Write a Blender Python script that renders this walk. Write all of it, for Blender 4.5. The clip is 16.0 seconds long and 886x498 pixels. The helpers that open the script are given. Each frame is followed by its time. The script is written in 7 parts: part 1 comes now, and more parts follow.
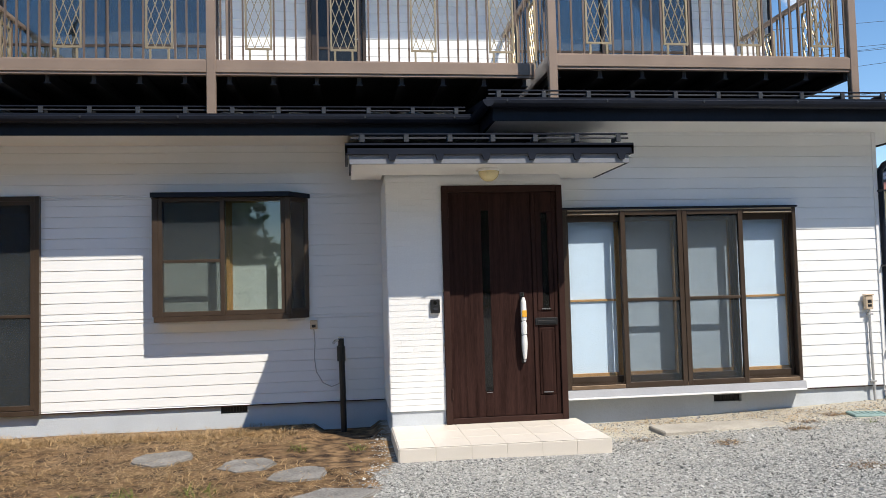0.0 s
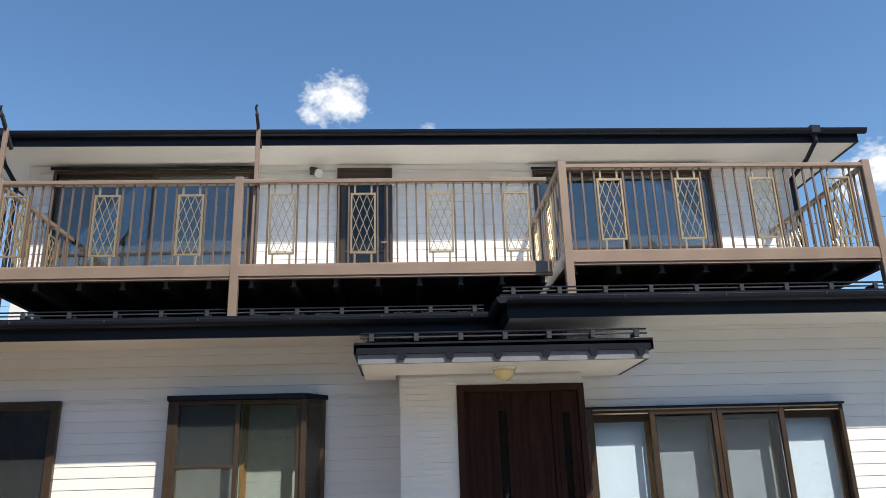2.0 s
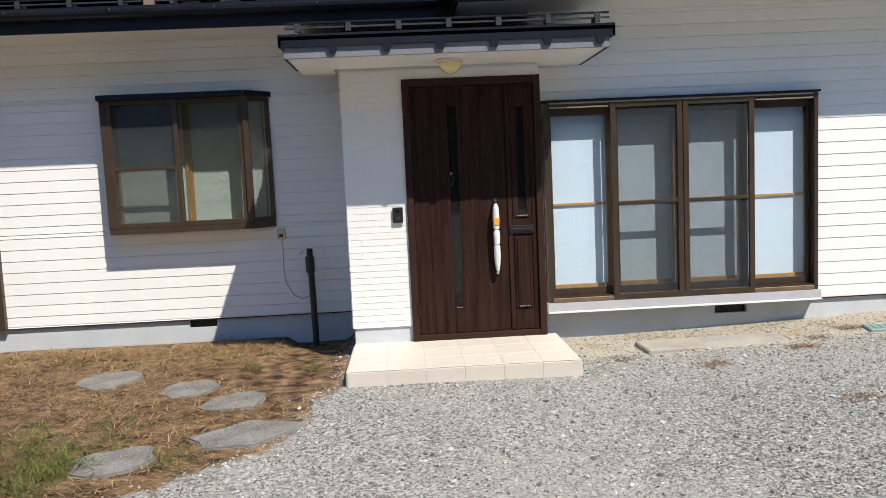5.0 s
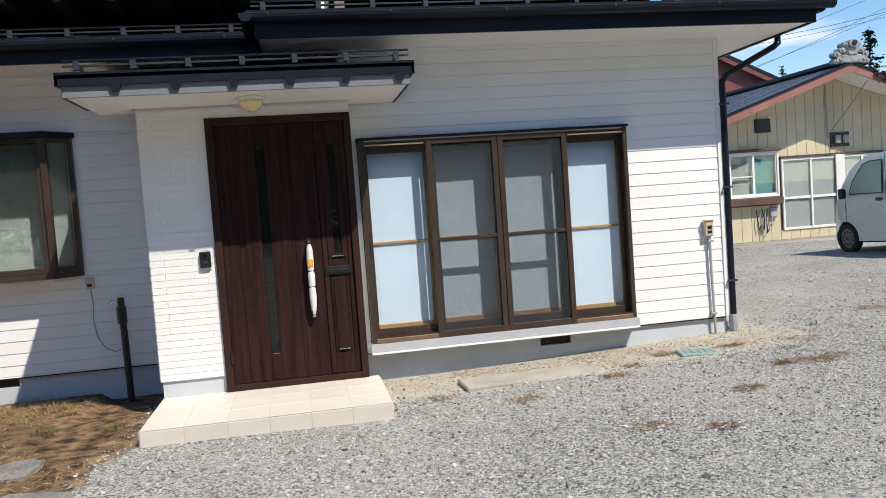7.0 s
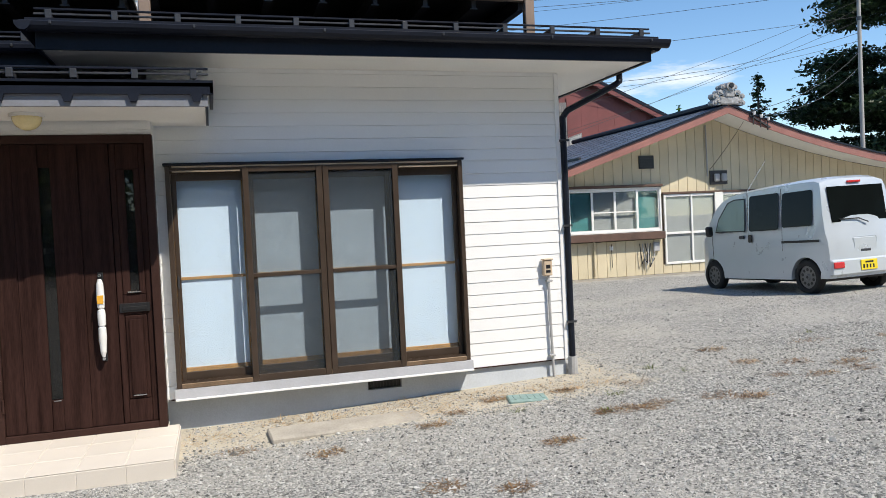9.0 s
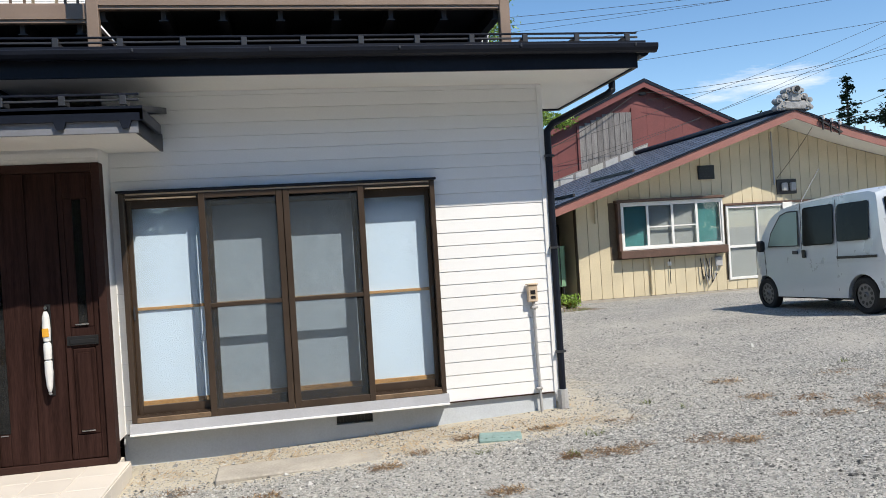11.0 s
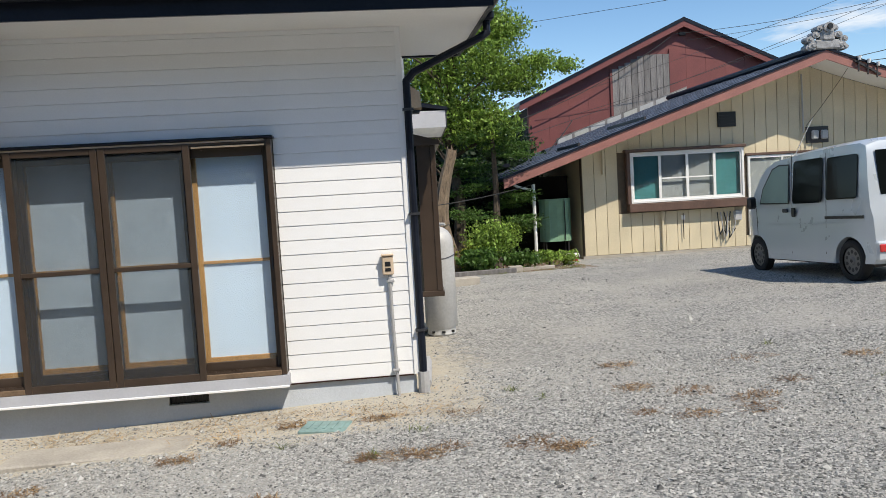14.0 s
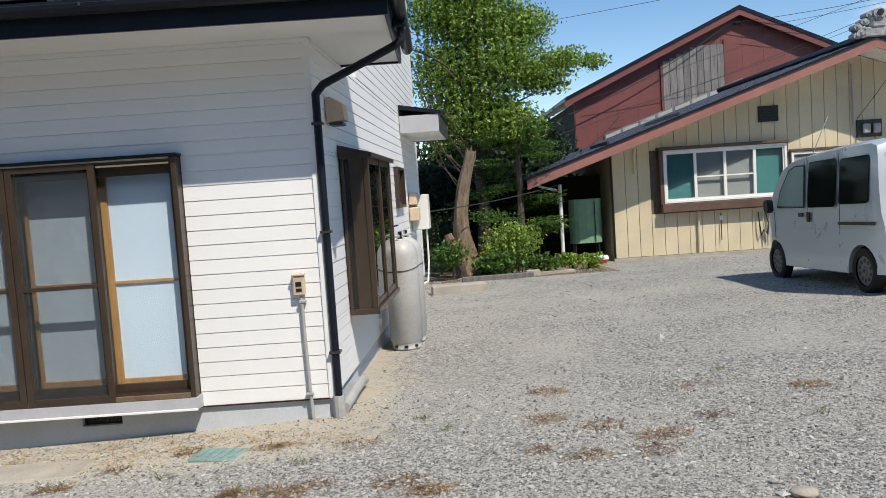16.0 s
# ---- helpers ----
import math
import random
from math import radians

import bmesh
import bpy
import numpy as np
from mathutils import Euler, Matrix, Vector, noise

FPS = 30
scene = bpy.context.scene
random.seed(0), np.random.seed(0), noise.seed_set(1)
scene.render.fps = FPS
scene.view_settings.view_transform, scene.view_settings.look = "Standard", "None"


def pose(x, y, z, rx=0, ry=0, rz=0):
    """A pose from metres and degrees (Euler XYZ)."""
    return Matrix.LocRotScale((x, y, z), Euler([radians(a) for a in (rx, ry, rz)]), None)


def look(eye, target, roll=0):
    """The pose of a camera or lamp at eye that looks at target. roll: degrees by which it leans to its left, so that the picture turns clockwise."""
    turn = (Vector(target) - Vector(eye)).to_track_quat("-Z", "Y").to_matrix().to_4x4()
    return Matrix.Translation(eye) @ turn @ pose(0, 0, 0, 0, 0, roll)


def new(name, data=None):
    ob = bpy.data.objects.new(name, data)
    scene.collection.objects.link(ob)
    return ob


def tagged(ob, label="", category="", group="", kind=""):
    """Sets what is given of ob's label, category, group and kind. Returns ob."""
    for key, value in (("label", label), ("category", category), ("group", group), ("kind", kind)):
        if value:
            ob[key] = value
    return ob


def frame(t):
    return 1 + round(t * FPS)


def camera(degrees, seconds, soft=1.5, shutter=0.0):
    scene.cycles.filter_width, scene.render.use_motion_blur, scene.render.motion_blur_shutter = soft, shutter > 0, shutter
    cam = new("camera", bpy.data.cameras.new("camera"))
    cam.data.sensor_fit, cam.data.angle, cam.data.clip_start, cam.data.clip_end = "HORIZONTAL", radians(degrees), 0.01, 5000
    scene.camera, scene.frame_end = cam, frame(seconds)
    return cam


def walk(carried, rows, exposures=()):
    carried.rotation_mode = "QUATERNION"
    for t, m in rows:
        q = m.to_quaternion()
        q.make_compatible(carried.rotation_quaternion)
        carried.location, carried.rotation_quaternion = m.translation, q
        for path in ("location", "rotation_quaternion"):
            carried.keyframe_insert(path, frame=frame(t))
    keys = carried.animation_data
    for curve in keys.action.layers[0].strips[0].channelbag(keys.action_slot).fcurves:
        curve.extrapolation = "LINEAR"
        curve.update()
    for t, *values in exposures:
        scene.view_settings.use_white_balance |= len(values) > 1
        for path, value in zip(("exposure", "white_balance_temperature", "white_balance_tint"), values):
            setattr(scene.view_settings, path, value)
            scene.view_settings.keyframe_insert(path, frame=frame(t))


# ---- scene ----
cam = camera(60.4, 16.0, soft=0.6)
PATH = [
    (0, (0.272, 0.284, 1.38), (0.525, 2.265, 1.48), -1.5),
    (0.5, (0.46, 0.277, 1.357), (0.713, 2.251, 1.552), -3.1),
    (0.6, (0.472, 0.283, 1.357), (0.712, 2.256, 1.578), -3.3),
    (1, (0.518, 0.404, 1.366), (0.752, 2.36, 1.715), -3.5),
    (1.5, (0.635, 0.392, 1.391), (0.843, 2.323, 1.87), -2.5),
    (2, (0.705, 0.39, 1.394), (0.812, 2.291, 2.007), -1.7),
    (2.5, (0.766, 0.414, 1.403), (0.835, 2.344, 1.925), -1.5),
    (3, (0.82, 0.479, 1.43), (0.922, 2.465, 1.645), -2.3),
    (3.5, (0.863, 0.624, 1.524), (1.01, 2.618, 1.472), -1.9),
    (3.7, (0.881, 0.664, 1.532), (1.058, 2.652, 1.407), -1.3),
    (5.8, (1.447, 0.959, 1.513), (1.494, 2.948, 1.308), -3.3),
    (6, (1.507, 0.942, 1.512), (1.642, 2.926, 1.299), -3.5),
    (6.5, (1.735, 0.881, 1.494), (1.97, 2.86, 1.322), -3.6),
    (7, (1.928, 0.982, 1.502), (2.287, 2.946, 1.39), -4.1),
    (7.5, (2.148, 1.077, 1.511), (2.663, 3.007, 1.428), -3.0),
    (8, (2.441, 1.033, 1.533), (2.933, 2.97, 1.467), -3.9),
    (8.5, (2.646, 1.13, 1.53), (3.164, 3.061, 1.455), -4.8),
    (9, (2.811, 1.222, 1.537), (3.391, 3.135, 1.478), -2.7),
    (9.5, (3.095, 1.172, 1.565), (3.64, 3.096, 1.554), -2.2),
    (9.7, (3.202, 1.174, 1.569), (3.722, 3.105, 1.565), -3.2),
    (11.8, (4.291, 1.723, 1.579), (4.606, 3.697, 1.553), -3.2),
    (12, (4.408, 1.791, 1.586), (4.721, 3.766, 1.548), -3.6),
    (12.5, (4.738, 1.805, 1.582), (5.103, 3.769, 1.498), -3.9),
    (13, (5.063, 1.829, 1.613), (5.395, 3.796, 1.479), -4.6),
    (13.5, (5.338, 1.912, 1.628), (5.601, 3.891, 1.502), -3.6),
    (14, (5.719, 1.875, 1.63), (5.916, 3.86, 1.487), -3.3),
    (14.5, (6.023, 1.882, 1.664), (6.172, 3.87, 1.508), -4.5),
    (15, (6.324, 2.011, 1.682), (6.473, 4.0, 1.539), -3.0),
    (15.5, (6.693, 2.01, 1.689), (6.809, 4.002, 1.547), -2.6),
    (16, (6.975, 2.111, 1.722), (6.979, 4.106, 1.577), -3.8),
]
walk(cam, [(t, look(eye, target, roll)) for t, eye, target, roll in PATH], [(0.0, 0.40, 7000, 10), (1.0, 0.50, 7250, 10), (2.5, 0.50, 7400, 10), (6.0, 0.33, 7050, 10), (9.5, 0.36, 7050, 10), (13.0, 0.22, 7100, 10), (16.0, 0.13, 7100, 10)])

# ---- light ----
SUN_DIR = Vector((0.42, -0.62, 1.0)).normalized()  # towards the sun
world = bpy.data.worlds.new("sky")
scene.world = world
world.use_nodes = True
wn = world.node_tree
sky = wn.nodes.new("ShaderNodeTexSky")
sky.sky_type = "NISHITA"
sky.sun_disc = False
sky.sun_elevation = math.asin(SUN_DIR.z)
sky.sun_rotation = math.atan2(SUN_DIR.x, SUN_DIR.y)
sky.altitude, sky.air_density, sky.dust_density, sky.ozone_density = 900, 0.95, 0.0, 1.5
wn.nodes["Background"].inputs["Strength"].default_value = 0.15
sky_tone = wn.nodes.new("ShaderNodeHueSaturation")
sky_tone.inputs["Saturation"].default_value = 1.2
wn.links.new(sky.outputs[0], sky_tone.inputs["Color"])
wn.links.new(sky_tone.outputs[0], wn.nodes["Background"].inputs[0])
sun_data = bpy.data.lights.new("sun", "SUN")
sun_data.energy, sun_data.angle, sun_data.color = 4.5, radians(0.53), (1.0, 0.955, 0.89)
sun = new("sun", sun_data)
sun.matrix_world = look((0, 0, 60), tuple(Vector((0, 0, 60)) - SUN_DIR))


# ---- materials ----
def mat(name, color, rough=0.6, metal=0.0, vary=0.1, scale=6.0, fine=60.0, bump=0.15, tint=None, coat=0.0, random_tone=0.0, spec=0.5, stretch=None):
    """A surface with two scales of variation, fine relief and, on demand, a tone of its own per piece."""
    m = bpy.data.materials.new(name)
    m.use_nodes = True
    nt = m.node_tree
    n, l = nt.nodes, nt.links
    b = n["Principled BSDF"]
    tc = n.new("ShaderNodeTexCoord")
    vec = tc.outputs["Object"]
    if stretch:
        mp = n.new("ShaderNodeMapping")
        mp.inputs["Scale"].default_value = stretch
        l.new(vec, mp.inputs["Vector"])
        vec = mp.outputs["Vector"]
    big, small = n.new("ShaderNodeTexNoise"), n.new("ShaderNodeTexNoise")
    for tex, s in ((big, scale), (small, fine)):
        tex.inputs["Scale"].default_value = s
        tex.inputs["Detail"].default_value = 5
        l.new(vec, tex.inputs["Vector"])
    ramp = n.new("ShaderNodeMix")
    ramp.data_type = "RGBA"
    dark = tint or tuple(c * (1 - 2.2 * vary) for c in color)
    ramp.inputs["A"].default_value = (*dark, 1)
    ramp.inputs["B"].default_value = (*[min(1, c * (1 + 0.5 * vary)) for c in color], 1)
    mr = n.new("ShaderNodeMapRange")
    mr.inputs["From Min"].default_value, mr.inputs["From Max"].default_value = 0.3, 0.62
    add = n.new("ShaderNodeMath")
    add.operation = "MULTIPLY_ADD"
    add.inputs[1].default_value = 0.45
    l.new(small.outputs[0], add.inputs[0])
    mul = n.new("ShaderNodeMath")
    mul.operation = "MULTIPLY"
    mul.inputs[1].default_value = 0.55
    l.new(big.outputs[0], mul.inputs[0])
    l.new(mul.outputs[0], add.inputs[2])
    l.new(add.outputs[0], mr.inputs["Value"])
    l.new(mr.outputs[0], ramp.inputs["Factor"])
    out = ramp.outputs["Result"]
    if random_tone:
        oi = n.new("ShaderNodeObjectInfo")
        hsv = n.new("ShaderNodeHueSaturation")
        mr2 = n.new("ShaderNodeMapRange")
        mr2.inputs["To Min"].default_value, mr2.inputs["To Max"].default_value = 1 - random_tone, 1 + random_tone
        l.new(oi.outputs["Random"], mr2.inputs["Value"])
        l.new(mr2.outputs[0], hsv.inputs["Value"])
        l.new(out, hsv.inputs["Color"])
        out = hsv.outputs["Color"]
    l.new(out, b.inputs["Base Color"])
    b.inputs["Metallic"].default_value = metal
    b.inputs["Coat Weight"].default_value = coat
    b.inputs["Specular IOR Level"].default_value = spec
    rr = n.new("ShaderNodeMapRange")
    rr.inputs["To Min"].default_value, rr.inputs["To Max"].default_value = max(0.02, rough - 0.1), min(1, rough + 0.1)
    l.new(big.outputs[0], rr.inputs["Value"])
    l.new(rr.outputs[0], b.inputs["Roughness"])
    if bump:
        bp = n.new("ShaderNodeBump")
        bp.inputs["Strength"].default_value = bump
        bp.inputs["Distance"].default_value = 0.01
        l.new(small.outputs[0], bp.inputs["Height"])
        l.new(bp.outputs[0], b.inputs["Normal"])
    return m


def glass_mat(name, tint=(0.9, 0.95, 0.95), ior=1.5, dirt=0.04):
    m = bpy.data.materials.new(name)
    m.use_nodes = True
    nt = m.node_tree
    n, l = nt.nodes, nt.links
    n.remove(n["Principled BSDF"])
    tr, gl, df = n.new("ShaderNodeBsdfTransparent"), n.new("ShaderNodeBsdfGlossy"), n.new("ShaderNodeBsdfDiffuse")
    tr.inputs[0].default_value = (*tint, 1)
    gl.inputs["Roughness"].default_value = 0.015
    df.inputs[0].default_value = (0.6, 0.6, 0.58, 1)
    fr = n.new("ShaderNodeFresnel")
    fr.inputs[0].default_value = ior
    noise_tex = n.new("ShaderNodeTexNoise")
    noise_tex.inputs["Scale"].default_value = 2.0
    bp = n.new("ShaderNodeBump")
    bp.inputs["Strength"].default_value = 0.02
    l.new(noise_tex.outputs[0], bp.inputs["Height"])
    l.new(bp.outputs[0], gl.inputs["Normal"])
    m1, m2 = n.new("ShaderNodeMixShader"), n.new("ShaderNodeMixShader")
    m1.inputs[0].default_value = dirt
    l.new(tr.outputs[0], m1.inputs[1])
    l.new(df.outputs[0], m1.inputs[2])
    l.new(fr.outputs[0], m2.inputs[0])
    l.new(m1.outputs[0], m2.inputs[1])
    l.new(gl.outputs[0], m2.inputs[2])
    l.new(m2.outputs[0], n["Material Output"].inputs[0])
    return m


def screen_mat(name, cover=0.45):
    """Insect screen: fine dark mesh that lets part of the light through."""
    m = bpy.data.materials.new(name)
    m.use_nodes = True
    nt = m.node_tree
    n, l = nt.nodes, nt.links
    n.remove(n["Principled BSDF"])
    tr, df = n.new("ShaderNodeBsdfTransparent"), n.new("ShaderNodeBsdfDiffuse")
    df.inputs[0].default_value = (0.044, 0.053, 0.06, 1)
    mx = n.new("ShaderNodeMixShader")
    tex = n.new("ShaderNodeTexNoise")
    tex.inputs["Scale"].default_value = 7
    mr = n.new("ShaderNodeMapRange")
    mr.inputs["To Min"].default_value, mr.inputs["To Max"].default_value = cover - 0.08, cover + 0.08
    l.new(tex.outputs[0], mr.inputs["Value"])
    l.new(mr.outputs[0], mx.inputs[0])
    l.new(tr.outputs[0], mx.inputs[1])
    l.new(df.outputs[0], mx.inputs[2])
    l.new(mx.outputs[0], n["Material Output"].inputs[0])
    return m


M = {}
M["siding"] = mat("white_siding", (0.82, 0.83, 0.83), 0.5, vary=0.025, scale=2.0, fine=90, bump=0.06, random_tone=0.012)
M["brick_paint"] = mat("white_brick_siding", (0.83, 0.83, 0.82), 0.5, vary=0.03, scale=3.0, fine=80, bump=0.1, random_tone=0.015)
M["soffit"] = mat("soffit_paint", (0.80, 0.79, 0.76), 0.6, vary=0.03, scale=1.5, fine=50, bump=0.05)
M["foundation"] = mat("grey_foundation_paint", (0.52, 0.56, 0.60), 0.75, vary=0.06, scale=2.5, fine=70, bump=0.2)
M["roof_dark"] = mat("dark_navy_metal", (0.011, 0.014, 0.023), 0.4, spec=0.22, vary=0.15, scale=3, fine=40, bump=0.03)
M["steel_dark"] = mat("dark_balcony_underside", (0.035, 0.032, 0.032), 0.55, vary=0.2, scale=4, fine=60, bump=0.1)
M["bracket"] = mat("grey_metal", (0.065, 0.068, 0.075), 0.4, 0.5, vary=0.1, bump=0.03)
M["fascia"] = mat("pale_grey_fascia", (0.42, 0.43, 0.46), 0.5, vary=0.05, bump=0.05)
M["bronze"] = mat("brown_aluminium", (0.068, 0.047, 0.034), 0.32, 0.25, vary=0.12, scale=5, fine=120, bump=0.03)
M["bronze_light"] = mat("bronze_balcony_aluminium", (0.29, 0.213, 0.163), 0.42, 0.2, vary=0.08, scale=3, fine=120, bump=0.03)
M["gold"] = mat("pale_gold_aluminium", (0.38, 0.30, 0.19), 0.4, 0.5, vary=0.08, scale=5, fine=90, bump=0.02)
# darker than the rails: the backlit look of the bars is in the colour
M["baluster"] = mat("backlit_bronze_baluster", (0.17, 0.12, 0.09), 0.42, 0.2, vary=0.1, scale=3, fine=120, bump=0.03)
M["hood_fascia"] = mat("blue_grey_hood_fascia", (0.19, 0.20, 0.225), 0.5, vary=0.06, bump=0.05)
# lighter copy of the bronze: sunlight on the sill is in the colour
M["sill_lit_bronze"] = mat("sunlit_tan_sill_aluminium", (0.20, 0.135, 0.085), 0.42, 0.2, vary=0.2, scale=5, fine=60, bump=0.05)
# highlight of lit aluminium on the head track, painted as pale tan
M["head_strip"] = mat("lit_aluminium_head_strip", (0.46, 0.36, 0.25), 0.4, 0.2, vary=0.1, scale=4, bump=0.02)
M["door"] = mat("dark_walnut_door", (0.037, 0.0185, 0.0155), 0.6, vary=0.3, scale=3.0, fine=26, bump=0.05, spec=0.04, stretch=(9, 9, 0.5))
M["door_frame"] = mat("dark_brown_frame", (0.042, 0.021, 0.017), 0.55, spec=0.1, vary=0.15, scale=4, fine=60, bump=0.03)
M["black"] = mat("black_plastic", (0.012, 0.012, 0.013), 0.4, vary=0.1, bump=0.03)
M["glass"] = glass_mat("window_glass", (0.88, 0.93, 0.97), 1.5, 0.018)
M["glass_sky"] = glass_mat("reflective_upper_glass", (0.48, 0.60, 0.64), 2.05, 0.06)
M["glass_dark"] = glass_mat("smoked_glass", (0.10, 0.12, 0.12), 1.5, 0.02)
M["glass_green"] = glass_mat("greenish_glass", (0.65, 0.71, 0.71), 1.85, 0.02)
M["screen"] = screen_mat("insect_screen", 0.36)
M["paper"] = mat("shoji_paper", (0.68, 0.78, 0.88), 0.9, vary=0.02, scale=4, fine=200, bump=0.05)
M["honey"] = mat("honey_wood", (0.52, 0.27, 0.09), 0.5, vary=0.15, scale=3, fine=40, bump=0.05, stretch=(6, 6, 1))
M["curtain"] = mat("pale_green_curtain", (0.68, 0.72, 0.71), 0.9, vary=0.05, scale=3, fine=40, bump=0.1)
M["tile"] = mat("cream_porch_tile", (0.66, 0.605, 0.535), 0.45, vary=0.04, scale=4, fine=120, bump=0.06, random_tone=0.03)
M["grout"] = mat("grey_grout", (0.62, 0.57, 0.50), 0.9, vary=0.1, bump=0.2)
# dimness of the unlit rooms is put into this dark wall colour
M["interior"] = mat("darkened_room_wall", (0.13, 0.12, 0.105), 0.9, vary=0.1)
M["lamp"] = mat("yellowed_lamp_glass", (0.78, 0.66, 0.36), 0.25, vary=0.06, scale=8, bump=0.0, coat=0.4)
M["beige"] = mat("beige_plastic", (0.60, 0.47, 0.34), 0.45, vary=0.08, bump=0.04)
M["grey_pvc"] = mat("grey_pvc", (0.40, 0.40, 0.40), 0.5, vary=0.1, bump=0.05)
M["tank"] = mat("grey_gas_cylinder_paint", (0.46, 0.46, 0.45), 0.45, vary=0.1, scale=3, fine=40, bump=0.05)
M["white_plastic"] = mat("white_plastic", (0.75, 0.75, 0.73), 0.4, vary=0.05, bump=0.03)
M["chrome"] = mat("chrome", (0.7, 0.7, 0.7), 0.15, 1.0, vary=0.03, bump=0.0)
M["orange"] = mat("orange_sticker", (0.75, 0.38, 0.04), 0.5, vary=0.05)
M["slate"] = mat("grey_stepping_stone", (0.225, 0.213, 0.197), 0.9, vary=0.3, scale=4, fine=60, bump=0.4)
M["concrete"] = mat("weathered_concrete", (0.38, 0.35, 0.30), 0.9, vary=0.16, scale=4, fine=60, bump=0.4)
M["teal"] = mat("faded_teal_cover", (0.20, 0.31, 0.29), 0.6, vary=0.15, scale=10, bump=0.1)
M["cream"] = mat("cream_board_siding", (0.60, 0.52, 0.36), 0.7, vary=0.1, scale=1.2, fine=30, bump=0.1, random_tone=0.05)
M["joint"] = mat("dark_joint", (0.13, 0.10, 0.07), 0.9, vary=0.2)
M["redbrown"] = mat("faded_red_brown_paint", (0.185, 0.052, 0.048), 0.65, vary=0.14, scale=1.0, fine=25, bump=0.1, random_tone=0.04)
M["barge"] = mat("red_brown_barge_paint", (0.31, 0.135, 0.11), 0.55, vary=0.12, scale=2.0, fine=25, bump=0.08)
M["roof_blue"] = mat("blue_grey_roof_metal", (0.10, 0.12, 0.16), 0.42, 0.3, vary=0.18, scale=2, fine=30, bump=0.1, random_tone=0.12)
M["old_wood"] = mat("weathered_grey_boards", (0.20, 0.19, 0.185), 0.85, vary=0.28, scale=2, fine=18, bump=0.3, stretch=(7, 7, 0.6), random_tone=0.25)
M["brown_wood"] = mat("brown_timber", (0.11, 0.062, 0.045), 0.6, vary=0.2, scale=3, fine=30, bump=0.15)
M["teal_pane"] = mat("teal_curtain", (0.06, 0.26, 0.25), 0.7, vary=0.12, scale=3, fine=20, bump=0.1)
M["grey_curtain"] = mat("grey_lace_curtain", (0.40, 0.40, 0.375), 0.85, vary=0.12, scale=4, fine=20, bump=0.2, stretch=(8, 8, 0.5))
M["ornament"] = mat("glazed_grey_ridge_tile", (0.36, 0.36, 0.36), 0.4, vary=0.3, scale=8, fine=40, bump=0.2)
M["van"] = mat("silver_blue_car_paint", (0.53, 0.58, 0.62), 0.3, 0.2, vary=0.02, scale=2, fine=300, bump=0.0, coat=0.6)
M["rubber"] = mat("tyre_rubber", (0.018, 0.018, 0.018), 0.85, vary=0.2, bump=0.2)
M["rim"] = mat("grey_steel_rim", (0.17, 0.17, 0.17), 0.45, 0.4, vary=0.1)
M["red_lens"] = mat("red_lamp_lens", (0.55, 0.03, 0.03), 0.2, vary=0.05, bump=0.0, coat=0.5)
M["yellow"] = mat("yellow_plate", (0.80, 0.62, 0.03), 0.45, vary=0.03, bump=0.0)
M["bark"] = mat("stripped_trunk_wood", (0.23, 0.17, 0.115), 0.9, vary=0.35, scale=3, fine=16, bump=0.8, stretch=(5, 5, 0.8))
M["dark_bark"] = mat("dark_bark", (0.10, 0.075, 0.055), 0.9, vary=0.3, scale=4, fine=20, bump=0.8)
M["wire"] = mat("overhead_wire", (0.03, 0.03, 0.03), 0.6, vary=0.1, bump=0.0)
M["pole"] = mat("concrete_pole", (0.36, 0.35, 0.33), 0.85, vary=0.1, scale=1, bump=0.1)
M["green_tank"] = mat("green_oil_tank", (0.20, 0.36, 0.23), 0.5, vary=0.12, scale=4, bump=0.1)
# near-black timber: deep shade is put into the colour
M["shed"] = mat("shade_black_timber", (0.014, 0.012, 0.011), 0.9, vary=0.2)


def leaf_mat(name, color, tone=0.35):
    """Leaves: diffuse with light passing through; every leaf has a tone of its own."""
    m = bpy.data.materials.new(name)
    m.use_nodes = True
    nt = m.node_tree
    n, l = nt.nodes, nt.links
    b = n["Principled BSDF"]
    geo = n.new("ShaderNodeNewGeometry")
    mr = n.new("ShaderNodeMapRange")
    mr.inputs["To Min"].default_value, mr.inputs["To Max"].default_value = 1 - tone, 1 + tone
    l.new(geo.outputs["Random Per Island"], mr.inputs["Value"])
    hsv = n.new("ShaderNodeHueSaturation")
    hsv.inputs["Color"].default_value = (*color, 1)
    l.new(mr.outputs[0], hsv.inputs["Value"])
    l.new(hsv.outputs[0], b.inputs["Base Color"])
    b.inputs["Roughness"].default_value = 0.5
    b.inputs["Specular IOR Level"].default_value = 0.35
    tl = n.new("ShaderNodeBsdfTranslucent")
    l.new(hsv.outputs[0], tl.inputs[0])
    mx = n.new("ShaderNodeMixShader")
    mx.inputs[0].default_value = 0.28
    l.new(b.outputs[0], mx.inputs[1])
    l.new(tl.outputs[0], mx.inputs[2])
    l.new(mx.outputs[0], n["Material Output"].inputs[0])
    return m


M["leaf"] = leaf_mat("bright_green_leaf", (0.20, 0.31, 0.055), 0.6)
# conifer green, darkened further to carry the shade around the lean-to
M["leaf_dark"] = leaf_mat("dark_conifer_and_shade_leaf", (0.018, 0.038, 0.013))
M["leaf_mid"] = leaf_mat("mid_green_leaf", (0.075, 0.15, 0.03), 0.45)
M["leaf_yellow"] = leaf_mat("yellow_green_leaf", (0.24, 0.27, 0.035))
M["straw"] = leaf_mat("dry_straw", (0.40, 0.275, 0.145), 0.55)
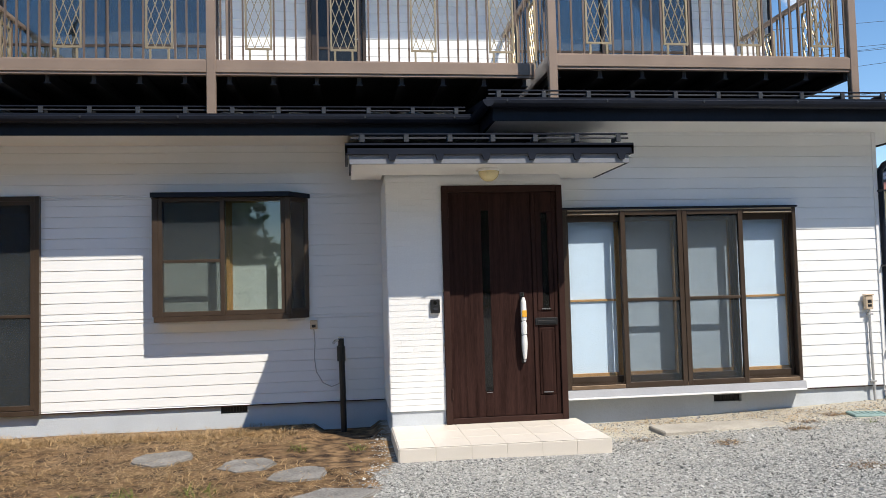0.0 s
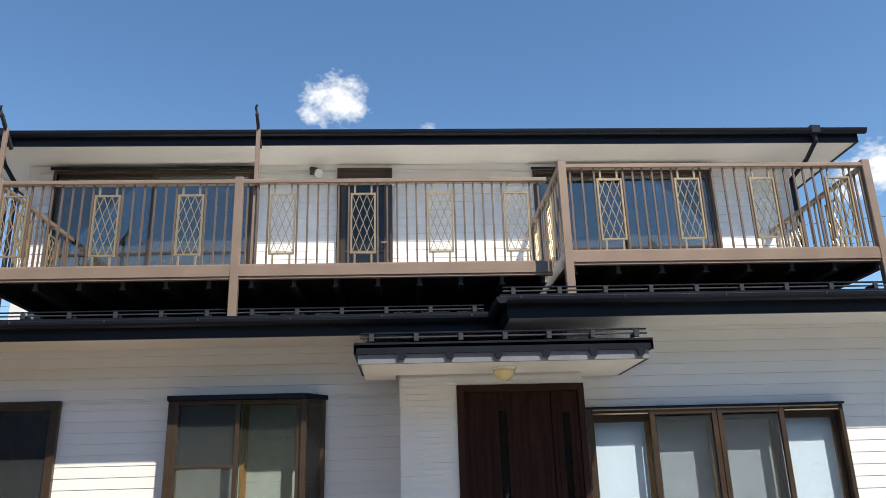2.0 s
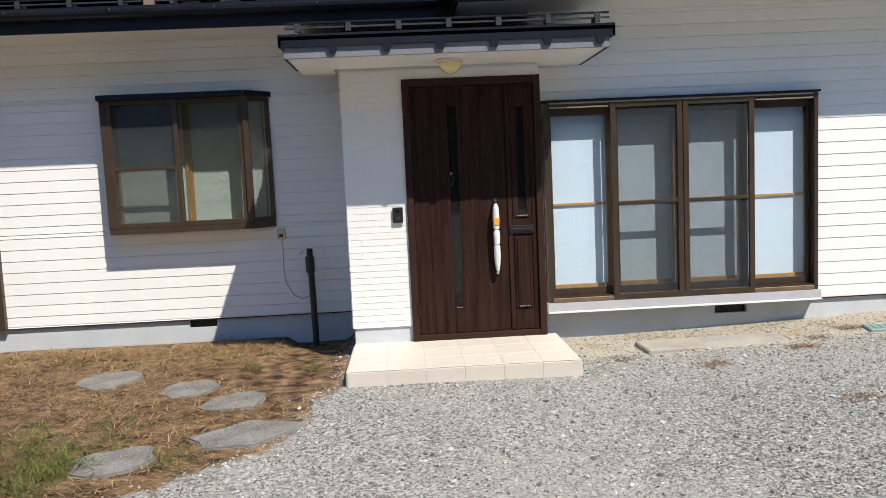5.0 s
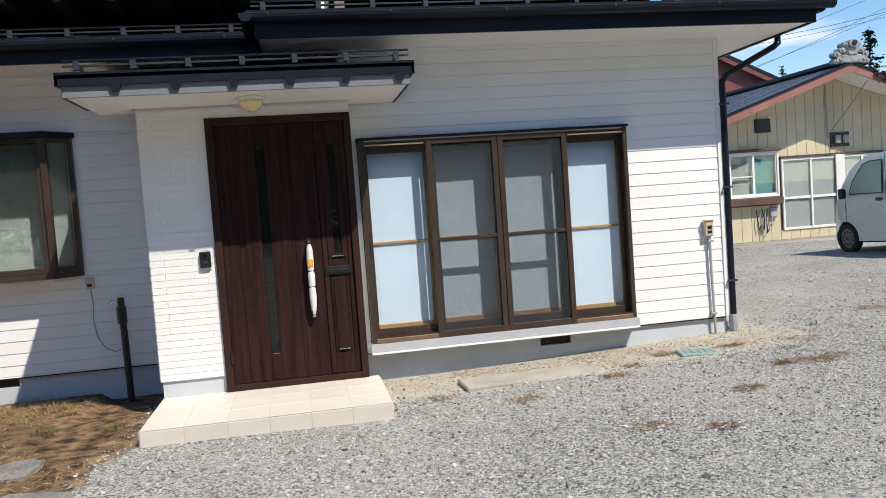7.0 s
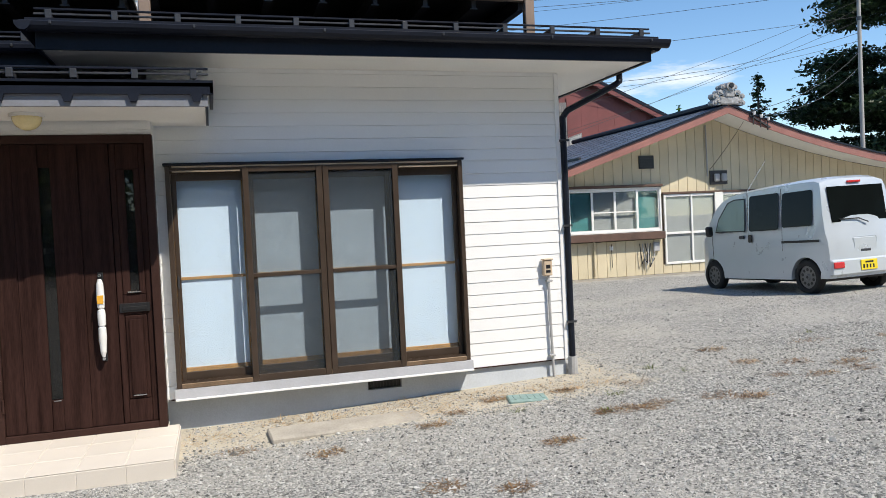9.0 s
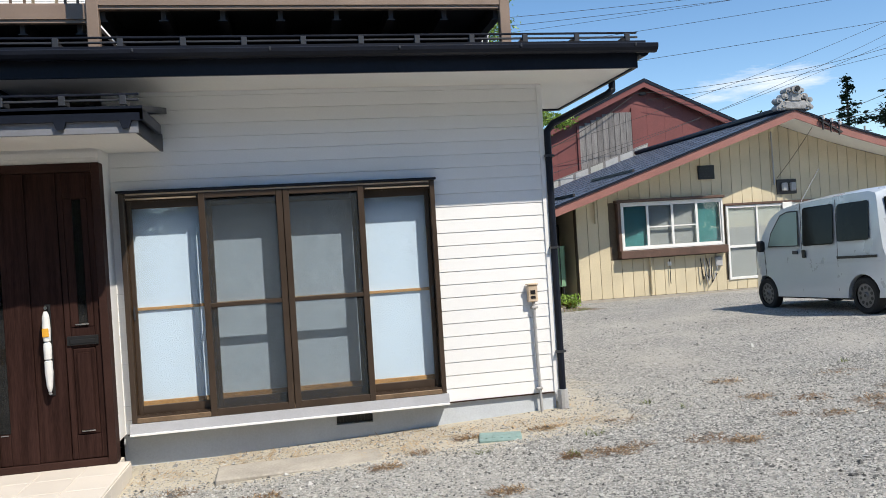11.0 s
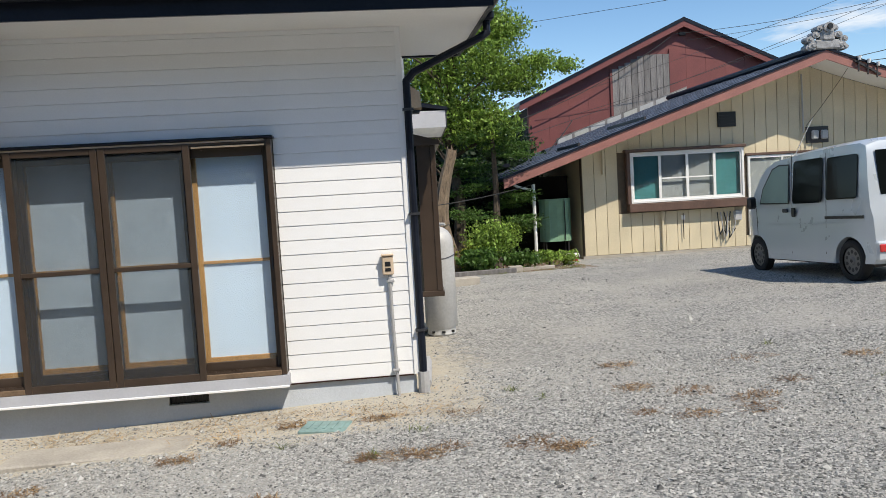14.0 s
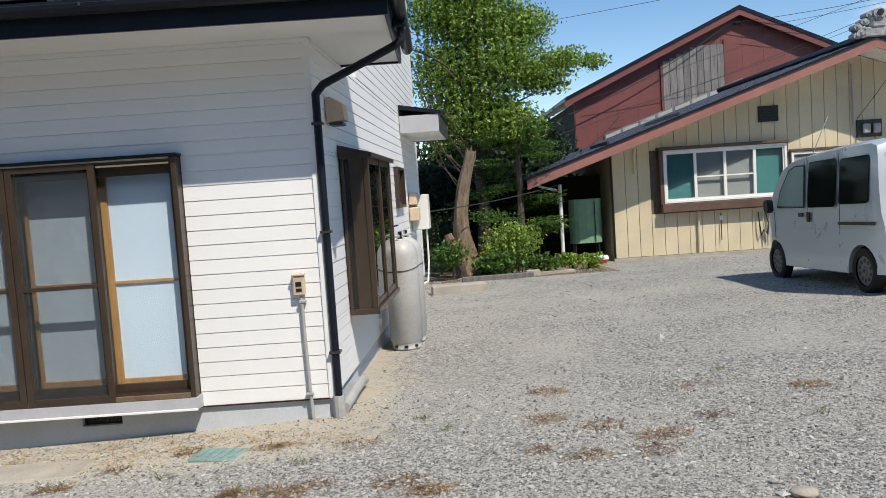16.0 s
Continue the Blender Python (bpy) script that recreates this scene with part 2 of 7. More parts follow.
M["rust_weed"] = leaf_mat("withered_weed", (0.20, 0.115, 0.055), 0.45)
M["grass"] = leaf_mat("green_grass", (0.13, 0.16, 0.035), 0.4)


# ---- shapes ----
def add_box(bm, x0, x1, y0, y1, z0, z1, bevel=0.0):
    r = bmesh.ops.create_cube(bm, size=1.0)
    vs = r["verts"]
    for v in vs:
        v.co = Vector((x0 + (v.co.x + 0.5) * (x1 - x0), y0 + (v.co.y + 0.5) * (y1 - y0), z0 + (v.co.z + 0.5) * (z1 - z0)))
    if bevel:
        es = list({e for v in vs for e in v.link_edges})
        bmesh.ops.bevel(bm, geom=es, offset=bevel, segments=1, affect="EDGES")
    return bm


def box(x0, x1, y0, y1, z0, z1, bevel=0.0):
    return add_box(bmesh.new(), min(x0, x1), max(x0, x1), min(y0, y1), max(y0, y1), min(z0, z1), max(z0, z1), bevel)


def boxes(rows, bevel=0.0):
    bm = bmesh.new()
    for r in rows:
        add_box(bm, *r, bevel)
    return bm


def add_tube(bm, a, b, r0, r1=None, seg=8, caps=True):
    a, b = Vector(a), Vector(b)
    d = b - a
    r1 = r0 if r1 is None else r1
    m = Matrix.Translation((a + b) / 2) @ d.to_track_quat("Z", "Y").to_matrix().to_4x4()
    bmesh.ops.create_cone(bm, cap_ends=caps, segments=seg, radius1=r0, radius2=r1, depth=d.length, matrix=m)
    return bm


def tube(points, r, seg=8):
    """A pipe along a line of points, with a round joint at each bend."""
    bm = bmesh.new()
    for a, b in zip(points, points[1:]):
        add_tube(bm, a, b, r, seg=seg)
    for p in points[1:-1]:
        bmesh.ops.create_uvsphere(bm, u_segments=seg, v_segments=6, radius=r * 1.02, matrix=Matrix.Translation(p))
    return bm


def beam(a, b, w, h, up=(0, 0, 1)):
    """A bar of w x h from a to b."""
    a, b = Vector(a), Vector(b)
    d = (b - a).normalized()
    s = d.cross(Vector(up)).normalized() * (w / 2)
    u = s.cross(d).normalized() * (h / 2)
    bm = bmesh.new()
    vs = [bm.verts.new(p + i * s + j * u) for p in (a, b) for i, j in ((-1, -1), (1, -1), (1, 1), (-1, 1))]
    for f in ((0, 1, 2, 3), (7, 6, 5, 4), (0, 4, 5, 1), (1, 5, 6, 2), (2, 6, 7, 3), (3, 7, 4, 0)):
        bm.faces.new([vs[i] for i in f])
    bmesh.ops.recalc_face_normals(bm, faces=bm.faces)
    return bm


def prism(points, y0, y1, axis="y"):
    """A closed outline in the plane across an axis, drawn out along that axis."""
    bm = bmesh.new()

    def at(p, v):
        return {"y": (p[0], v, p[1]), "x": (v, p[0], p[1]), "z": (p[0], p[1], v)}[axis]

    a = [bm.verts.new(at(p, y0)) for p in points]
    b = [bm.verts.new(at(p, y1)) for p in points]
    bm.faces.new(a)
    bm.faces.new(b[::-1])
    k = len(points)
    for i in range(k):
        bm.faces.new((a[i], b[i], b[(i + 1) % k], a[(i + 1) % k]))
    bmesh.ops.recalc_face_normals(bm, faces=bm.faces)
    return bm


def mesh_of(name, bm, material, smooth=False):
    me = bpy.data.meshes.new(name)
    bm.to_mesh(me)
    bm.free()
    me.materials.append(material)
    if smooth:
        me.shade_smooth()
    return me


def part(name, bm, material, parent=None, label="", smooth=False):
    ob = new(name, mesh_of(name, bm, material, smooth))
    if parent is not None:
        ob.parent = parent
    if label:
        ob["label"] = label
    return ob


def thing(name, label, category, group="", kind="", at=(0, 0, 0)):
    ob = new(name)
    ob.location = at
    ob.empty_display_size = 0.1
    return tagged(ob, label, category, group, kind)


def local(ob, bm):
    """Shift a mesh given in world places to the frame of its thing."""
    bmesh.ops.translate(bm, verts=bm.verts, vec=-ob.location)
    return bm


def raw_mesh(name, verts, faces, material):
    me = bpy.data.meshes.new(name)
    me.from_pydata(verts, [], faces)
    me.materials.append(material)
    me.update()
    return me


# ---- ground ----
def ground_z(x, y):
    h = max(0.0, min(x, 15.0) - 3.0)
    yy = min(max(y, 0.0), 20.0)
    z = -0.06 + h * (0.057 - 0.0027 * yy) - 0.010 * max(0.0, min(y, 24.0) - 8.0)
    return z - 0.028 * max(0.0, min(y, 24.0) - 17.5)


def soil_side(x, y):
    """Above 0 on the bare garden soil, below 0 on the gravel."""
    return float(np.interp(y, (4.2, 4.73, 4.86, 5.12, 5.34, 5.72, 6.43, 6.7), (-1.4, -0.5, -0.2, 0.0, 0.25, 0.46, 0.5, 0.64))) - x


def ground_material():
    m = bpy.data.materials.new("gravel_and_soil")
    m.use_nodes = True
    nt = m.node_tree
    n, l = nt.nodes, nt.links
    b = n["Principled BSDF"]
    b.inputs["Roughness"].default_value = 0.9
    b.inputs["Specular IOR Level"].default_value = 0.25
    tc = n.new("ShaderNodeTexCoord")
    vor = n.new("ShaderNodeTexVoronoi")
    vor.inputs["Scale"].default_value = 62
    l.new(tc.outputs["Object"], vor.inputs["Vector"])
    vor2 = n.new("ShaderNodeTexVoronoi")
    vor2.inputs["Scale"].default_value = 130
    l.new(tc.outputs["Object"], vor2.inputs["Vector"])
    sep = n.new("ShaderNodeSeparateColor")
    l.new(vor.outputs["Color"], sep.inputs[0])
    ramp = n.new("ShaderNodeValToRGB")
    ramp.color_ramp.elements[0].color = (0.085, 0.084, 0.08, 1)
    ramp.color_ramp.elements[1].color = (0.50, 0.48, 0.445, 1)
    e = ramp.color_ramp.elements.new(0.5)
    e.color = (0.283, 0.286, 0.272, 1)
    l.new(sep.outputs[0], ramp.inputs[0])
    big = n.new("ShaderNodeTexNoise")
    big.inputs["Scale"].default_value = 0.7
    big.inputs["Detail"].default_value = 6
    l.new(tc.outputs["Object"], big.inputs["Vector"])
    dust = n.new("ShaderNodeMix")
    dust.data_type = "RGBA"
    dust.inputs["B"].default_value = (0.41, 0.395, 0.36, 1)
    mr = n.new("ShaderNodeMapRange")
    mr.inputs["From Min"].default_value, mr.inputs["From Max"].default_value = 0.42, 0.75
    mr.inputs["To Max"].default_value = 0.85
    l.new(big.outputs[0], mr.inputs["Value"])
    l.new(mr.outputs[0], dust.inputs["Factor"])
    l.new(ramp.outputs[0], dust.inputs["A"])
    soil = n.new("ShaderNodeMix")
    soil.data_type = "RGBA"
    fine = n.new("ShaderNodeTexNoise")
    fine.inputs["Scale"].default_value = 9
    fine.inputs["Detail"].default_value = 8
    l.new(tc.outputs["Object"], fine.inputs["Vector"])
    sr = n.new("ShaderNodeValToRGB")
    sr.color_ramp.elements[0].position, sr.color_ramp.elements[1].position = 0.35, 0.68
    sr.color_ramp.elements[0].color = (0.035, 0.021, 0.014, 1)
    sr.color_ramp.elements[1].color = (0.30, 0.19, 0.10, 1)
    l.new(fine.outputs[0], sr.inputs[0])
    att = n.new("ShaderNodeAttribute")
    att.attribute_name = "soil"
    l.new(dust.outputs["Result"], soil.inputs["A"])
    l.new(sr.outputs[0], soil.inputs["B"])
    mask = n.new("ShaderNodeMath")
    mask.operation = "ADD"
    nm = n.new("ShaderNodeMapRange")
    nm.inputs["To Min"].default_value, nm.inputs["To Max"].default_value = -0.6, 0.6
    l.new(fine.outputs[0], nm.inputs["Value"])
    l.new(att.outputs["Fac"], mask.inputs[0])
    l.new(nm.outputs[0], mask.inputs[1])
    mk = n.new("ShaderNodeMapRange")
    mk.inputs["From Min"].default_value, mk.inputs["From Max"].default_value = 0.4, 0.6
    l.new(mask.outputs[0], mk.inputs["Value"])
    l.new(mk.outputs[0], soil.inputs["Factor"])
    sand = n.new("ShaderNodeMix")
    sand.data_type = "RGBA"
    sand.inputs["B"].default_value = (0.50, 0.45, 0.355, 1)
    att2 = n.new("ShaderNodeAttribute")
    att2.attribute_name = "sand"
    m2 = n.new("ShaderNodeMath")
    m2.operation = "ADD"
    l.new(att2.outputs["Fac"], m2.inputs[0])
    l.new(nm.outputs[0], m2.inputs[1])
    mk2 = n.new("ShaderNodeMapRange")
    mk2.inputs["From Min"].default_value, mk2.inputs["From Max"].default_value = 0.2, 0.7
    mk2.inputs["To Max"].default_value = 0.85
    l.new(m2.outputs[0], mk2.inputs["Value"])
    l.new(mk2.outputs[0], sand.inputs["Factor"])
    l.new(soil.outputs["Result"], sand.inputs["A"])
    l.new(sand.outputs["Result"], b.inputs["Base Color"])
    bp = n.new("ShaderNodeBump")
    bp.inputs["Strength"].default_value = 0.7
    bp.inputs["Distance"].default_value = 0.009
    s2 = n.new("ShaderNodeMath")
    s2.operation = "ADD"
    l.new(vor.outputs["Distance"], s2.inputs[0])
    l.new(vor2.outputs["Distance"], s2.inputs[1])
    inv = n.new("ShaderNodeMath")
    inv.operation = "SUBTRACT"
    inv.inputs[0].default_value = 1.0
    l.new(s2.outputs[0], inv.inputs[1])
    l.new(inv.outputs[0], bp.inputs["Height"])
    l.new(bp.outputs[0], b.inputs["Normal"])
    return m


WEEDS = [(7.72, 8.0, 0.2), (7.96, 7.07, 0.24), (7.75, 6.53, 0.2), (7.5, 6.7, 0.14), (8.26, 6.74, 0.2), (8.18, 6.48, 0.2), (9.52, 7.44, 0.22), (6.63, 6.39, 0.22), (6.82, 6.22, 0.16), (6.31, 7.18, 0.2), (5.79, 6.46, 0.22), (5.63, 6.47, 0.14), (5.73, 7.33, 0.16), (6.13, 6.48, 0.18), (5.97, 6.4, 0.16), (8.79, 7.77, 0.25), (5.09, 7.43, 0.16)]
WEEDS += [(4.66, 7.18, 0.16), (4.38, 6.9, 0.18), (4.43, 5.31, 0.14), (3.51, 6.63, 0.16), (2.91, 7.04, 0.2), (5.02, 5.96, 0.16), (4.05, 5.55, 0.2), (7.6, 7.3, 0.2), (8.7, 7.0, 0.16)]


def build_ground():
    xs = sorted({*np.arange(-8, 20.01, 0.2).round(3), *np.arange(-3, 10.01, 0.1).round(3), *(-1500, -300, -80, -30, -15, 26, 34, 60, 120, 400, 1500)})
    ys = sorted({*np.arange(-4, 24.01, 0.2).round(3), *np.arange(4.6, 8.61, 0.1).round(3), *(-1500, -300, -80, -30, -12, 30, 40, 80, 200, 500, 1500)})
    verts, soil, sand = [], [], []
    for y in ys:
        for x in xs:
            v = noise.noise(Vector((x * 0.6, y * 0.6, 0))) * 0.02
            near = -8 < x < 20 and -4 < y < 24
            s = soil_side(x, y)
            z = ground_z(x, y) + (v if near else 0)
            if near and s > 0.1 and y > 7.6 and x > -0.05:
                z -= 0.07 * min(1, (y - 7.6) * 2)
            verts.append((x, y, z))
            strip = 0.0
            if near and 4 < y < 9 and x > 2:
                for wx, wy, wr in WEEDS:
                    q = math.hypot((x - wx) / 1.3, y - wy) / wr
                    if q < 1.2:
                        strip = max(strip, 0.52 - 0.3 * q)
            sand.append(max(0.0, min(0.75, (y - 6.8) * 2.0)) * max(0.0, min(1.0, (6.9 - x) * 1.5)) if 2.45 < x and y > 6.8 and near else 0.0)
            if 6.6 < x < 10.7 and y > 17.6:
                strip = 0.8
            soil.append(max(strip, min(1.0, max(0.0, 0.5 + s * 2.5))) if near else 0.0)
    k = len(xs)
    faces = [(j * k + i, j * k + i + 1, (j + 1) * k + i + 1, (j + 1) * k + i) for j in range(len(ys) - 1) for i in range(k - 1)]
    me = raw_mesh("ground", verts, faces, ground_material())
    a = me.attributes.new("soil", "FLOAT", "POINT")
    a.data.foreach_set("value", soil)
    a2 = me.attributes.new("sand", "FLOAT", "POINT")
    a2.data.foreach_set("value", sand)
    me.shade_smooth()
    return tagged(new("ground", me), "grey gravel yard with bare soil and dry grass", "ground", kind="structure")


build_ground()


# ---- the white house: walls ----
BOARD = {}


def board_mesh(length, height):
    key = (round(length, 2), round(height, 3))
    if key not in BOARD:
        bm = prism([(0, 0), (-0.0095, 0.0), (-0.011, 0.003), (-0.0065, height - 0.004), (-0.004, height - 0.003), (0, height - 0.003)], 0, length, "x")
        BOARD[key] = mesh_of("board", bm, M["siding"])
    return BOARD[key]


def cut_rows(u0, u1, z0, z1, openings):
    """What is left of a rectangle when openings are cut out of it."""
    zs = sorted({z0, z1, *[min(max(z, z0), z1) for o in openings for z in o[2:]]})
    out = []
    for a, b in zip(zs, zs[1:]):
        if b - a < 0.012:
            continue
        spans = [(u0, u1)]
        for o in openings:
            if o[2] < (a + b) / 2 < o[3]:
                spans = [(c, d) for s in spans for c, d in ((s[0], min(s[1], o[0])), (max(s[0], o[1]), s[1])) if d - c > 0.01]
        out += [(c, d, a, b) for c, d in spans]
    return out


def clad_wall(name, label, at, turn, length, z0, z1, openings=(), step=0.1135, clad=True, thick=0.13, single=None):
    """A wall of painted lap boards on a backing, along its own x axis, facing its own -y."""
    bm = bmesh.new()
    for u0, u1, a, b in cut_rows(0, length, z0, z1, openings):
        add_box(bm, u0, u1, 0, thick, a, b)
    w = part(name, bm, M["siding"])
    w.matrix_world = pose(*at, 0, 0, turn)
    tagged(w, label, "wall", kind="structure")
    if clad:
        z = z0
        while z < z1 - 0.02:
            top = min(z + step, z1)
            for u0, u1, a, b in cut_rows(0.002, length - 0.002, z, top, openings):
                o = new("board", board_mesh(u1 - u0, b - a))
                o.parent = w
                o.location = (u0, 0, a)
            z = top
    return w


WY, LY, UY, PY = 7.95, 8.73, 10.0, 7.62  # faces of the right, left and upper walls and of the porch
RX = 6.06
FOUND = 0.2


def structure(name, bm, material, label, category="wall"):
    return tagged(part(name, bm, material), label, category, kind="structure")


def build_walls():
    win = (2.47 - 2.38, 5.04 - 2.38, 0.16, 2.14)
    clad_wall("wall_front_right", "white painted lap siding wall under the eave", (2.38, WY, 0), 0, RX - 2.38, FOUND, 2.97, [win])
    clad_wall("wall_front_left", "white painted lap siding wall behind the garden soil", (-6.5, LY, 0), 0, 6.5 + 2.38, 0.175, 3.0,
              [(-1.74 + 6.5, -0.20 + 6.5, 1.12, 2.40), (-4.72 + 6.5, -2.93 + 6.5, 0.19, 2.42)])
    side = clad_wall("wall_side_right", "white painted lap siding side wall beside the gravel", (RX, WY, 0), 86.3, 8.7, FOUND, 2.97,
                     [(0.88, 2.32, 0.74, 2.1), (4.85, 5.65, 1.58, 2.12)])
    clad_wall("wall_side_right_upper", "white painted lap siding side wall of the upper floor", (RX + 0.14, WY + 2.15, 0), 86.3, 6.5, 2.975, 5.72, clad=True)
    clad_wall("wall_upper_front", "white lap siding wall of the upper floor", (-4.1, UY, 0), 0, 4.1 + 6.1, 3.35, 5.72,
              [(-3.9 + 4.1, -1.27 + 4.1, 3.62, 5.64), (-0.15 + 4.1, 0.57 + 4.1, 3.62, 5.64), (2.52 + 4.1, 4.99 + 4.1, 3.62, 5.6)])
    clad_wall("wall_inner_right", "white lap siding return above the porch", (2.38, LY, 0), -90, LY - WY, 2.5, 3.0, clad=True)
    # the back, so that the house is closed
    for nm, x0, x1, y0, y1, z0, z1 in (("wall_back", -6.5, 6.4, 16.6, 16.75, -0.3, 5.72), ("wall_side_left", -6.65, -6.5, LY, 16.6, -0.3, 3.3), ("wall_upper_left", -4.25, -4.1, UY, 16.6, 3.0, 5.72)):
        structure(nm, box(x0, x1, y0, y1, z0, z1), M["siding"], "plain white outer wall")
    # corner trims, as slim boards
    for nm, x, y in (("trim_corner", RX, WY),):
        structure("corner_trim", boxes([(x - 0.028, x + 0.016, y - 0.022, y + 0.03, FOUND, 2.95)]), M["siding"], "white corner trim of the siding", "trim")
    # foundations, with vents
    def found(name, x0, x1, y, top, vents):
        bm = bmesh.new()
        for u0, u1, a, b in cut_rows(x0, x1, -0.5, top - 0.004, vents):
            add_box(bm, u0, u1, y + 0.012, y + 0.16, a, b)
        f = structure(name, bm, M["foundation"], "grey painted concrete foundation", "foundation")
        for u0, u1, a, b in vents:
            v = part("vent_grille", boxes([(u0, u1, y + 0.06, y + 0.07, a, b)] + [(u0 + i * 0.03, u0 + i * 0.03 + 0.008, y + 0.05, y + 0.06, a, b) for i in range(int((u1 - u0) / 0.03))]), M["black"], f)
        return f
    found("foundation_right", 2.38, RX - 0.012, WY, FOUND, [(4.09, 4.40, 0.095, 0.17)])
    found("foundation_left", -6.5, 2.3, LY, 0.175, [(-1.09, -0.81, 0.085, 0.16)])
    for nm, xa, xb, yy, zz in (("drip_flashing_right", 2.42, RX - 0.03, WY, FOUND), ("drip_flashing_left", -6.5, 0.66, LY, 0.175)):
        structure(nm, box(xa, xb, yy - 0.018, yy + 0.011, zz - 0.009, zz - 0.001), M["door_frame"], "thin dark drip flashing under the siding", "trim")
    sf = part("foundation_side", box(0.0, 8.7, 0.02, 0.16, -0.6, FOUND - 0.004), M["foundation"])
    sf.matrix_world = pose(RX, WY + 0.014, 0, 0, 0, 86.3)
    tagged(sf, "grey painted concrete foundation", "foundation", kind="structure")


def build_porch():
    """The entrance block, clad in white brick-pattern boards, with its door."""
    x0, x1, top = 0.67, 2.40, 2.46
    d = (1.2, 2.405, -0.1, 2.368)
    bm = bmesh.new()
    for u0, u1, a, b in cut_rows(x0, x1, FOUND, top, [d]):
        add_box(bm, u0, u1, PY, PY + 0.1, a, b)
    add_box(bm, x0, x0 + 0.1, PY + 0.1, LY, FOUND, top)
    add_box(bm, 2.3, x1, PY + 0.1, WY, FOUND, top)
    add_box(bm, x0, x1, PY, LY, top, top + 0.04)
    w = structure("wall_porch", bm, M["brick_paint"], "white brick-pattern siding of the entrance block")
    fb = boxes([(x0 + 0.012, d[0], PY + 0.012, PY + 0.1, -0.4, FOUND - 0.004), (x0 + 0.012, x0 + 0.1, PY + 0.1, LY, -0.4, FOUND - 0.004)])
    structure("foundation_porch", fb, M["foundation"], "grey painted base of the entrance block", "foundation")
    # the bricks: one mesh a length
    meshes = {}
    def brick(u0, u1, a, b, side=False):
        key = (round(u1 - u0, 3), round(b - a, 3))
        if key not in meshes:
            meshes[key] = mesh_of("brick", box(0.0002, key[0] - 0.0002, -0.0055, 0, 0.0016, key[1] - 0.0016), M["brick_paint"])
        o = new("brick", meshes[key])
        o.parent = w
        o.matrix_basis = pose(x0, LY - u0, a, 0, 0, -90) if side else pose(u0, PY, a)
        return o
    course, size = 0.0565, 0.227
    row, z = 0, FOUND
    while z < top - 0.03:
        b = min(z + course, top - 0.002)
        u = x0 - (row % 2) * size / 2
        while u < x1:
            for c0, c1, za, zb in cut_rows(max(u, x0), min(u + size, x1), z, b, [(1.2, 2.405, -0.1, 2.368)]):
                if c1 - c0 > 0.012:
                    brick(c0, c1, za, zb)
            u += size
        row, z = row + 1, z + course
    # the side face, joined courses
    bm = bmesh.new()
    row, z = 0, FOUND
    while z < top - 0.03:
        u = PY + 0.004 - (row % 2) * size / 2
        while u < LY - 0.02:
            c0, c1 = max(u, PY + 0.004), min(u + size, LY - 0.02)
            if c1 - c0 > 0.02:
                add_box(bm, x0 - 0.008, x0, c0 + 0.0015, c1 - 0.0015, z + 0.002, min(z + course, top) - 0.002)
            u += size
        row, z = row + 1, z + course
    tagged(part("side_bricks", bm, M["brick_paint"], w), kind="stuff")
    # the tiled step
    s = structure("porch_step", boxes([(0.675, 2.49, 6.634, PY + 0.012, -0.5, 0.058), (1.2, 2.405, PY + 0.012, PY + 0.2, -0.3, 0.05)]), M["grout"], "cream tiled entrance step on the gravel", "step")
    tm = {}
    def tile(a, bsize, at, rot):
        key = (round(a, 3), round(bsize, 3))
        if key not in tm:
            tm[key] = mesh_of("tile", box(0.002, a - 0.002, -0.009, 0, 0.002, bsize - 0.002, 0.002), M["tile"])
        o = new("tile", tm[key])
        o.parent = s
        o.matrix_basis = pose(*at, *rot)
    n = 6
    tw = (2.49 - 0.675) / n
    dd = (PY + 0.012 - 6.632) / 3
    top_tile = mesh_of("tile", box(0.002, tw - 0.002, 0.002, dd - 0.002, 0, 0.009, 0.002), M["tile"])
    side_tile = mesh_of("tile", box(0, 0.009, 0.002, 0.324, 0.002, 0.198, 0.002), M["tile"])

    def lay(mesh, at):
        o = new("tile", mesh)
        o.parent = s
        o.location = at

    for i in range(n):
        tile(tw, 0.20, (0.675 + i * tw, 6.64, -0.148), (0, 0, 0))
        for j in range(3):
            lay(top_tile, (0.675 + i * tw, 6.632 + j * dd, 0.052))
    for k in range(3):
        lay(side_tile, (2.49, 6.64 + k * 0.326, -0.148))
        lay(side_tile, (0.666, 6.64 + k * 0.326, -0.148))


def wavy_panel(x0, x1, z0, z1, y, depth, bulge):
    """A door plank whose face swells out towards one edge."""
    bm = bmesh.new()
    k = 8
    pts = []
    for i in range(k + 1):
        f = i / k
        pts.append((x0 + (x1 - x0) * f, y - depth - bulge * math.sin(f * math.pi * 0.5) ** 2))
    return prism([(x0, y), *pts, (x1, y)][::-1], z0, z1, "z")


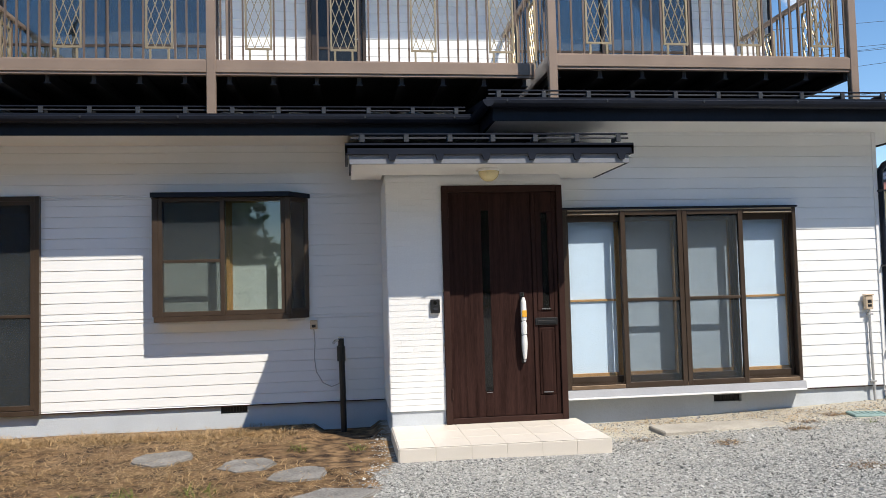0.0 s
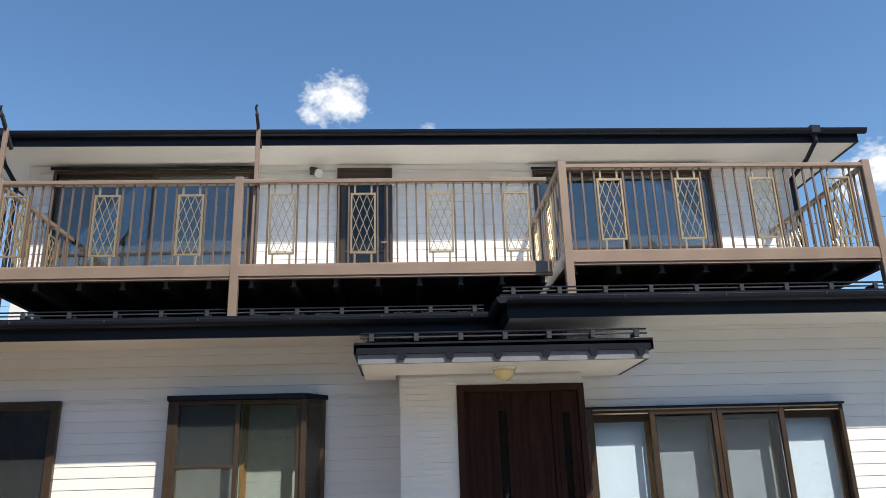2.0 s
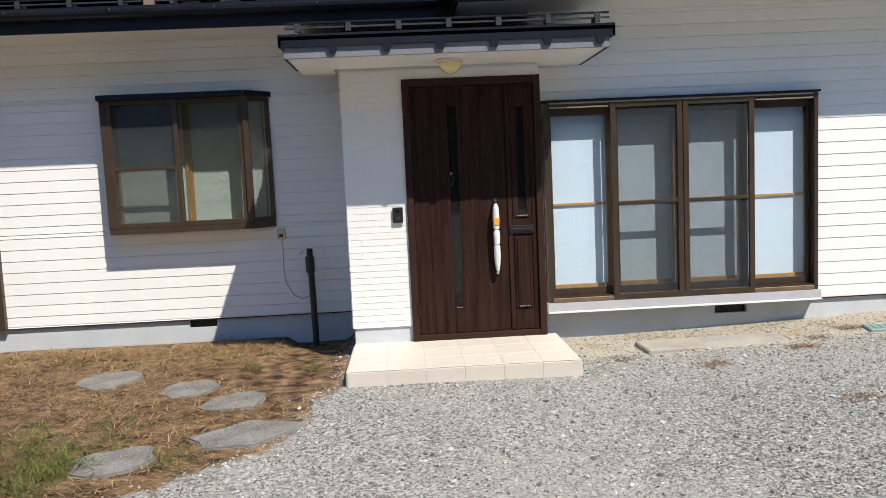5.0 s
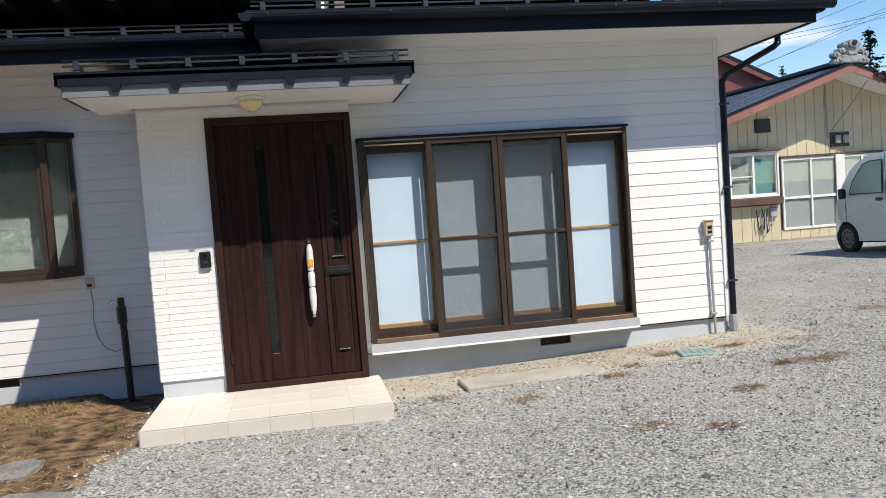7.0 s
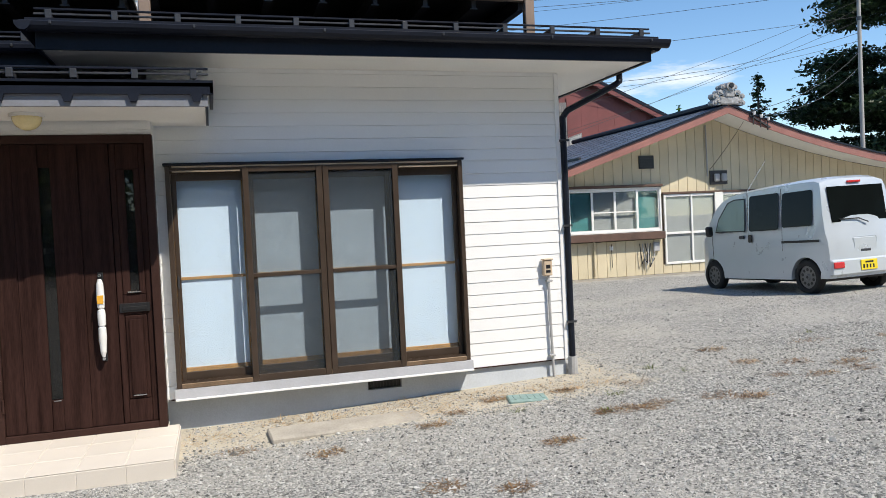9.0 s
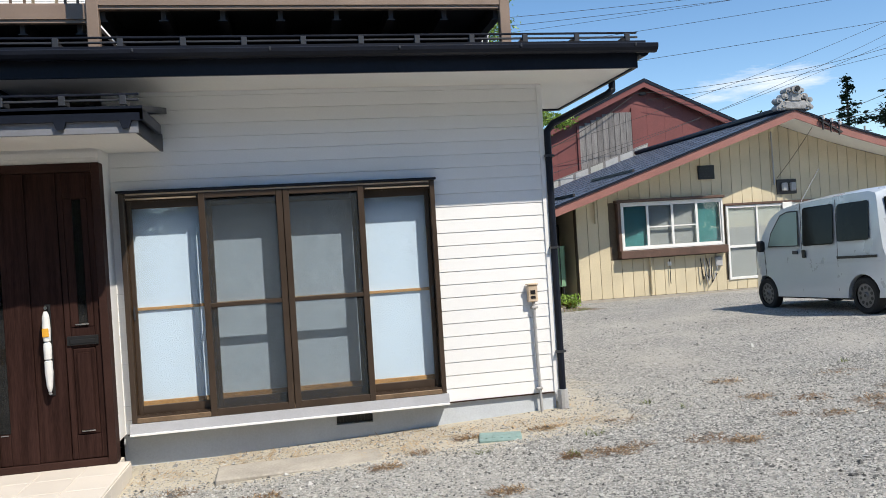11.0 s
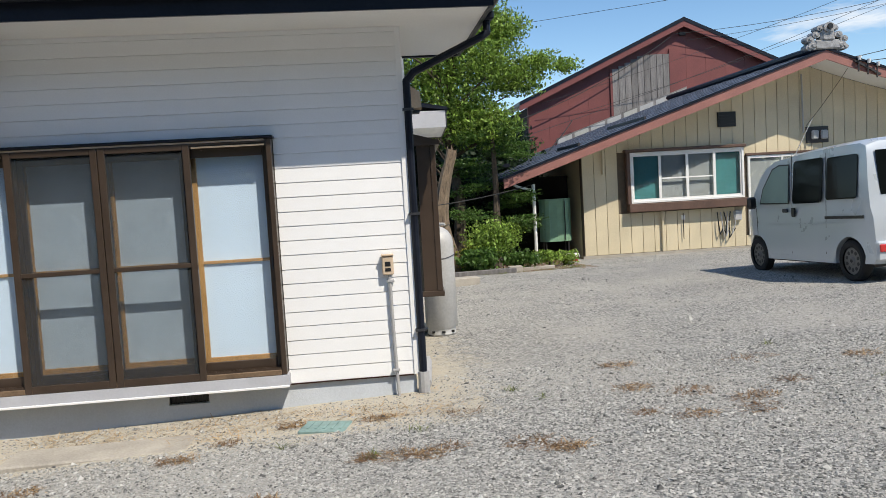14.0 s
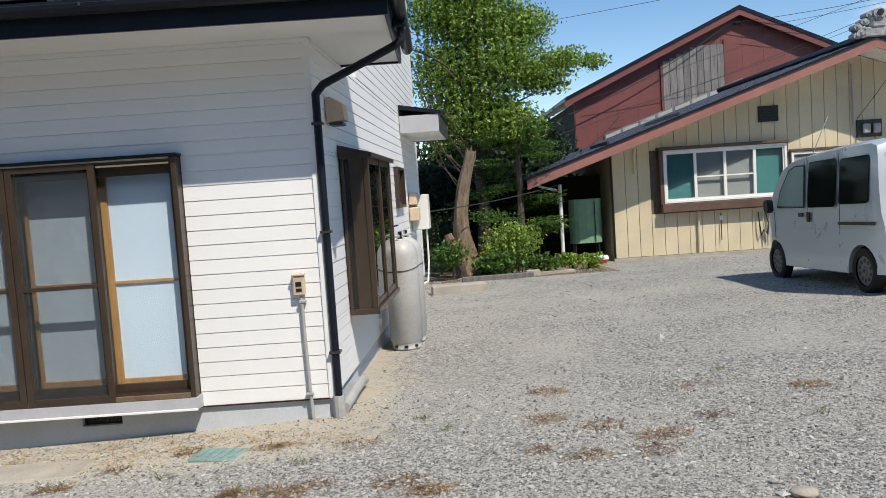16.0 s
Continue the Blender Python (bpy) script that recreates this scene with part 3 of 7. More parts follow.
def build_door():
    d = thing("entrance_door", "closed dark walnut entrance door with narrow glass strip", "door", kind="structure", at=(1.8, PY, 0.061))
    L = lambda bm: local(d, bm)
    yf = PY - 0.035
    part("door_frame", L(boxes([(1.2, 1.262, yf, PY + 0.09, 0.061, 2.365), (2.345, 2.405, yf, PY + 0.09, 0.061, 2.365), (1.262, 2.345, yf, PY + 0.09, 2.30, 2.365), (1.262, 2.345, yf + 0.004, PY + 0.09, 0.061, 0.115)], 0.004)), M["door_frame"], d, "dark brown frame")
    leaf = part("main_leaf", L(box(1.264, 2.082, PY + 0.0, PY + 0.045, 0.117, 2.298)), M["door"], d)
    for a, b, bulge in ((1.266, 1.405, 0.004), (1.408, 1.585, 0.016), (1.668, 1.86, 0.016), (1.863, 2.08, 0.003)):
        part("plank", L(wavy_panel(a, b, 0.12, 2.296, PY, 0.006, bulge)), M["door"], leaf)
    part("glass_strip", L(box(1.588, 1.665, PY - 0.004, PY + 0.0, 0.36, 2.12)), M["glass_dark"], leaf, "smoked glass strip")
    part("strip_fill", L(boxes([(1.588, 1.665, PY - 0.012, PY, 0.12, 0.355), (1.588, 1.665, PY - 0.012, PY, 2.125, 2.296)], 0.002)), M["door"], leaf)
    part("strip_trim", L(box(1.60, 1.655, PY - 0.016, PY - 0.012, 0.345, 0.352)), M["chrome"], leaf, "chrome trim")
    sub = part("side_leaf", L(box(2.086, 2.343, PY + 0.0, PY + 0.045, 0.117, 2.298)), M["door"], d)
    part("side_panel", L(boxes([(2.088, 2.128, PY - 0.012, PY, 0.12, 2.296), (2.30, 2.341, PY - 0.012, PY, 0.12, 2.296), (2.13, 2.298, PY - 0.011, PY, 0.12, 0.30), (2.13, 2.298, PY - 0.011, PY, 0.965, 1.12), (2.13, 2.298, PY - 0.011, PY, 2.10, 2.296)], 0.003)), M["door"], sub)
    part("raised_panel", L(boxes([(2.136, 2.292, PY - 0.012, PY, 0.306, 0.958), (2.16, 2.268, PY - 0.02, PY - 0.012, 0.335, 0.93)], 0.006)), M["door"], sub)
    part("side_glass", L(boxes([(2.19, 2.25, PY - 0.004, PY, 1.13, 2.09)])), M["glass_dark"], sub, "smoked glass strip")
    part("glass_border", L(boxes([(2.132, 2.186, PY - 0.014, PY, 1.122, 2.098), (2.254, 2.297, PY - 0.014, PY, 1.122, 2.098)], 0.004)), M["door"], sub)
    part("letter_slot", L(boxes([(2.10, 2.325, PY - 0.024, PY - 0.010, 0.985, 1.055), (2.12, 2.305, PY - 0.03, PY - 0.024, 1.0, 1.03)], 0.003)), M["black"], sub, "black letter slot")
    for z in (0.325, 1.135, 1.0):
        part("trim_line", L(box(2.165, 2.265, PY - 0.027, PY - 0.013, z, z + 0.012, 0.003)), M["chrome"], sub, "small chrome trim") if z != 1.0 else None
    # the handle, wrapped in white film
    h = part("handle_base", L(boxes([(1.955, 1.995, PY - 0.016, PY - 0.004, 0.62, 1.31)], 0.004)), M["black"], leaf, "black handle backplate")
    bm = bmesh.new()
    prof = [(0.66, 0.012), (0.70, 0.022), (0.80, 0.030), (0.885, 0.028), (0.895, 0.016), (0.905, 0.028), (0.99, 0.030), (1.02, 0.026), (1.03, 0.015), (1.04, 0.026), (1.12, 0.030), (1.22, 0.026), (1.26, 0.013)]
    for (za, ra), (zb, rb) in zip(prof, prof[1:]):
        add_tube(bm, (1.975, PY - 0.065, za), (1.975, PY - 0.065, zb), ra, rb, 12, caps=False)
    part("handle_bar", L(bm), M["white_plastic"], leaf, "white film-wrapped bar handle", smooth=True)
    part("handle_knob", L(tube([(1.975, PY - 0.004, 0.645), (1.975, PY - 0.06, 0.645)], 0.013)), M["chrome"], leaf, "chrome handle end")
    part("handle_knob", L(tube([(1.975, PY - 0.004, 1.285), (1.975, PY - 0.06, 1.285)], 0.013)), M["chrome"], leaf, "chrome handle end")
    part("sticker", L(box(1.952, 1.998, PY - 0.097, PY - 0.09, 1.07, 1.135, 0.003)), M["orange"], leaf, "orange sticker")
    for z in (0.30, 2.05):
        part("hinge", L(tube([(1.262, PY - 0.04, z), (1.262, PY - 0.04, z + 0.1)], 0.009)), M["door_frame"], d)


def sash(parent, u0, u1, z0, z1, y, material, pane, stile=0.04, rail=0.05, mid=None, depth=0.03, name="sash", label=""):
    """A window sash, in its window's own frame, with one pane behind each field."""
    rows = [(u0, u0 + stile, y, y + depth, z0, z1), (u1 - stile, u1, y, y + depth, z0, z1), (u0 + stile, u1 - stile, y + 0.002, y + depth - 0.002, z0, z0 + rail), (u0 + stile, u1 - stile, y + 0.002, y + depth - 0.002, z1 - rail * 0.8, z1)]
    if mid:
        rows.append((u0 + stile, u1 - stile, y + 0.003, y + depth - 0.003, mid - 0.016, mid + 0.016))
    s = part(name, boxes(rows, 0.003), material, parent, label)
    for a, b in ([(z0 + rail, mid - 0.016), (mid + 0.016, z1 - rail * 0.8)] if mid else [(z0 + rail, z1 - rail * 0.8)]):
        p = part("pane", box(u0 + stile, u1 - stile, y + depth * 0.5 - 0.002, y + depth * 0.5 + 0.002, a, b), pane, s)
        p.visible_shadow = False
    return s


def shoji(label, at, w, h, mid, bars=()):
    """A paper screen in a honey-coloured wooden frame."""
    t = thing("shoji_screen", label, "shoji screen", "shoji screens behind the glass", at=at)
    part("frame", boxes([(0, 0.055, 0, 0.03, 0, h), (w - 0.055, w, 0, 0.03, 0, h), (0.055, w - 0.055, 0.002, 0.028, 0, 0.085), (0.055, w - 0.055, 0.002, 0.028, h - 0.04, h)] + [(0.055, w - 0.055, 0.002, 0.028, m - 0.012, m + 0.012) for m in mid], 0.002), M["honey"], t)
    part("paper", box(0.055, w - 0.055, 0.018, 0.021, 0.085, h - 0.04), M["paper"], t)
    return t


def build_front_window():
    y = WY - 0.115
    w = thing("window_front", "brown aluminium sliding window with screens, closed", "window", kind="structure", at=(2.475, y, 0.2))
    L = lambda bm: local(w, bm)
    part("window_frame", L(boxes([(2.475, 2.515, y, WY + 0.05, 0.30, 2.135), (4.995, 5.035, y, WY + 0.05, 0.30, 2.135), (2.515, 4.995, y, WY + 0.05, 2.1, 2.135)], 0.004)), M["bronze"], w)
    part("window_sill", L(box(2.515, 4.995, y - 0.008, WY + 0.05, 0.30, 0.34, 0.004)), M["sill_lit_bronze"], w, "metal sill in sunlit tan")
    part("drip_cap", L(box(2.46, 5.05, y - 0.02, WY - 0.006, 2.138, 2.158, 0.004)), M["roof_dark"], w, "dark drip cap")
    part("track", L(boxes([(2.515, 4.995, y + 0.012, y + 0.016, 2.078, 2.1), (2.515, 4.995, y + 0.052, y + 0.058, 2.07, 2.1), (2.515, 4.995, y + 0.01, y + 0.014, 0.338, 0.356), (2.515, 4.995, y + 0.05, y + 0.056, 0.338, 0.356)])), M["bronze"], w)
    part("apron", L(prism([(y - 0.03, 0.225), (y - 0.022, 0.298), (WY - 0.005, 0.298), (WY - 0.005, 0.2), (y - 0.03, 0.215)], 2.46, 5.05, "x")), M["fascia"], w, "pale grey sill apron")
    part("apron_edge", L(box(2.46, 5.05, y - 0.038, y - 0.026, 0.205, 0.222, 0.002)), M["siding"], w, "white apron edge")
    part("head_strip", L(boxes([(2.53, 4.985, y - 0.006, y - 0.001, 2.12, 2.134), (2.53, 3.07, y - 0.004, y + 0.004, 2.082, 2.096), (4.44, 4.985, y - 0.004, y + 0.004, 2.082, 2.096)], 0.001)), M["head_strip"], w, "head track in pale tan for its lit edge")
    ox, oz = 2.475, 0.2
    rel = lambda x: x - ox
    for nm, a, b, yy, pane, lab in (("sash", 2.518, 3.14, 0.075, M["glass"], ""), ("sash", 4.36, 4.992, 0.075, M["glass"], ""), ("screen_sash", 3.085, 3.752, -0.012, M["screen"], "sash with dark insect screen"), ("screen_sash", 3.758, 4.425, -0.012, M["screen"], "sash with dark insect screen")):
        sash(w, rel(a), rel(b), (0.345 if nm == "sash" else 0.303) - oz, (2.075 if nm == "sash" else 2.118) - oz, yy, M["bronze"], pane, stile=0.036 if nm == "sash" else 0.05, depth=0.03 if nm == "sash" else 0.036, rail=0.055 if nm == "screen_sash" else 0.075, mid=1.2 - oz if nm == "screen_sash" else None, name=nm, label=lab)
    for a, b in ((3.14, 3.75), (3.75, 4.36)):
        sash(w, rel(a), rel(b), 0.345 - oz, 2.075 - oz, 0.085, M["bronze"], M["glass"], stile=0.036, rail=0.075)
    for x, z in ((2.532, 1.12), (4.978, 1.12)):
        part("latch", L(box(x - 0.008, x + 0.008, y + 0.06, y + 0.075, z, z + 0.11, 0.003)), M["bracket"], w)
    # paper screens just inside
    n, x0, x1 = 4, 2.478, 5.032
    pw = (x1 - x0) / n
    for i in range(n):
        shoji("paper screen in honey-coloured wooden frame behind glass", (x0 + i * pw - (0.015 if i else 0), WY + (0.04 if i in (0, 3) else 0.074), 0.36), pw + (0.015 if i in (0, 3) else 0.03), 1.755, (0.84,))
    structure("inner_sill", box(2.4, 5.1, WY + 0.052, WY + 0.4, 0.3, 0.358), M["honey"], "honey wood inner sill", "sill")
    # unseen box added to stop light leaks; its dimness is in the colour
    structure("room_front", boxes([(2.2, 2.3, WY + 0.14, 11.5, 0.1, 2.9), (5.2, 5.3, WY + 0.14, 11.5, 0.1, 2.9), (2.3, 5.2, 11.4, 11.5, 0.1, 2.9), (2.3, 5.2, WY + 0.14, 11.4, 0.1, 0.2), (2.3, 5.2, WY + 0.14, 11.4, 2.6, 2.7)]), M["interior"], "closing room box behind the paper screens, coloured dim")


def build_bay():
    """The brown bay window with canted sides on the left front wall."""
    xl, xr, y0, y1, z0, z1, c, cl = -1.73, -0.15, 8.50, LY - 0.014, 1.09, 2.44, 0.19, 0.03
    b = thing("window_bay", "brown aluminium bay window with canted side panes", "window", kind="structure", at=(xl, LY, z0))
    L = lambda bm: local(b, bm)
    plan = lambda o: [(xl - o, y1), (xl + cl - o * 0.9, y0 - o), (xr - c + o * 0.5, y0 - o), (xr + o, y1)]
    part("cap", L(prism(plan(0.04), z1 - 0.05, z1, "z")), M["roof_dark"], b, "dark metal cap")
    part("sill", L(prism(plan(0.014), z0, z0 + 0.055, "z")), M["bronze"], b, "brown metal sill")
    part("sill_underside", L(prism(plan(-0.03), z0 - 0.03, z0, "z")), M["soffit"], b, "pale underside panel")
    za, zb = z0 + 0.055, z1 - 0.05
    for x in (xl + cl, xr - c):
        part("corner_post", L(boxes([(x - 0.03, x + 0.03, y0 + 0.002, y0 + 0.06, za, zb)], 0.006)), M["bronze"], b)
    for x in (xl + 0.005, xr - 0.005):
        part("wall_post", L(boxes([(x - 0.022, x + 0.022, y1 - 0.045, y1 + 0.01, za, zb)], 0.006)), M["bronze"], b)
    for xa, xb in ((xl + cl, xl), (xr - c, xr)):
        p = part("side_pane", L(beam((xa, y0 + 0.03, (za + zb) / 2), (xb, y1 - 0.02, (za + zb) / 2), 0.006, zb - za)), M["glass_green"], b)
        p.visible_shadow = False
        for z in (za, zb - 0.05):
            part("side_rail", L(beam((xa, y0 + 0.03, z + 0.025), (xb, y1 - 0.02, z + 0.025), 0.03, 0.05)), M["bronze"], b)
    ox, oy, oz = xl, LY, z0
    u0, u1, um = cl + 0.03, xr - c - xl - 0.03, (xr - c - xl + cl) / 2
    zz0, zz1 = za - z0, zb - z0
    sash(b, u0, um + 0.025, zz0, zz1, y0 - oy + 0.004, M["bronze"], M["screen"], mid=0.63, stile=0.045, name="screen_sash", label="sash with dark insect screen")
    sash(b, u0, um + 0.025, zz0, zz1, y0 - oy + 0.05, M["bronze"], M["glass_green"], stile=0.045)
    sash(b, um - 0.025, u1, zz0, zz1, y0 - oy + 0.028, M["bronze"], M["glass_green"], stile=0.045)
    for i, (a, e) in enumerate(((-1.70, -0.98), (-0.99, -0.20))):
        t = thing("shoji_screen", "pale green-lit paper screen with fine grid", "shoji screen", "shoji screens behind the glass", at=(a, LY + 0.02 + 0.035 * i, z0 + 0.03))
        wd, h = e - a, 1.28
        part("frame", boxes([(0, 0.035, 0, 0.03, 0, h), (wd - 0.035, wd, 0, 0.03, 0, h), (0.035, wd - 0.035, 0.002, 0.028, 0, 0.05), (0.035, wd - 0.035, 0.002, 0.028, h - 0.04, h)], 0.002), M["honey"], t)
        part("paper", box(0.035, wd - 0.035, 0.016, 0.02, 0.05, h - 0.04), M["curtain"], t)
        for k in (1, 2, 3):
            x = 0.03 + (wd - 0.06) * k / 4
            part("lattice_bar", box(x - 0.003, x + 0.003, 0.0135, 0.0155, 0.05, h - 0.04), M["curtain"], t)
        for k in range(1, 6):
            part("lattice_bar", box(0.035, wd - 0.035, 0.0138, 0.0152, 0.05 + k * 0.2, 0.056 + k * 0.2), M["curtain"], t)


def build_left_window():
    y = LY - 0.06
    w = thing("window_left", "tall dark brown sliding window with insect screen", "window", kind="structure", at=(-4.75, y, 0.14))
    oz = 0.14
    part("window_frame", local(w, boxes([(-4.75, -4.70, y, LY + 0.08, 0.165, 2.44), (-2.95, -2.90, y, LY + 0.08, 0.165, 2.44), (-4.70, -2.95, y, LY + 0.08, 2.39, 2.44), (-4.70, -2.95, y, LY + 0.08, 0.165, 0.215)], 0.004)), M["bronze"], w)
    sash(w, 0.95, 1.80, 0.08, 2.25, 0.005, M["bronze"], M["screen"], mid=1.05, name="screen_sash", label="sash with dark insect screen")
    sash(w, 0.95, 1.80, 0.08, 2.25, 0.05, M["bronze"], M["glass"])
    sash(w, 0.05, 0.98, 0.08, 2.25, 0.05, M["bronze"], M["glass"])
    # box behind the left windows; its dark colour makes the panes look unlit
    structure("room_left", boxes([(-5.0, -4.9, LY + 0.14, 12, 0.0, 2.9), (-0.05, 0.05, LY + 0.14, 12, 0.0, 2.9), (-4.9, -0.05, 11.9, 12, 0.0, 2.9), (-4.9, -0.05, LY + 0.14, 11.9, 0.0, 0.1), (-4.9, -0.05, LY + 0.14, 11.9, 2.6, 2.7)]), M["interior"], "room box behind the left windows, coloured dim")


def roof_slab(name, label, x0, x1, y0, y1, z0, z1, thick=0.06, material=None):
    r = thing(name, label, "roof", kind="structure", at=(x0, y0, z0))
    part("roofing", local(r, prism([(y0, z0), (y1, z1), (y1, z1 - thick), (y0, z0 - thick)], x0, x1, "x")), material or M["roof_dark"], r)
    return r


def snow_guard(r, x0, x1, y, z, pitch=0.46):
    """Two thin rails in square clamps along an eave."""
    for k, (dy, dz) in enumerate(((0.0, 0.035), (0.012, 0.075))):
        part("snow_rail", local(r, box(x0, x1, y + dy, y + dy + 0.02, z + dz, z + dz + 0.014, 0.002)), M["roof_dark"] if k else M["bracket"], r)
    n = int((x1 - x0) / pitch)
    shared = None
    for i in range(n + 1):
        x = x0 + 0.1 + i * (x1 - x0 - 0.2) / n
        if shared is None:
            shared = mesh_of("clamp", boxes([(-0.022, 0.022, -0.02, 0.0, 0.004, 0.07), (-0.008, 0.008, 0, 0.16, 0.02, 0.06)], 0.004), M["bracket"])
        o = new("clamp", shared)
        o.parent = r
        o.location = Vector((x, y, z)) - r.location


def gutter(r, x0, x1, y, z):
    """A half-round gutter along x, with clips, hung before a fascia."""
    k = 7
    pts = [(y - 0.055 + 0.055 * math.cos(a), z - 0.065 * math.sin(a)) for a in [math.pi * i / k for i in range(k + 1)]]
    inner = [(p[0] * 1.0 + (y - 0.055 - p[0]) * 0.12, p[1] + 0.006) for p in pts[::-1]]
    part("gutter", local(r, prism(pts + inner, x0, x1, "x")), M["roof_dark"], r, "dark half-round gutter")
    n = int((x1 - x0) / 0.9)
    sh = mesh_of("gutter_clip", box(-0.008, 0.008, -0.118, 0, -0.02, 0.006, 0.003), M["bracket"])
    for i in range(n + 1):
        o = new("gutter_clip", sh)
        o.parent = r
        o.location = Vector((x0 + 0.2 + i * (x1 - x0 - 0.4) / max(1, n), y, z)) - r.location


def build_roofs():
    # right lower roof
    ry = 7.31
    r = roof_slab("roof_lower_right", "dark navy metal roof over the front rooms", 1.62, 6.80, ry, 9.27, 3.17, 3.413)
    part("roofing_back", local(r, prism([(9.27, 3.413), (10.0, 3.50), (10.0, 3.44), (9.27, 3.353)], 1.62, 6.12, "x")), M["roof_dark"], r)
    part("end_board", local(r, box(6.16, 6.694, 9.225, 9.26, 2.945, 3.33)), M["roof_dark"], r, "dark end board of the side eave")
    part("fascia", local(r, boxes([(1.68, 6.72, ry + 0.005, ry + 0.03, 2.945, 3.105), (1.68, 1.705, ry + 0.03, 8.1, 2.945, 3.105), (6.695, 6.72, ry + 0.03, 9.26, 2.945, 3.105)])), M["roof_dark"], r, "dark navy fascia")
    gutter(r, 1.60, 6.86, ry + 0.003, 3.12)
    part("side_gutter", local(r, prism([(6.722 + 0.055 - 0.055 * math.cos(math.pi * i / 7), 3.10 - 0.065 * math.sin(math.pi * i / 7)) for i in range(8)], ry, 9.35, "y")), M["roof_dark"], r, "dark half-round gutter")
    part("left_gutter", local(r, prism([(1.678 - 0.055 - 0.055 * math.cos(math.pi * i / 7), 3.12 - 0.065 * math.sin(math.pi * i / 7)) for i in range(8)], ry - 0.11, 8.05, "y")), M["roof_dark"], r, "dark half-round gutter")
    snow_guard(r, 1.66, 6.78, ry + 0.10, 3.185)
    structure("ceiling_eave_right", boxes([(1.705, 6.695, ry + 0.03, 7.94, 2.962, 2.985), (6.08, 6.695, 7.94, 9.225, 2.962, 2.985), (1.705, 2.37, 7.94, 8.88, 2.962, 2.985)]), M["soffit"], "white painted soffit under the eave", "soffit")
    # left lower roof
    ly = 8.02
    r = roof_slab("roof_lower_left", "dark navy metal roof over the left rooms", -7.0, 1.70, ly, 10.0, 3.17, 3.40)
    part("fascia", local(r, box(-7.0, 1.675, ly + 0.005, ly + 0.03, 2.95, 3.105)), M["roof_dark"], r, "dark navy fascia")
    gutter(r, -7.0, 1.60, ly + 0.003, 3.12)
    snow_guard(r, -6.9, 1.55, ly + 0.10, 3.185)
    structure("ceiling_eave_left", box(-6.9, 1.70, ly + 0.03, LY - 0.02, 2.975, 2.995), M["soffit"], "cream painted soffit under the eave", "soffit")
    # upper roof
    uy = 9.33
    r = roof_slab("roof_upper", "dark navy metal roof of the upper floor", -4.85, 6.84, uy, 13.3, 5.89, 6.80)
    part("roofing_back", local(r, prism([(13.3, 6.80), (17.4, 5.89), (17.4, 5.83), (13.3, 6.74)], -4.85, 6.84, "x")), M["roof_dark"], r)
    part("fascia", local(r, boxes([(-4.82, 6.80, uy + 0.005, uy + 0.03, 5.705, 5.83), (6.775, 6.80, uy + 0.03, 17.3, 5.705, 5.83), (-4.82, -4.795, uy + 0.03, 17.3, 5.705, 5.83)])), M["roof_dark"], r, "dark navy fascia")
    gutter(r, -4.88, 6.88, uy + 0.003, 5.865)
    structure("ceiling_eave_upper", box(-4.795, 6.775, uy + 0.03, UY + 0.1, 5.722, 5.742), M["soffit"], "cream painted soffit of the upper eave", "soffit")
    for xa, xb in ((6.12, 6.775), (-4.795, -4.25)):
        structure("ceiling_eave_side", box(xa, xb, UY + 0.1, 17.3, 5.722, 5.742), M["soffit"], "cream painted soffit of the side eave", "soffit")
    structure("gable_fill", boxes([(-4.2, -4.1, 10.2, 16.6, 5.72, 5.9), (6.0, 6.1, 10.2, 16.6, 5.72, 5.9)]), M["siding"], "white gable wall")
    # entrance hood
    h = thing("entrance_hood", "dark metal entrance hood with cream soffit", "canopy", kind="structure", at=(0.33, 6.9, 2.46))
    part("roofing", local(h, prism([(6.9, 2.60), (6.9, 2.645), (LY - 0.025, 2.955), (LY - 0.025, 2.905)], 0.31, 2.37, "x")), M["roof_dark"], h)
    part("roofing", local(h, prism([(6.9, 2.60), (6.9, 2.645), (WY - 0.03, 2.82), (WY - 0.03, 2.77)], 2.37, 2.91, "x")), M["roof_dark"], h)
    part("fascia", local(h, boxes([(0.345, 2.87, 6.925, 6.945, 2.465, 2.60)], 0.003)), M["hood_fascia"], h, "blue-grey fascia board")
    part("drip_edge", local(h, boxes([(0.31, 2.91, 6.9, 6.921, 2.545, 2.63), (2.885, 2.91, 6.9, 7.6, 2.55, 2.63), (0.31, 0.335, 6.9, 7.6, 2.55, 2.63)], 0.003)), M["roof_dark"], h, "dark drip edge")
    part("side_fascia", local(h, boxes([(0.345, 0.365, 6.945, 7.6, 2.465, 2.60), (2.85, 2.87, 6.945, 7.9, 2.465, 2.60)])), M["roof_dark"], h, "dark side fascia")
    part("soffit", local(h, boxes([(0.365, 2.85, 6.945, 7.61, 2.47, 2.485), (2.41, 2.85, 7.61, 7.92, 2.47, 2.485), (0.365, 0.66, 7.61, 7.9, 2.47, 2.485)])), M["soffit"], h, "cream painted soffit")
    sh = mesh_of("bracket", prism([(-0.04, 0.0), (0.04, 0.0), (0.022, -0.055), (-0.022, -0.055)], -0.012, 0.012), M["roof_dark"])
    for i in range(6):
        o = new("bracket", sh)
        o.parent = h
        o.location = Vector((0.72 + i * 0.415, 6.908, 2.55)) - h.location
    snow_guard(h, 0.36, 2.88, 6.945, 2.655, 0.42)
    h.location += Vector((-0.03, -0.04, 0))


for fn in (build_walls, build_porch, build_door, build_front_window, build_bay, build_left_window, build_roofs):
    fn()


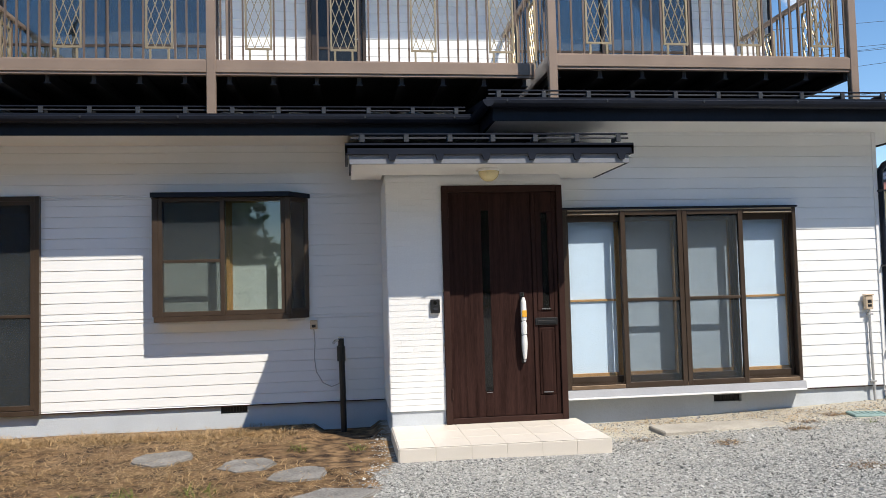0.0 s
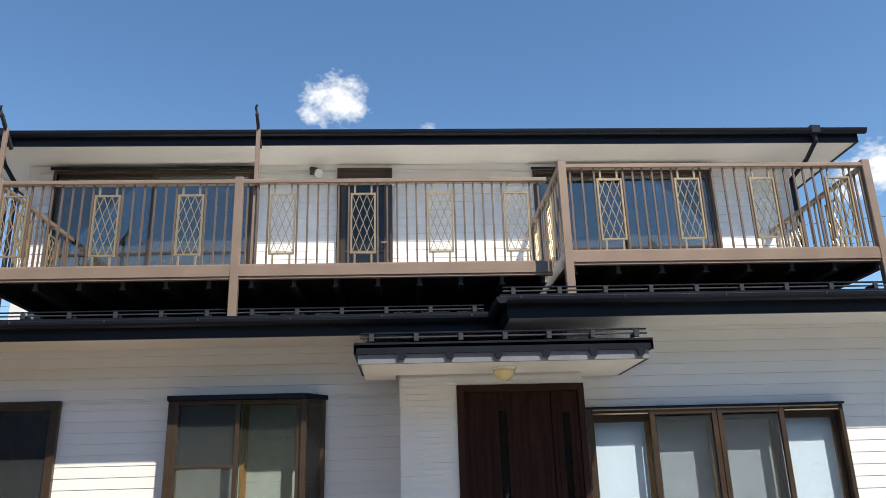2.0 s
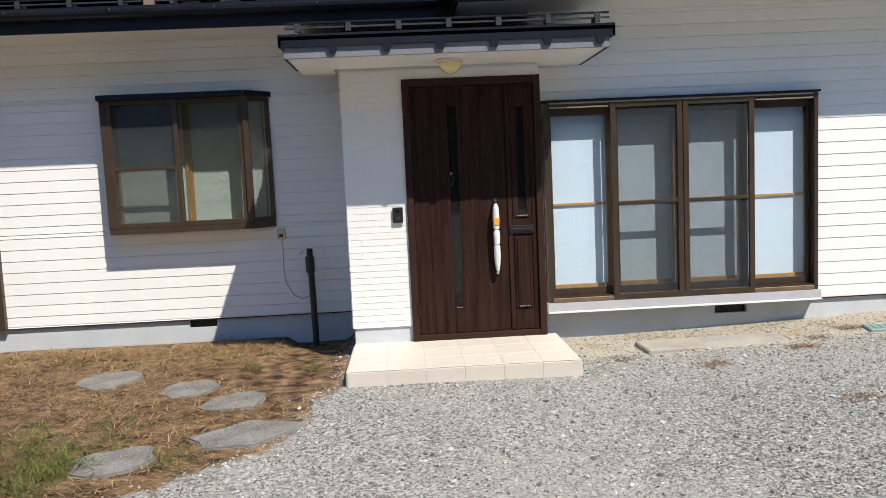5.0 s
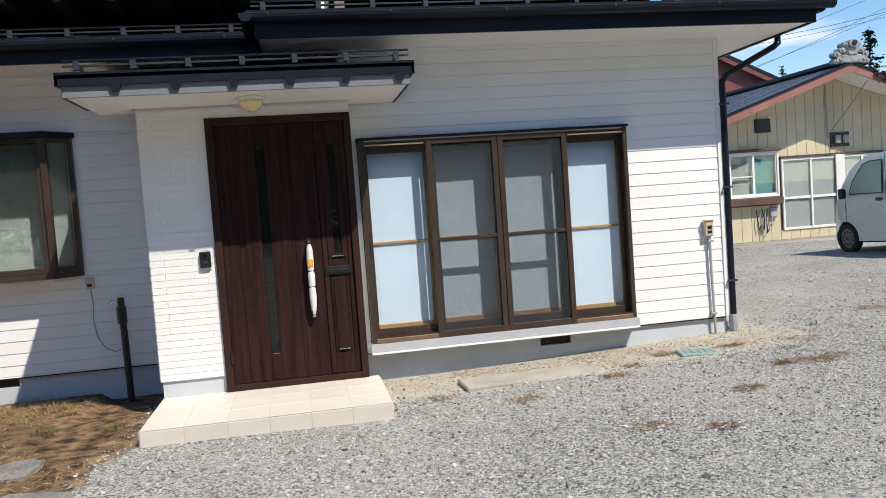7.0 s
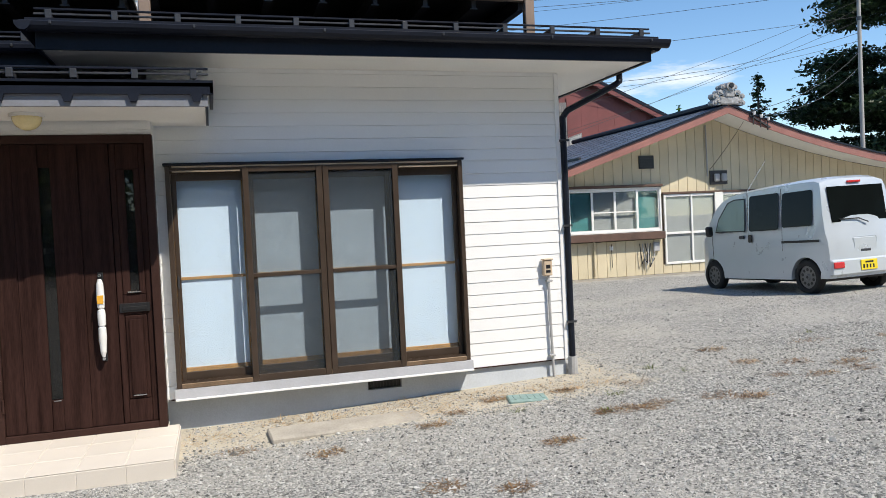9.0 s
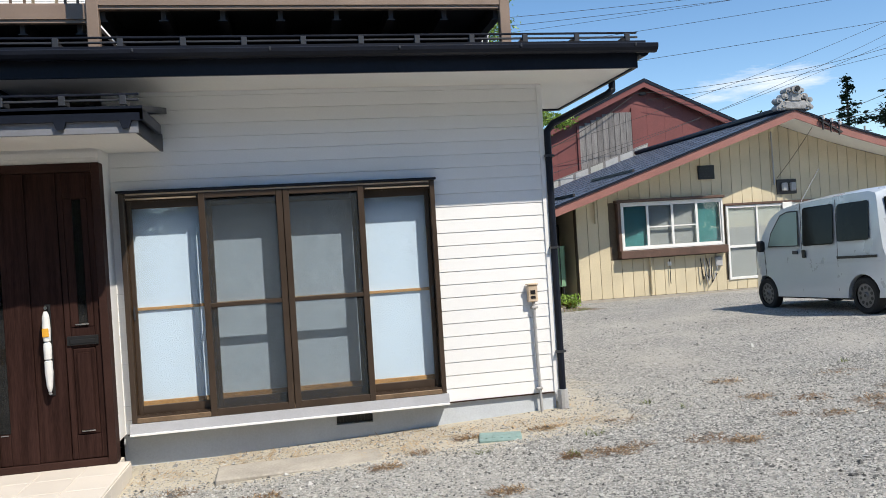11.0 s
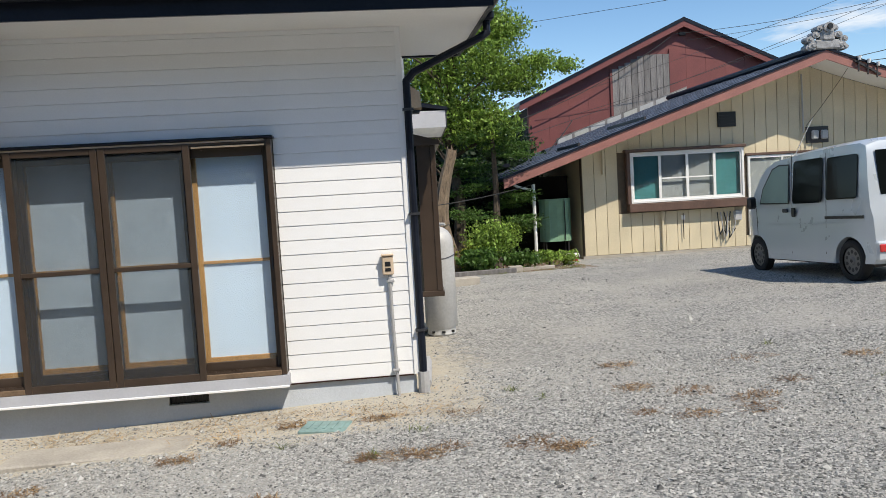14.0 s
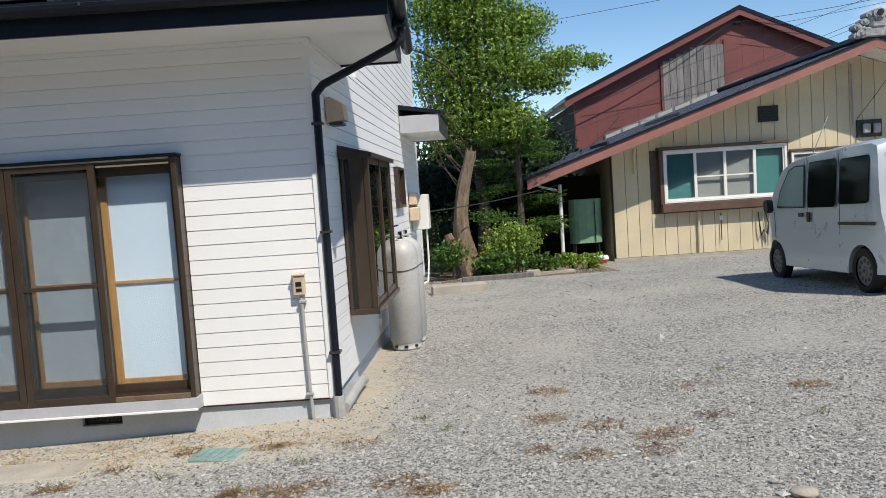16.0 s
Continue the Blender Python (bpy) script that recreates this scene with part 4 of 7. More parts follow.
# ---- the white house: balcony, upper windows and fittings ----
def lattice_panel():
    """A gold framed diamond lattice, hung between the rails of a balcony."""
    w, z0, z1 = 0.27, 3.845, 4.53
    me = {}
    fr = mesh_of("lattice_frame", boxes([(-w / 2, -w / 2 + 0.018, -0.012, 0.012, z0, z1), (w / 2 - 0.018, w / 2, -0.012, 0.012, z0, z1), (-w / 2 + 0.018, w / 2 - 0.018, -0.011, 0.011, z0, z0 + 0.018), (-w / 2 + 0.018, w / 2 - 0.018, -0.011, 0.011, z1 - 0.018, z1)] + [(s * w * 0.33 - 0.01, s * w * 0.33 + 0.01, -0.008, 0.008, a, b) for s in (-1, 1) for a, b in ((3.74, z0), (z1, 4.64))]), M["gold"])
    bm = bmesh.new()
    n, k = 3, 6
    step = (w - 0.03) / n
    for s in (1, -1):
        for i in range(-k, n + k):
            pts = []
            x0, x1 = -w / 2 + 0.015, w / 2 - 0.015
            za, zb = z0 + 0.015, z1 - 0.015
            slope = (zb - za) / ((k / 2) * step)
            # clip the slanting bar to the frame
            xa = x0 + i * step
            lo, hi = max(x0, xa), min(x1, xa + (zb - za) / slope)
            if hi - lo > 0.01:
                a, b = (lo, za + (lo - xa) * slope), (hi, za + (hi - xa) * slope)
                if s < 0:
                    a, b = (-a[0], a[1]), (-b[0], b[1])
                tmp = beam((a[0], 0.003 * s, a[1]), (b[0], 0.003 * s, b[1]), 0.007, 0.009, (0, 1, 0))
                me_tmp = bpy.data.meshes.new("t")
                tmp.to_mesh(me_tmp)
                tmp.free()
                bm.from_mesh(me_tmp)
                bpy.data.meshes.remove(me_tmp)
    return fr, mesh_of("lattice", bm, M["gold"])


M["deck"] = mat("pale_deck_floor", (0.66, 0.64, 0.60), 0.7, vary=0.08, scale=3, bump=0.1)
LATTICE = lattice_panel()


def balcony(label, x0, x1, y, panels, posts, ends):
    b = thing("balcony", label, "balcony", "balconies of the upper floor", at=(x0, y, 3.3))
    L = lambda bm: local(b, bm)
    part("edge_beam", L(box(x0, x1, y, y + 0.05, 3.57, 3.735, 0.005)), M["bronze_light"], b)
    part("edge_lip", L(box(x0, x1, y - 0.012, y - 0.001, 3.60, 3.72, 0.003)), M["bronze_light"], b)
    part("top_rail", L(box(x0, x1, y - 0.015, y + 0.06, 4.64, 4.69, 0.008)), M["bronze_light"], b)
    baluster = mesh_of("baluster", box(-0.009, 0.009, -0.009, 0.009, 3.735, 4.64), M["baluster"])
    yc = y + 0.024
    def bar(x, yy, turn=0):
        o = new("baluster", baluster)
        o.parent = b
        o.location = Vector((x, yy, 0)) - b.location
    def panel(x, yy, turn=0):
        o = new("lattice_frame", LATTICE[0])
        o.parent = b
        o.matrix_basis = pose(*(Vector((x, yy, 0)) - b.location), 0, 0, turn)
        q = new("lattice", LATTICE[1])
        q.parent = o
    edges = [x0] + [v for p in panels for v in (p - 0.155, p + 0.155)] + [x1]
    for p in panels:
        panel(p, yc)
    for a, c in zip(edges[::2], edges[1::2]):
        n = max(0, round((c - a) / 0.115) - 1)
        for i in range(n + 2):
            x = a + (c - a) * i / (n + 1)
            if x0 + 0.03 < x < x1 - 0.03:
                bar(x, yc)
    for x, z in posts:
        part("post", L(box(x - 0.045, x + 0.045, y - 0.02, y + 0.055, z, 4.72, 0.006)), M["bronze_light"], b)
    for x in ends:
        part("side_rail", L(box(x - 0.03, x + 0.03, y + 0.06, 9.98, 4.64, 4.69, 0.006)), M["bronze_light"], b)
        part("side_beam", L(box(x - 0.025, x + 0.025, y + 0.055, 9.98, 3.57, 3.735, 0.004)), M["bronze_light"], b)
        k = 15
        for i in range(1, k):
            yy = y + 0.1 + (9.9 - y) * i / k
            if i in (4, 5, 10, 11):
                if i in (4, 10):
                    panel(x, yy + 0.07, 90)
                continue
            bar(x, yy)
    part("deck", L(box(x0 + 0.03, x1 - 0.03, y + 0.052, 9.97, 3.64, 3.68)), M["steel_dark"], b)
    part("deck_floor", L(box(x0 + 0.055, x1 - 0.055, y + 0.06, 9.96, 3.684, 3.70)), M["deck"], b, "pale grey deck floor")
    n = int((x1 - x0) / 0.44)
    joist = mesh_of("joist", boxes([(-0.02, 0.02, 0.06, 9.96 - y, 3.50, 3.638), (-0.035, 0.035, 0.06, 9.96 - y, 3.495, 3.505)]), M["steel_dark"])
    for i in range(n + 1):
        o = new("joist", joist)
        o.parent = b
        o.location = Vector((x0 + 0.1 + i * (x1 - x0 - 0.2) / n, y, 0)) - b.location
    return b


balcony("bronze aluminium balcony with gold diamond lattice panels", -3.6, 2.30, 8.08, [-3.37, -2.42, -1.545, -0.57, 0.29, 1.123, 1.955], [(-1.04, 3.17), (-3.56, 3.17)], [-3.57])
balcony("bronze aluminium balcony projecting over the lower roof", 2.36, 5.76, 7.73, [2.90, 3.737, 4.554, 5.39], [(2.40, 3.20), (5.72, 3.20)], [2.39, 5.73])


def laundry_pole(x):
    t = thing("laundry_pole_holder", "bronze and black laundry pole holder on the balcony", "pole holder", "laundry pole holders", at=(x, 8.16, 3.68))
    part("mast", box(-0.022, 0.022, -0.022, 0.022, 0, 1.68, 0.004), M["bronze_light"], t)
    part("arm", beam((0, 0.16, 1.50), (0, -0.14, 1.78), 0.03, 0.04), M["steel_dark"], t)
    part("hook", tube([(0, -0.14, 1.78), (-0.01, -0.16, 1.84), (0.01, -0.18, 1.86)], 0.013), M["bracket"], t)


laundry_pole(-0.88)
laundry_pole(-3.62)


def upper_window(label, x0, x1, z0, z1, door=False):
    y = UY - 0.06
    w = thing("upper_window" if not door else "balcony_door", label, "window" if not door else "door", kind="structure", at=(x0, y, z0))
    h, wd = z1 - z0, x1 - x0
    part("window_frame", boxes([(0, 0.045, 0, 0.14, 0, h), (wd - 0.045, wd, 0, 0.14, 0, h), (0.045, wd - 0.045, 0, 0.14, h - 0.05, h), (0.045, wd - 0.045, 0, 0.14, 0, 0.05)], 0.004), M["bronze"], w)
    if door:
        part("transom", box(0.045, wd - 0.045, 0.01, 0.05, h - 0.16, h - 0.052), M["bronze"], w)
        s = sash(w, 0.047, wd - 0.047, 0.05, h - 0.165, 0.03, M["bronze"], M["glass_dark"], stile=0.07, rail=0.1, mid=0.85, name="door_leaf")
        part("knob", tube([(wd - 0.09, 0.03, 0.95), (wd - 0.09, -0.03, 0.95), (wd - 0.15, -0.03, 0.95)], 0.012), M["chrome"], s, "chrome lever handle")
    else:
        half = wd / 2
        sash(w, 0.047, half + 0.03, 0.05, h - 0.05, 0.05, M["bronze"], M["glass_sky"], mid=0.85)
        sash(w, half - 0.03, wd - 0.047, 0.05, h - 0.05, 0.015, M["bronze"], M["glass_sky"], mid=0.85)
        part("hood_strip", box(-0.03, wd + 0.03, -0.04, 0.0, h, h + 0.03, 0.004), M["roof_dark"], w)
    return w


upper_window("brown sliding window of the upper floor reflecting sky", -3.91, -1.26, 3.62, 5.64)
upper_window("narrow brown balcony door with smoked glass", -0.16, 0.58, 3.62, 5.65, True)
upper_window("brown sliding window of the upper floor reflecting sky", 2.51, 5.0, 3.62, 5.6)
# boxes that close the upper floor, dark in colour for unlit rooms
structure("room_upper", boxes([(-4.05, 5.9, 13.0, 13.1, 3.5, 5.7), (-4.05, 5.9, UY + 0.14, 13.0, 3.5, 3.55), (-4.05, 5.9, UY + 0.14, 13.0, 5.65, 5.69), (-4.08, -4.02, UY + 0.14, 13, 3.5, 5.7), (5.9, 5.95, UY + 0.14, 13, 3.5, 5.7), (-0.9, -0.85, UY + 0.14, 13, 3.55, 5.65), (1.6, 1.65, UY + 0.14, 13, 3.55, 5.65)]), M["interior"], "room boxes of the upper floor, coloured dim")


def curtain(label, x0, x1, y, z0, z1):
    bm = bmesh.new()
    k = int((x1 - x0) / 0.02)
    prev = None
    for i in range(k + 1):
        x = x0 + (x1 - x0) * i / k
        yy = y + 0.025 * math.sin(i * 0.9) + 0.01 * math.sin(i * 0.37)
        cur = (bm.verts.new((x, yy, z0)), bm.verts.new((x, yy, z1)))
        if prev:
            bm.faces.new((prev[0], cur[0], cur[1], prev[1]))
        prev = cur
    bmesh.ops.solidify(bm, geom=bm.faces[:], thickness=0.003)
    return tagged(part("curtain", bm, M["grey_curtain"]), label, "curtain", "curtains of the upper floor")


curtain("pale lace curtain drawn aside in an upper window", -3.8, -3.35, UY + 0.2, 3.66, 5.55)
curtain("pale lace curtain drawn aside in an upper window", 4.3, 4.9, UY + 0.2, 3.66, 5.5)


def downpipe(label, pts, r, material, clips=()):
    t = thing("downpipe", label, "downpipe", "downpipes of the white house", at=pts[0])
    part("pipe", local(t, tube(pts, r, 10)), material, t, smooth=False)
    for c in clips:
        part("pipe_clip", local(t, boxes([(c[0] - r - 0.012, c[0] + r + 0.012, c[1] - r - 0.006, c[1] + 0.05, c[2], c[2] + 0.02)])), M["bracket"], t)
    return t


cx, cy = RX + 0.045, WY - 0.03
dp = downpipe("dark downpipe with elbows at the house corner", [(6.775, 7.98, 3.04), (6.775, 7.98, 2.90), (6.72, 7.97, 2.86), (cx + 0.06, cy + 0.01, 2.60), (cx, cy, 2.53), (cx, cy, 0.20)], 0.031, M["roof_dark"], [(cx, cy, 1.48), (cx, cy, 0.55), (cx, cy, 2.3)])
part("collector", local(dp, boxes([(6.72, 6.83, 7.92, 8.04, 2.99, 3.06)], 0.012)), M["roof_dark"], dp)
downpipe("grey plastic drain socket at the house corner", [(cx, cy, 0.22), (cx, cy, ground_z(cx, cy) - 0.05)], 0.047, M["grey_pvc"])
downpipe("grey drain pipe along the side foundation", [(cx + 0.03, cy + 0.1, 0.09), (cx + 0.09, cy + 0.75, 0.13), (cx + 0.1, cy + 0.95, 0.10)], 0.04, M["grey_pvc"])
for xx in (6.18, -4.3):
    u = downpipe("dark downpipe from the upper gutter", [(xx, 9.28, 5.85), (xx, 9.28, 5.70), (xx - 0.03, 9.52, 5.54), (xx - 0.06, 9.93, 5.42), (xx - 0.06, 9.93, 3.5)], 0.03, M["roof_dark"])
    part("collector", local(u, boxes([(xx - 0.07, xx + 0.07, 9.22, 9.34, 5.79, 5.91)], 0.012)), M["roof_dark"], u)


def outlet_box():
    t = thing("outlet_box", "beige outdoor socket box with conduit on siding", "outlet box", at=(5.87, WY - 0.02, 1.02))
    part("body", box(-0.045, 0.045, -0.05, 0, 0, 0.15, 0.008), M["beige"], t)
    part("socket_face", boxes([(-0.022, 0.022, -0.054, -0.05, 0.07, 0.105), (-0.022, 0.022, -0.054, -0.05, 0.03, 0.055)]), M["black"], t)
    part("lid", boxes([(-0.05, 0.05, -0.06, 0.0, 0.15, 0.165)], 0.004), M["beige"], t)
    part("conduit", tube([(0.01, -0.02, 0.0), (0.012, -0.02, -0.35), (0.02, -0.02, -0.7), (0.03, -0.016, -1.0)], 0.014), M["grey_pvc"], t, "grey conduit")
    for z in (-0.06, -0.78):
        part("conduit_clip", box(-0.012, 0.045, -0.04, 0.004, z, z + 0.02, 0.003), M["grey_pvc"], t)


outlet_box()


def porch_lamp():
    t = thing("porch_lamp", "yellowed dome lamp under the entrance hood", "lamp", at=(1.61, 7.24, 2.468))
    bm = bmesh.new()
    add_tube(bm, (0, 0, 0), (0, 0, -0.022), 0.115, 0.118, 24)
    part("base", bm, M["white_plastic"], t, "cream lamp base")
    bm = bmesh.new()
    bmesh.ops.create_uvsphere(bm, u_segments=24, v_segments=12, radius=0.098)
    for v in bm.verts:
        v.co.z = min(0.0, v.co.z) * 0.95 - 0.022
    bmesh.ops.remove_doubles(bm, verts=bm.verts, dist=0.0005)
    part("dome", bm, M["lamp"], t, "yellowed glass dome", smooth=True)


porch_lamp()


def intercom():
    t = thing("intercom", "small black door intercom on white brick siding", "intercom", at=(1.115, PY - 0.009, 1.13))
    part("body", box(-0.045, 0.045, -0.03, 0, 0, 0.135, 0.006), M["black"], t)
    part("lens", tube([(0, -0.028, 0.1), (0, -0.036, 0.1)], 0.018, 14), M["glass_dark"], t, "dark camera lens")
    part("button", box(-0.02, 0.02, -0.035, -0.03, 0.03, 0.055, 0.003), M["bracket"], t, "grey call button")
    part("speaker", boxes([(-0.022, 0.022, -0.033, -0.03, 0.068 + i * 0.006, 0.071 + i * 0.006) for i in range(3)]), M["bracket"], t)


intercom()


def standpipe():
    z0 = ground_z(0.2, 8.5) - 0.1
    t = thing("standpipe", "black insulated water standpipe with metal tap", "standpipe", at=(0.205, 8.55, z0))
    h = 0.86 - z0
    part("post", tube([(0.01, 0, 0), (0.005, 0, h * 0.5), (-0.005, 0, h)], 0.032, 10), M["black"], t)
    part("sleeve", tube([(-0.005, -0.0, h - 0.24), (-0.006, 0, h - 0.08)], 0.045, 10), M["black"], t)
    part("tap", tube([(-0.005, 0, h - 0.015), (-0.06, -0.03, h - 0.02), (-0.09, -0.05, h - 0.05)], 0.012), M["chrome"], t, "chrome tap")
    part("tap_handle", box(-0.035, 0.03, -0.012, 0.012, h + 0.005, h + 0.02, 0.003), M["chrome"], t)


standpipe()


def wall_socket():
    t = thing("wall_socket", "small beige socket box with loose thin cable", "outlet box", at=(-0.09, LY - 0.018, 0.96))
    part("body", box(-0.04, 0.04, -0.04, 0, 0, 0.1, 0.006), M["beige"], t)
    part("socket_face", box(-0.02, 0.02, -0.044, -0.04, 0.02, 0.05), M["black"], t)
    pts = [(0, -0.02, 0), (0.01, -0.02, -0.15), (0.0, -0.02, -0.3), (0.02, -0.02, -0.46), (0.09, -0.03, -0.58), (0.18, -0.06, -0.62), (0.28, -0.1, -0.58)]
    part("cable", tube(pts, 0.005, 6), M["grey_pvc"], t, "thin grey cable")


wall_socket()


def spotlight():
    t = thing("spotlight", "black and white outdoor spotlight on the upper wall", "spotlight", at=(-0.50, UY - 0.02, 5.56))
    part("mount", box(-0.03, 0.03, -0.05, 0, 0, 0.09, 0.006), M["black"], t)
    part("arm", tube([(0, -0.05, 0.05), (0.03, -0.12, 0.03)], 0.014), M["black"], t)
    bm = bmesh.new()
    add_tube(bm, (0.0, -0.1, 0.05), (0.10, -0.2, -0.05), 0.035, 0.065, 16)
    part("head", bm, M["black"], t, "black lamp head")
    part("lens", tube([(0.10, -0.2, -0.05), (0.112, -0.212, -0.062)], 0.06, 16), M["white_plastic"], t, "white lamp lens")


spotlight()


# ---- the right side of the house ----
SIDE = pose(RX, WY, 0, 0, 0, 86.3)


def on_side(name, label, category, u, z, out=0.0):
    """A thing fixed to the side wall, u metres along it; its own x runs along the wall and -y points away from it."""
    t = thing(name, label, category)
    t.matrix_world = SIDE @ pose(u, -out, z)
    return t


def side_bay():
    t = on_side("window_side", "brown aluminium box window with smoked panes", "window", 0.86, 0.70)
    tagged(t, kind="structure")
    w, h, d = 1.5, 1.44, 0.27
    part("window_frame", boxes([(0, 0.05, -d, -d + 0.05, 0.05, h - 0.06), (w - 0.05, w, -d, -d + 0.05, 0.05, h - 0.06), (0, 0.04, -0.05, -0.02, 0.05, h - 0.06), (w - 0.04, w, -0.05, -0.02, 0.05, h - 0.06), (w / 2 - 0.03, w / 2 + 0.03, -d + 0.003, -d + 0.04, 0.05, h - 0.06)], 0.004), M["bronze"], t)
    part("cap", prism([(-d - 0.04, h - 0.06), (-d - 0.04, h - 0.02), (-0.02, h + 0.06), (-0.02, h - 0.06)], -0.04, w + 0.04, "x"), M["bronze"], t, "sloping brown metal cap")
    part("sill", boxes([(-0.01, w + 0.01, -d - 0.015, -0.02, 0, 0.05)], 0.005), M["bronze"], t)
    for a, b in ((0.05, w / 2 + 0.02), (w / 2 - 0.02, w - 0.05)):
        sash(t, a, b, 0.055, h - 0.065, -d + (0.01 if a < 1 else 0.03), M["bronze"], M["glass_dark"] if a < 1 else M["glass"], stile=0.045)
    part("side_panel", boxes([(0.012, 0.02, -d + 0.05, -d + 0.17, 0.05, h - 0.06)]), M["bronze"], t, "brown side panel")
    p = part("side_pane", box(0.014, 0.018, -d + 0.17, -0.05, 0.05, h - 0.06), M["glass_dark"], t)
    # dark sheet added behind the panes for the unlit interior; no real blind
    p = part("blind", box(0.05, w - 0.05, -0.03, -0.02, 0.05, h - 0.08), M["steel_dark"], t, "dark backing for the unlit interior")


side_bay()


def vent_hood(u, z):
    t = on_side("vent_hood", "beige metal exhaust hood on the side wall", "vent hood", u, z, 0.015)
    part("hood", prism([(0, 0.0), (0, 0.2), (-0.04, 0.21), (-0.14, 0.15), (-0.15, 0.02)], 0, 0.2, "x"), M["beige"], t)
    part("outlet", box(0.02, 0.18, -0.13, -0.02, -0.02, 0.0), M["bracket"], t)


vent_hood(0.45, 2.36)


def gas_cylinder(x, y):
    z = ground_z(x, y) + 0.01
    t = thing("gas_cylinder", "tall grey gas cylinder standing against the side wall", "gas cylinder", "gas cylinders", at=(x, y, z))
    prof = [(0.16, 0.0), (0.165, 0.02), (0.165, 0.08), (0.185, 0.1), (0.185, 1.04), (0.175, 1.11), (0.14, 1.17), (0.09, 1.21), (0.04, 1.23)]
    bm = bmesh.new()
    for (ra, za), (rb, zb) in zip(prof, prof[1:]):
        add_tube(bm, (0, 0, za), (0, 0, zb), ra, rb, 24, caps=za == 0)
    bmesh.ops.remove_doubles(bm, verts=bm.verts, dist=0.001)
    part("body", bm, M["tank"], t, smooth=True)
    for a in (-0.7, 0, 0.7):
        part("foot_slot", box(-0.168 * math.sin(a) - 0.02, -0.168 * math.sin(a) + 0.02, -0.168 * math.cos(a) - 0.006, -0.168 * math.cos(a) + 0.006, 0.03, 0.055), M["black"], t, "dark slot of the foot ring")
    bm = bmesh.new()
    add_tube(bm, (0, 0, 1.22), (0, 0, 1.31), 0.03, 0.025, 10)
    part("valve", bm, M["chrome"], t, "brass-grey valve")
    part("collar", tube([(0.1 * math.cos(a), 0.1 * math.sin(a), 1.26) for a in [i * math.pi / 6 for i in range(10)]], 0.012, 6), M["tank"], t)
    bm = bmesh.new()
    ring = [[bm.verts.new(((0.189 + 0.005 * math.cos(q)) * math.cos(p), (0.189 + 0.005 * math.cos(q)) * math.sin(p), 0.9 + 0.02 * math.cos(2 * p) + 0.005 * math.sin(q))) for q in (0, math.pi / 2, math.pi, 1.5 * math.pi)] for p in [i * math.tau / 32 for i in range(32)]]
    for i in range(32):
        for j in range(4):
            bm.faces.new((ring[i][j], ring[(i + 1) % 32][j], ring[(i + 1) % 32][(j + 1) % 4], ring[i][(j + 1) % 4]))
    part("chain", bm, M["bracket"], t, "thin retaining chain")
    return t


gas_cylinder(6.52, 10.58)
gas_cylinder(6.56, 11.02)
rg = on_side("gas_hose", "black gas hose with regulator on the wall", "gas hose", 3.2, 1.45, 0.02)
part("regulator", box(-0.05, 0.05, -0.07, 0, -0.04, 0.05, 0.01), M["bracket"], rg)
part("hose", tube([(-0.05, -0.04, 0.0), (-0.15, -0.1, -0.08), (-0.2, -0.22, -0.06)], 0.009, 6), M["black"], rg)


def meter_box():
    t = on_side("heater_unit", "white wall-hung water heater with yellowed cover", "water heater", 6.8, 1.15)
    part("body", box(0, 0.4, -0.30, -0.02, 0, 0.58, 0.012), M["white_plastic"], t)
    part("cover", boxes([(-0.34, -0.02, -0.17, -0.02, 0.16, 0.38), (-0.3, -0.02, -0.15, -0.02, 0.42, 0.62)], 0.015), M["beige"], t, "yellowed plastic cover")
    part("drain", tube([(0.2, -0.24, 0), (0.2, -0.24, -0.55), (0.15, -0.21, -0.88), (0.05, -0.12, -0.92)], 0.016), M["white_plastic"], t, "white drain hose")


meter_box()


def back_canopy():
    t = on_side("side_canopy", "small dark canopy with cream soffit over a side door", "canopy", 6.0, 2.66)
    tagged(t, kind="structure")
    part("roofing", prism([(-0.66, 0.28), (-0.66, 0.33), (-0.02, 0.45), (-0.02, 0.38)], -0.1, 2.1, "x"), M["roof_dark"], t)
    part("fascia", boxes([(-0.08, 2.08, -0.64, -0.62, 0.02, 0.28), (2.06, 2.08, -0.62, -0.02, 0.02, 0.28)]), M["bracket"], t, "grey fascia")
    # near face of the cream soffit; its shade is put in as dull grey
    part("end_panel", box(-0.08, -0.06, -0.62, -0.02, 0.02, 0.28), M["fascia"], t, "end panel in dull grey for the soffit's shade")
    part("soffit", box(-0.06, 2.06, -0.62, -0.02, 0.03, 0.05), M["soffit"], t, "cream soffit")


back_canopy()


def small_side_window():
    t = on_side("window_small_side", "small brown aluminium window with dark glass", "window", 4.83, 1.56)
    tagged(t, kind="structure")
    w, h = 0.84, 0.58
    part("window_frame", boxes([(0, 0.04, -0.07, 0.05, 0, h), (w - 0.04, w, -0.07, 0.05, 0, h), (0.04, w - 0.04, -0.07, 0.05, 0, 0.04), (0.04, w - 0.04, -0.07, 0.05, h - 0.04, h)], 0.004), M["bronze"], t)
    for a, b, yy in ((0.04, 0.44, -0.04), (0.40, 0.80, -0.005)):
        sash(t, a, b, 0.04, h - 0.04, yy, M["bronze"], M["glass_dark"], stile=0.03, rail=0.035)
    # same dark backing here, standing for the unlit room
    part("blind", box(0.04, w - 0.04, 0.055, 0.065, 0.03, h - 0.03), M["steel_dark"], t, "dark backing for the unlit interior")


small_side_window()

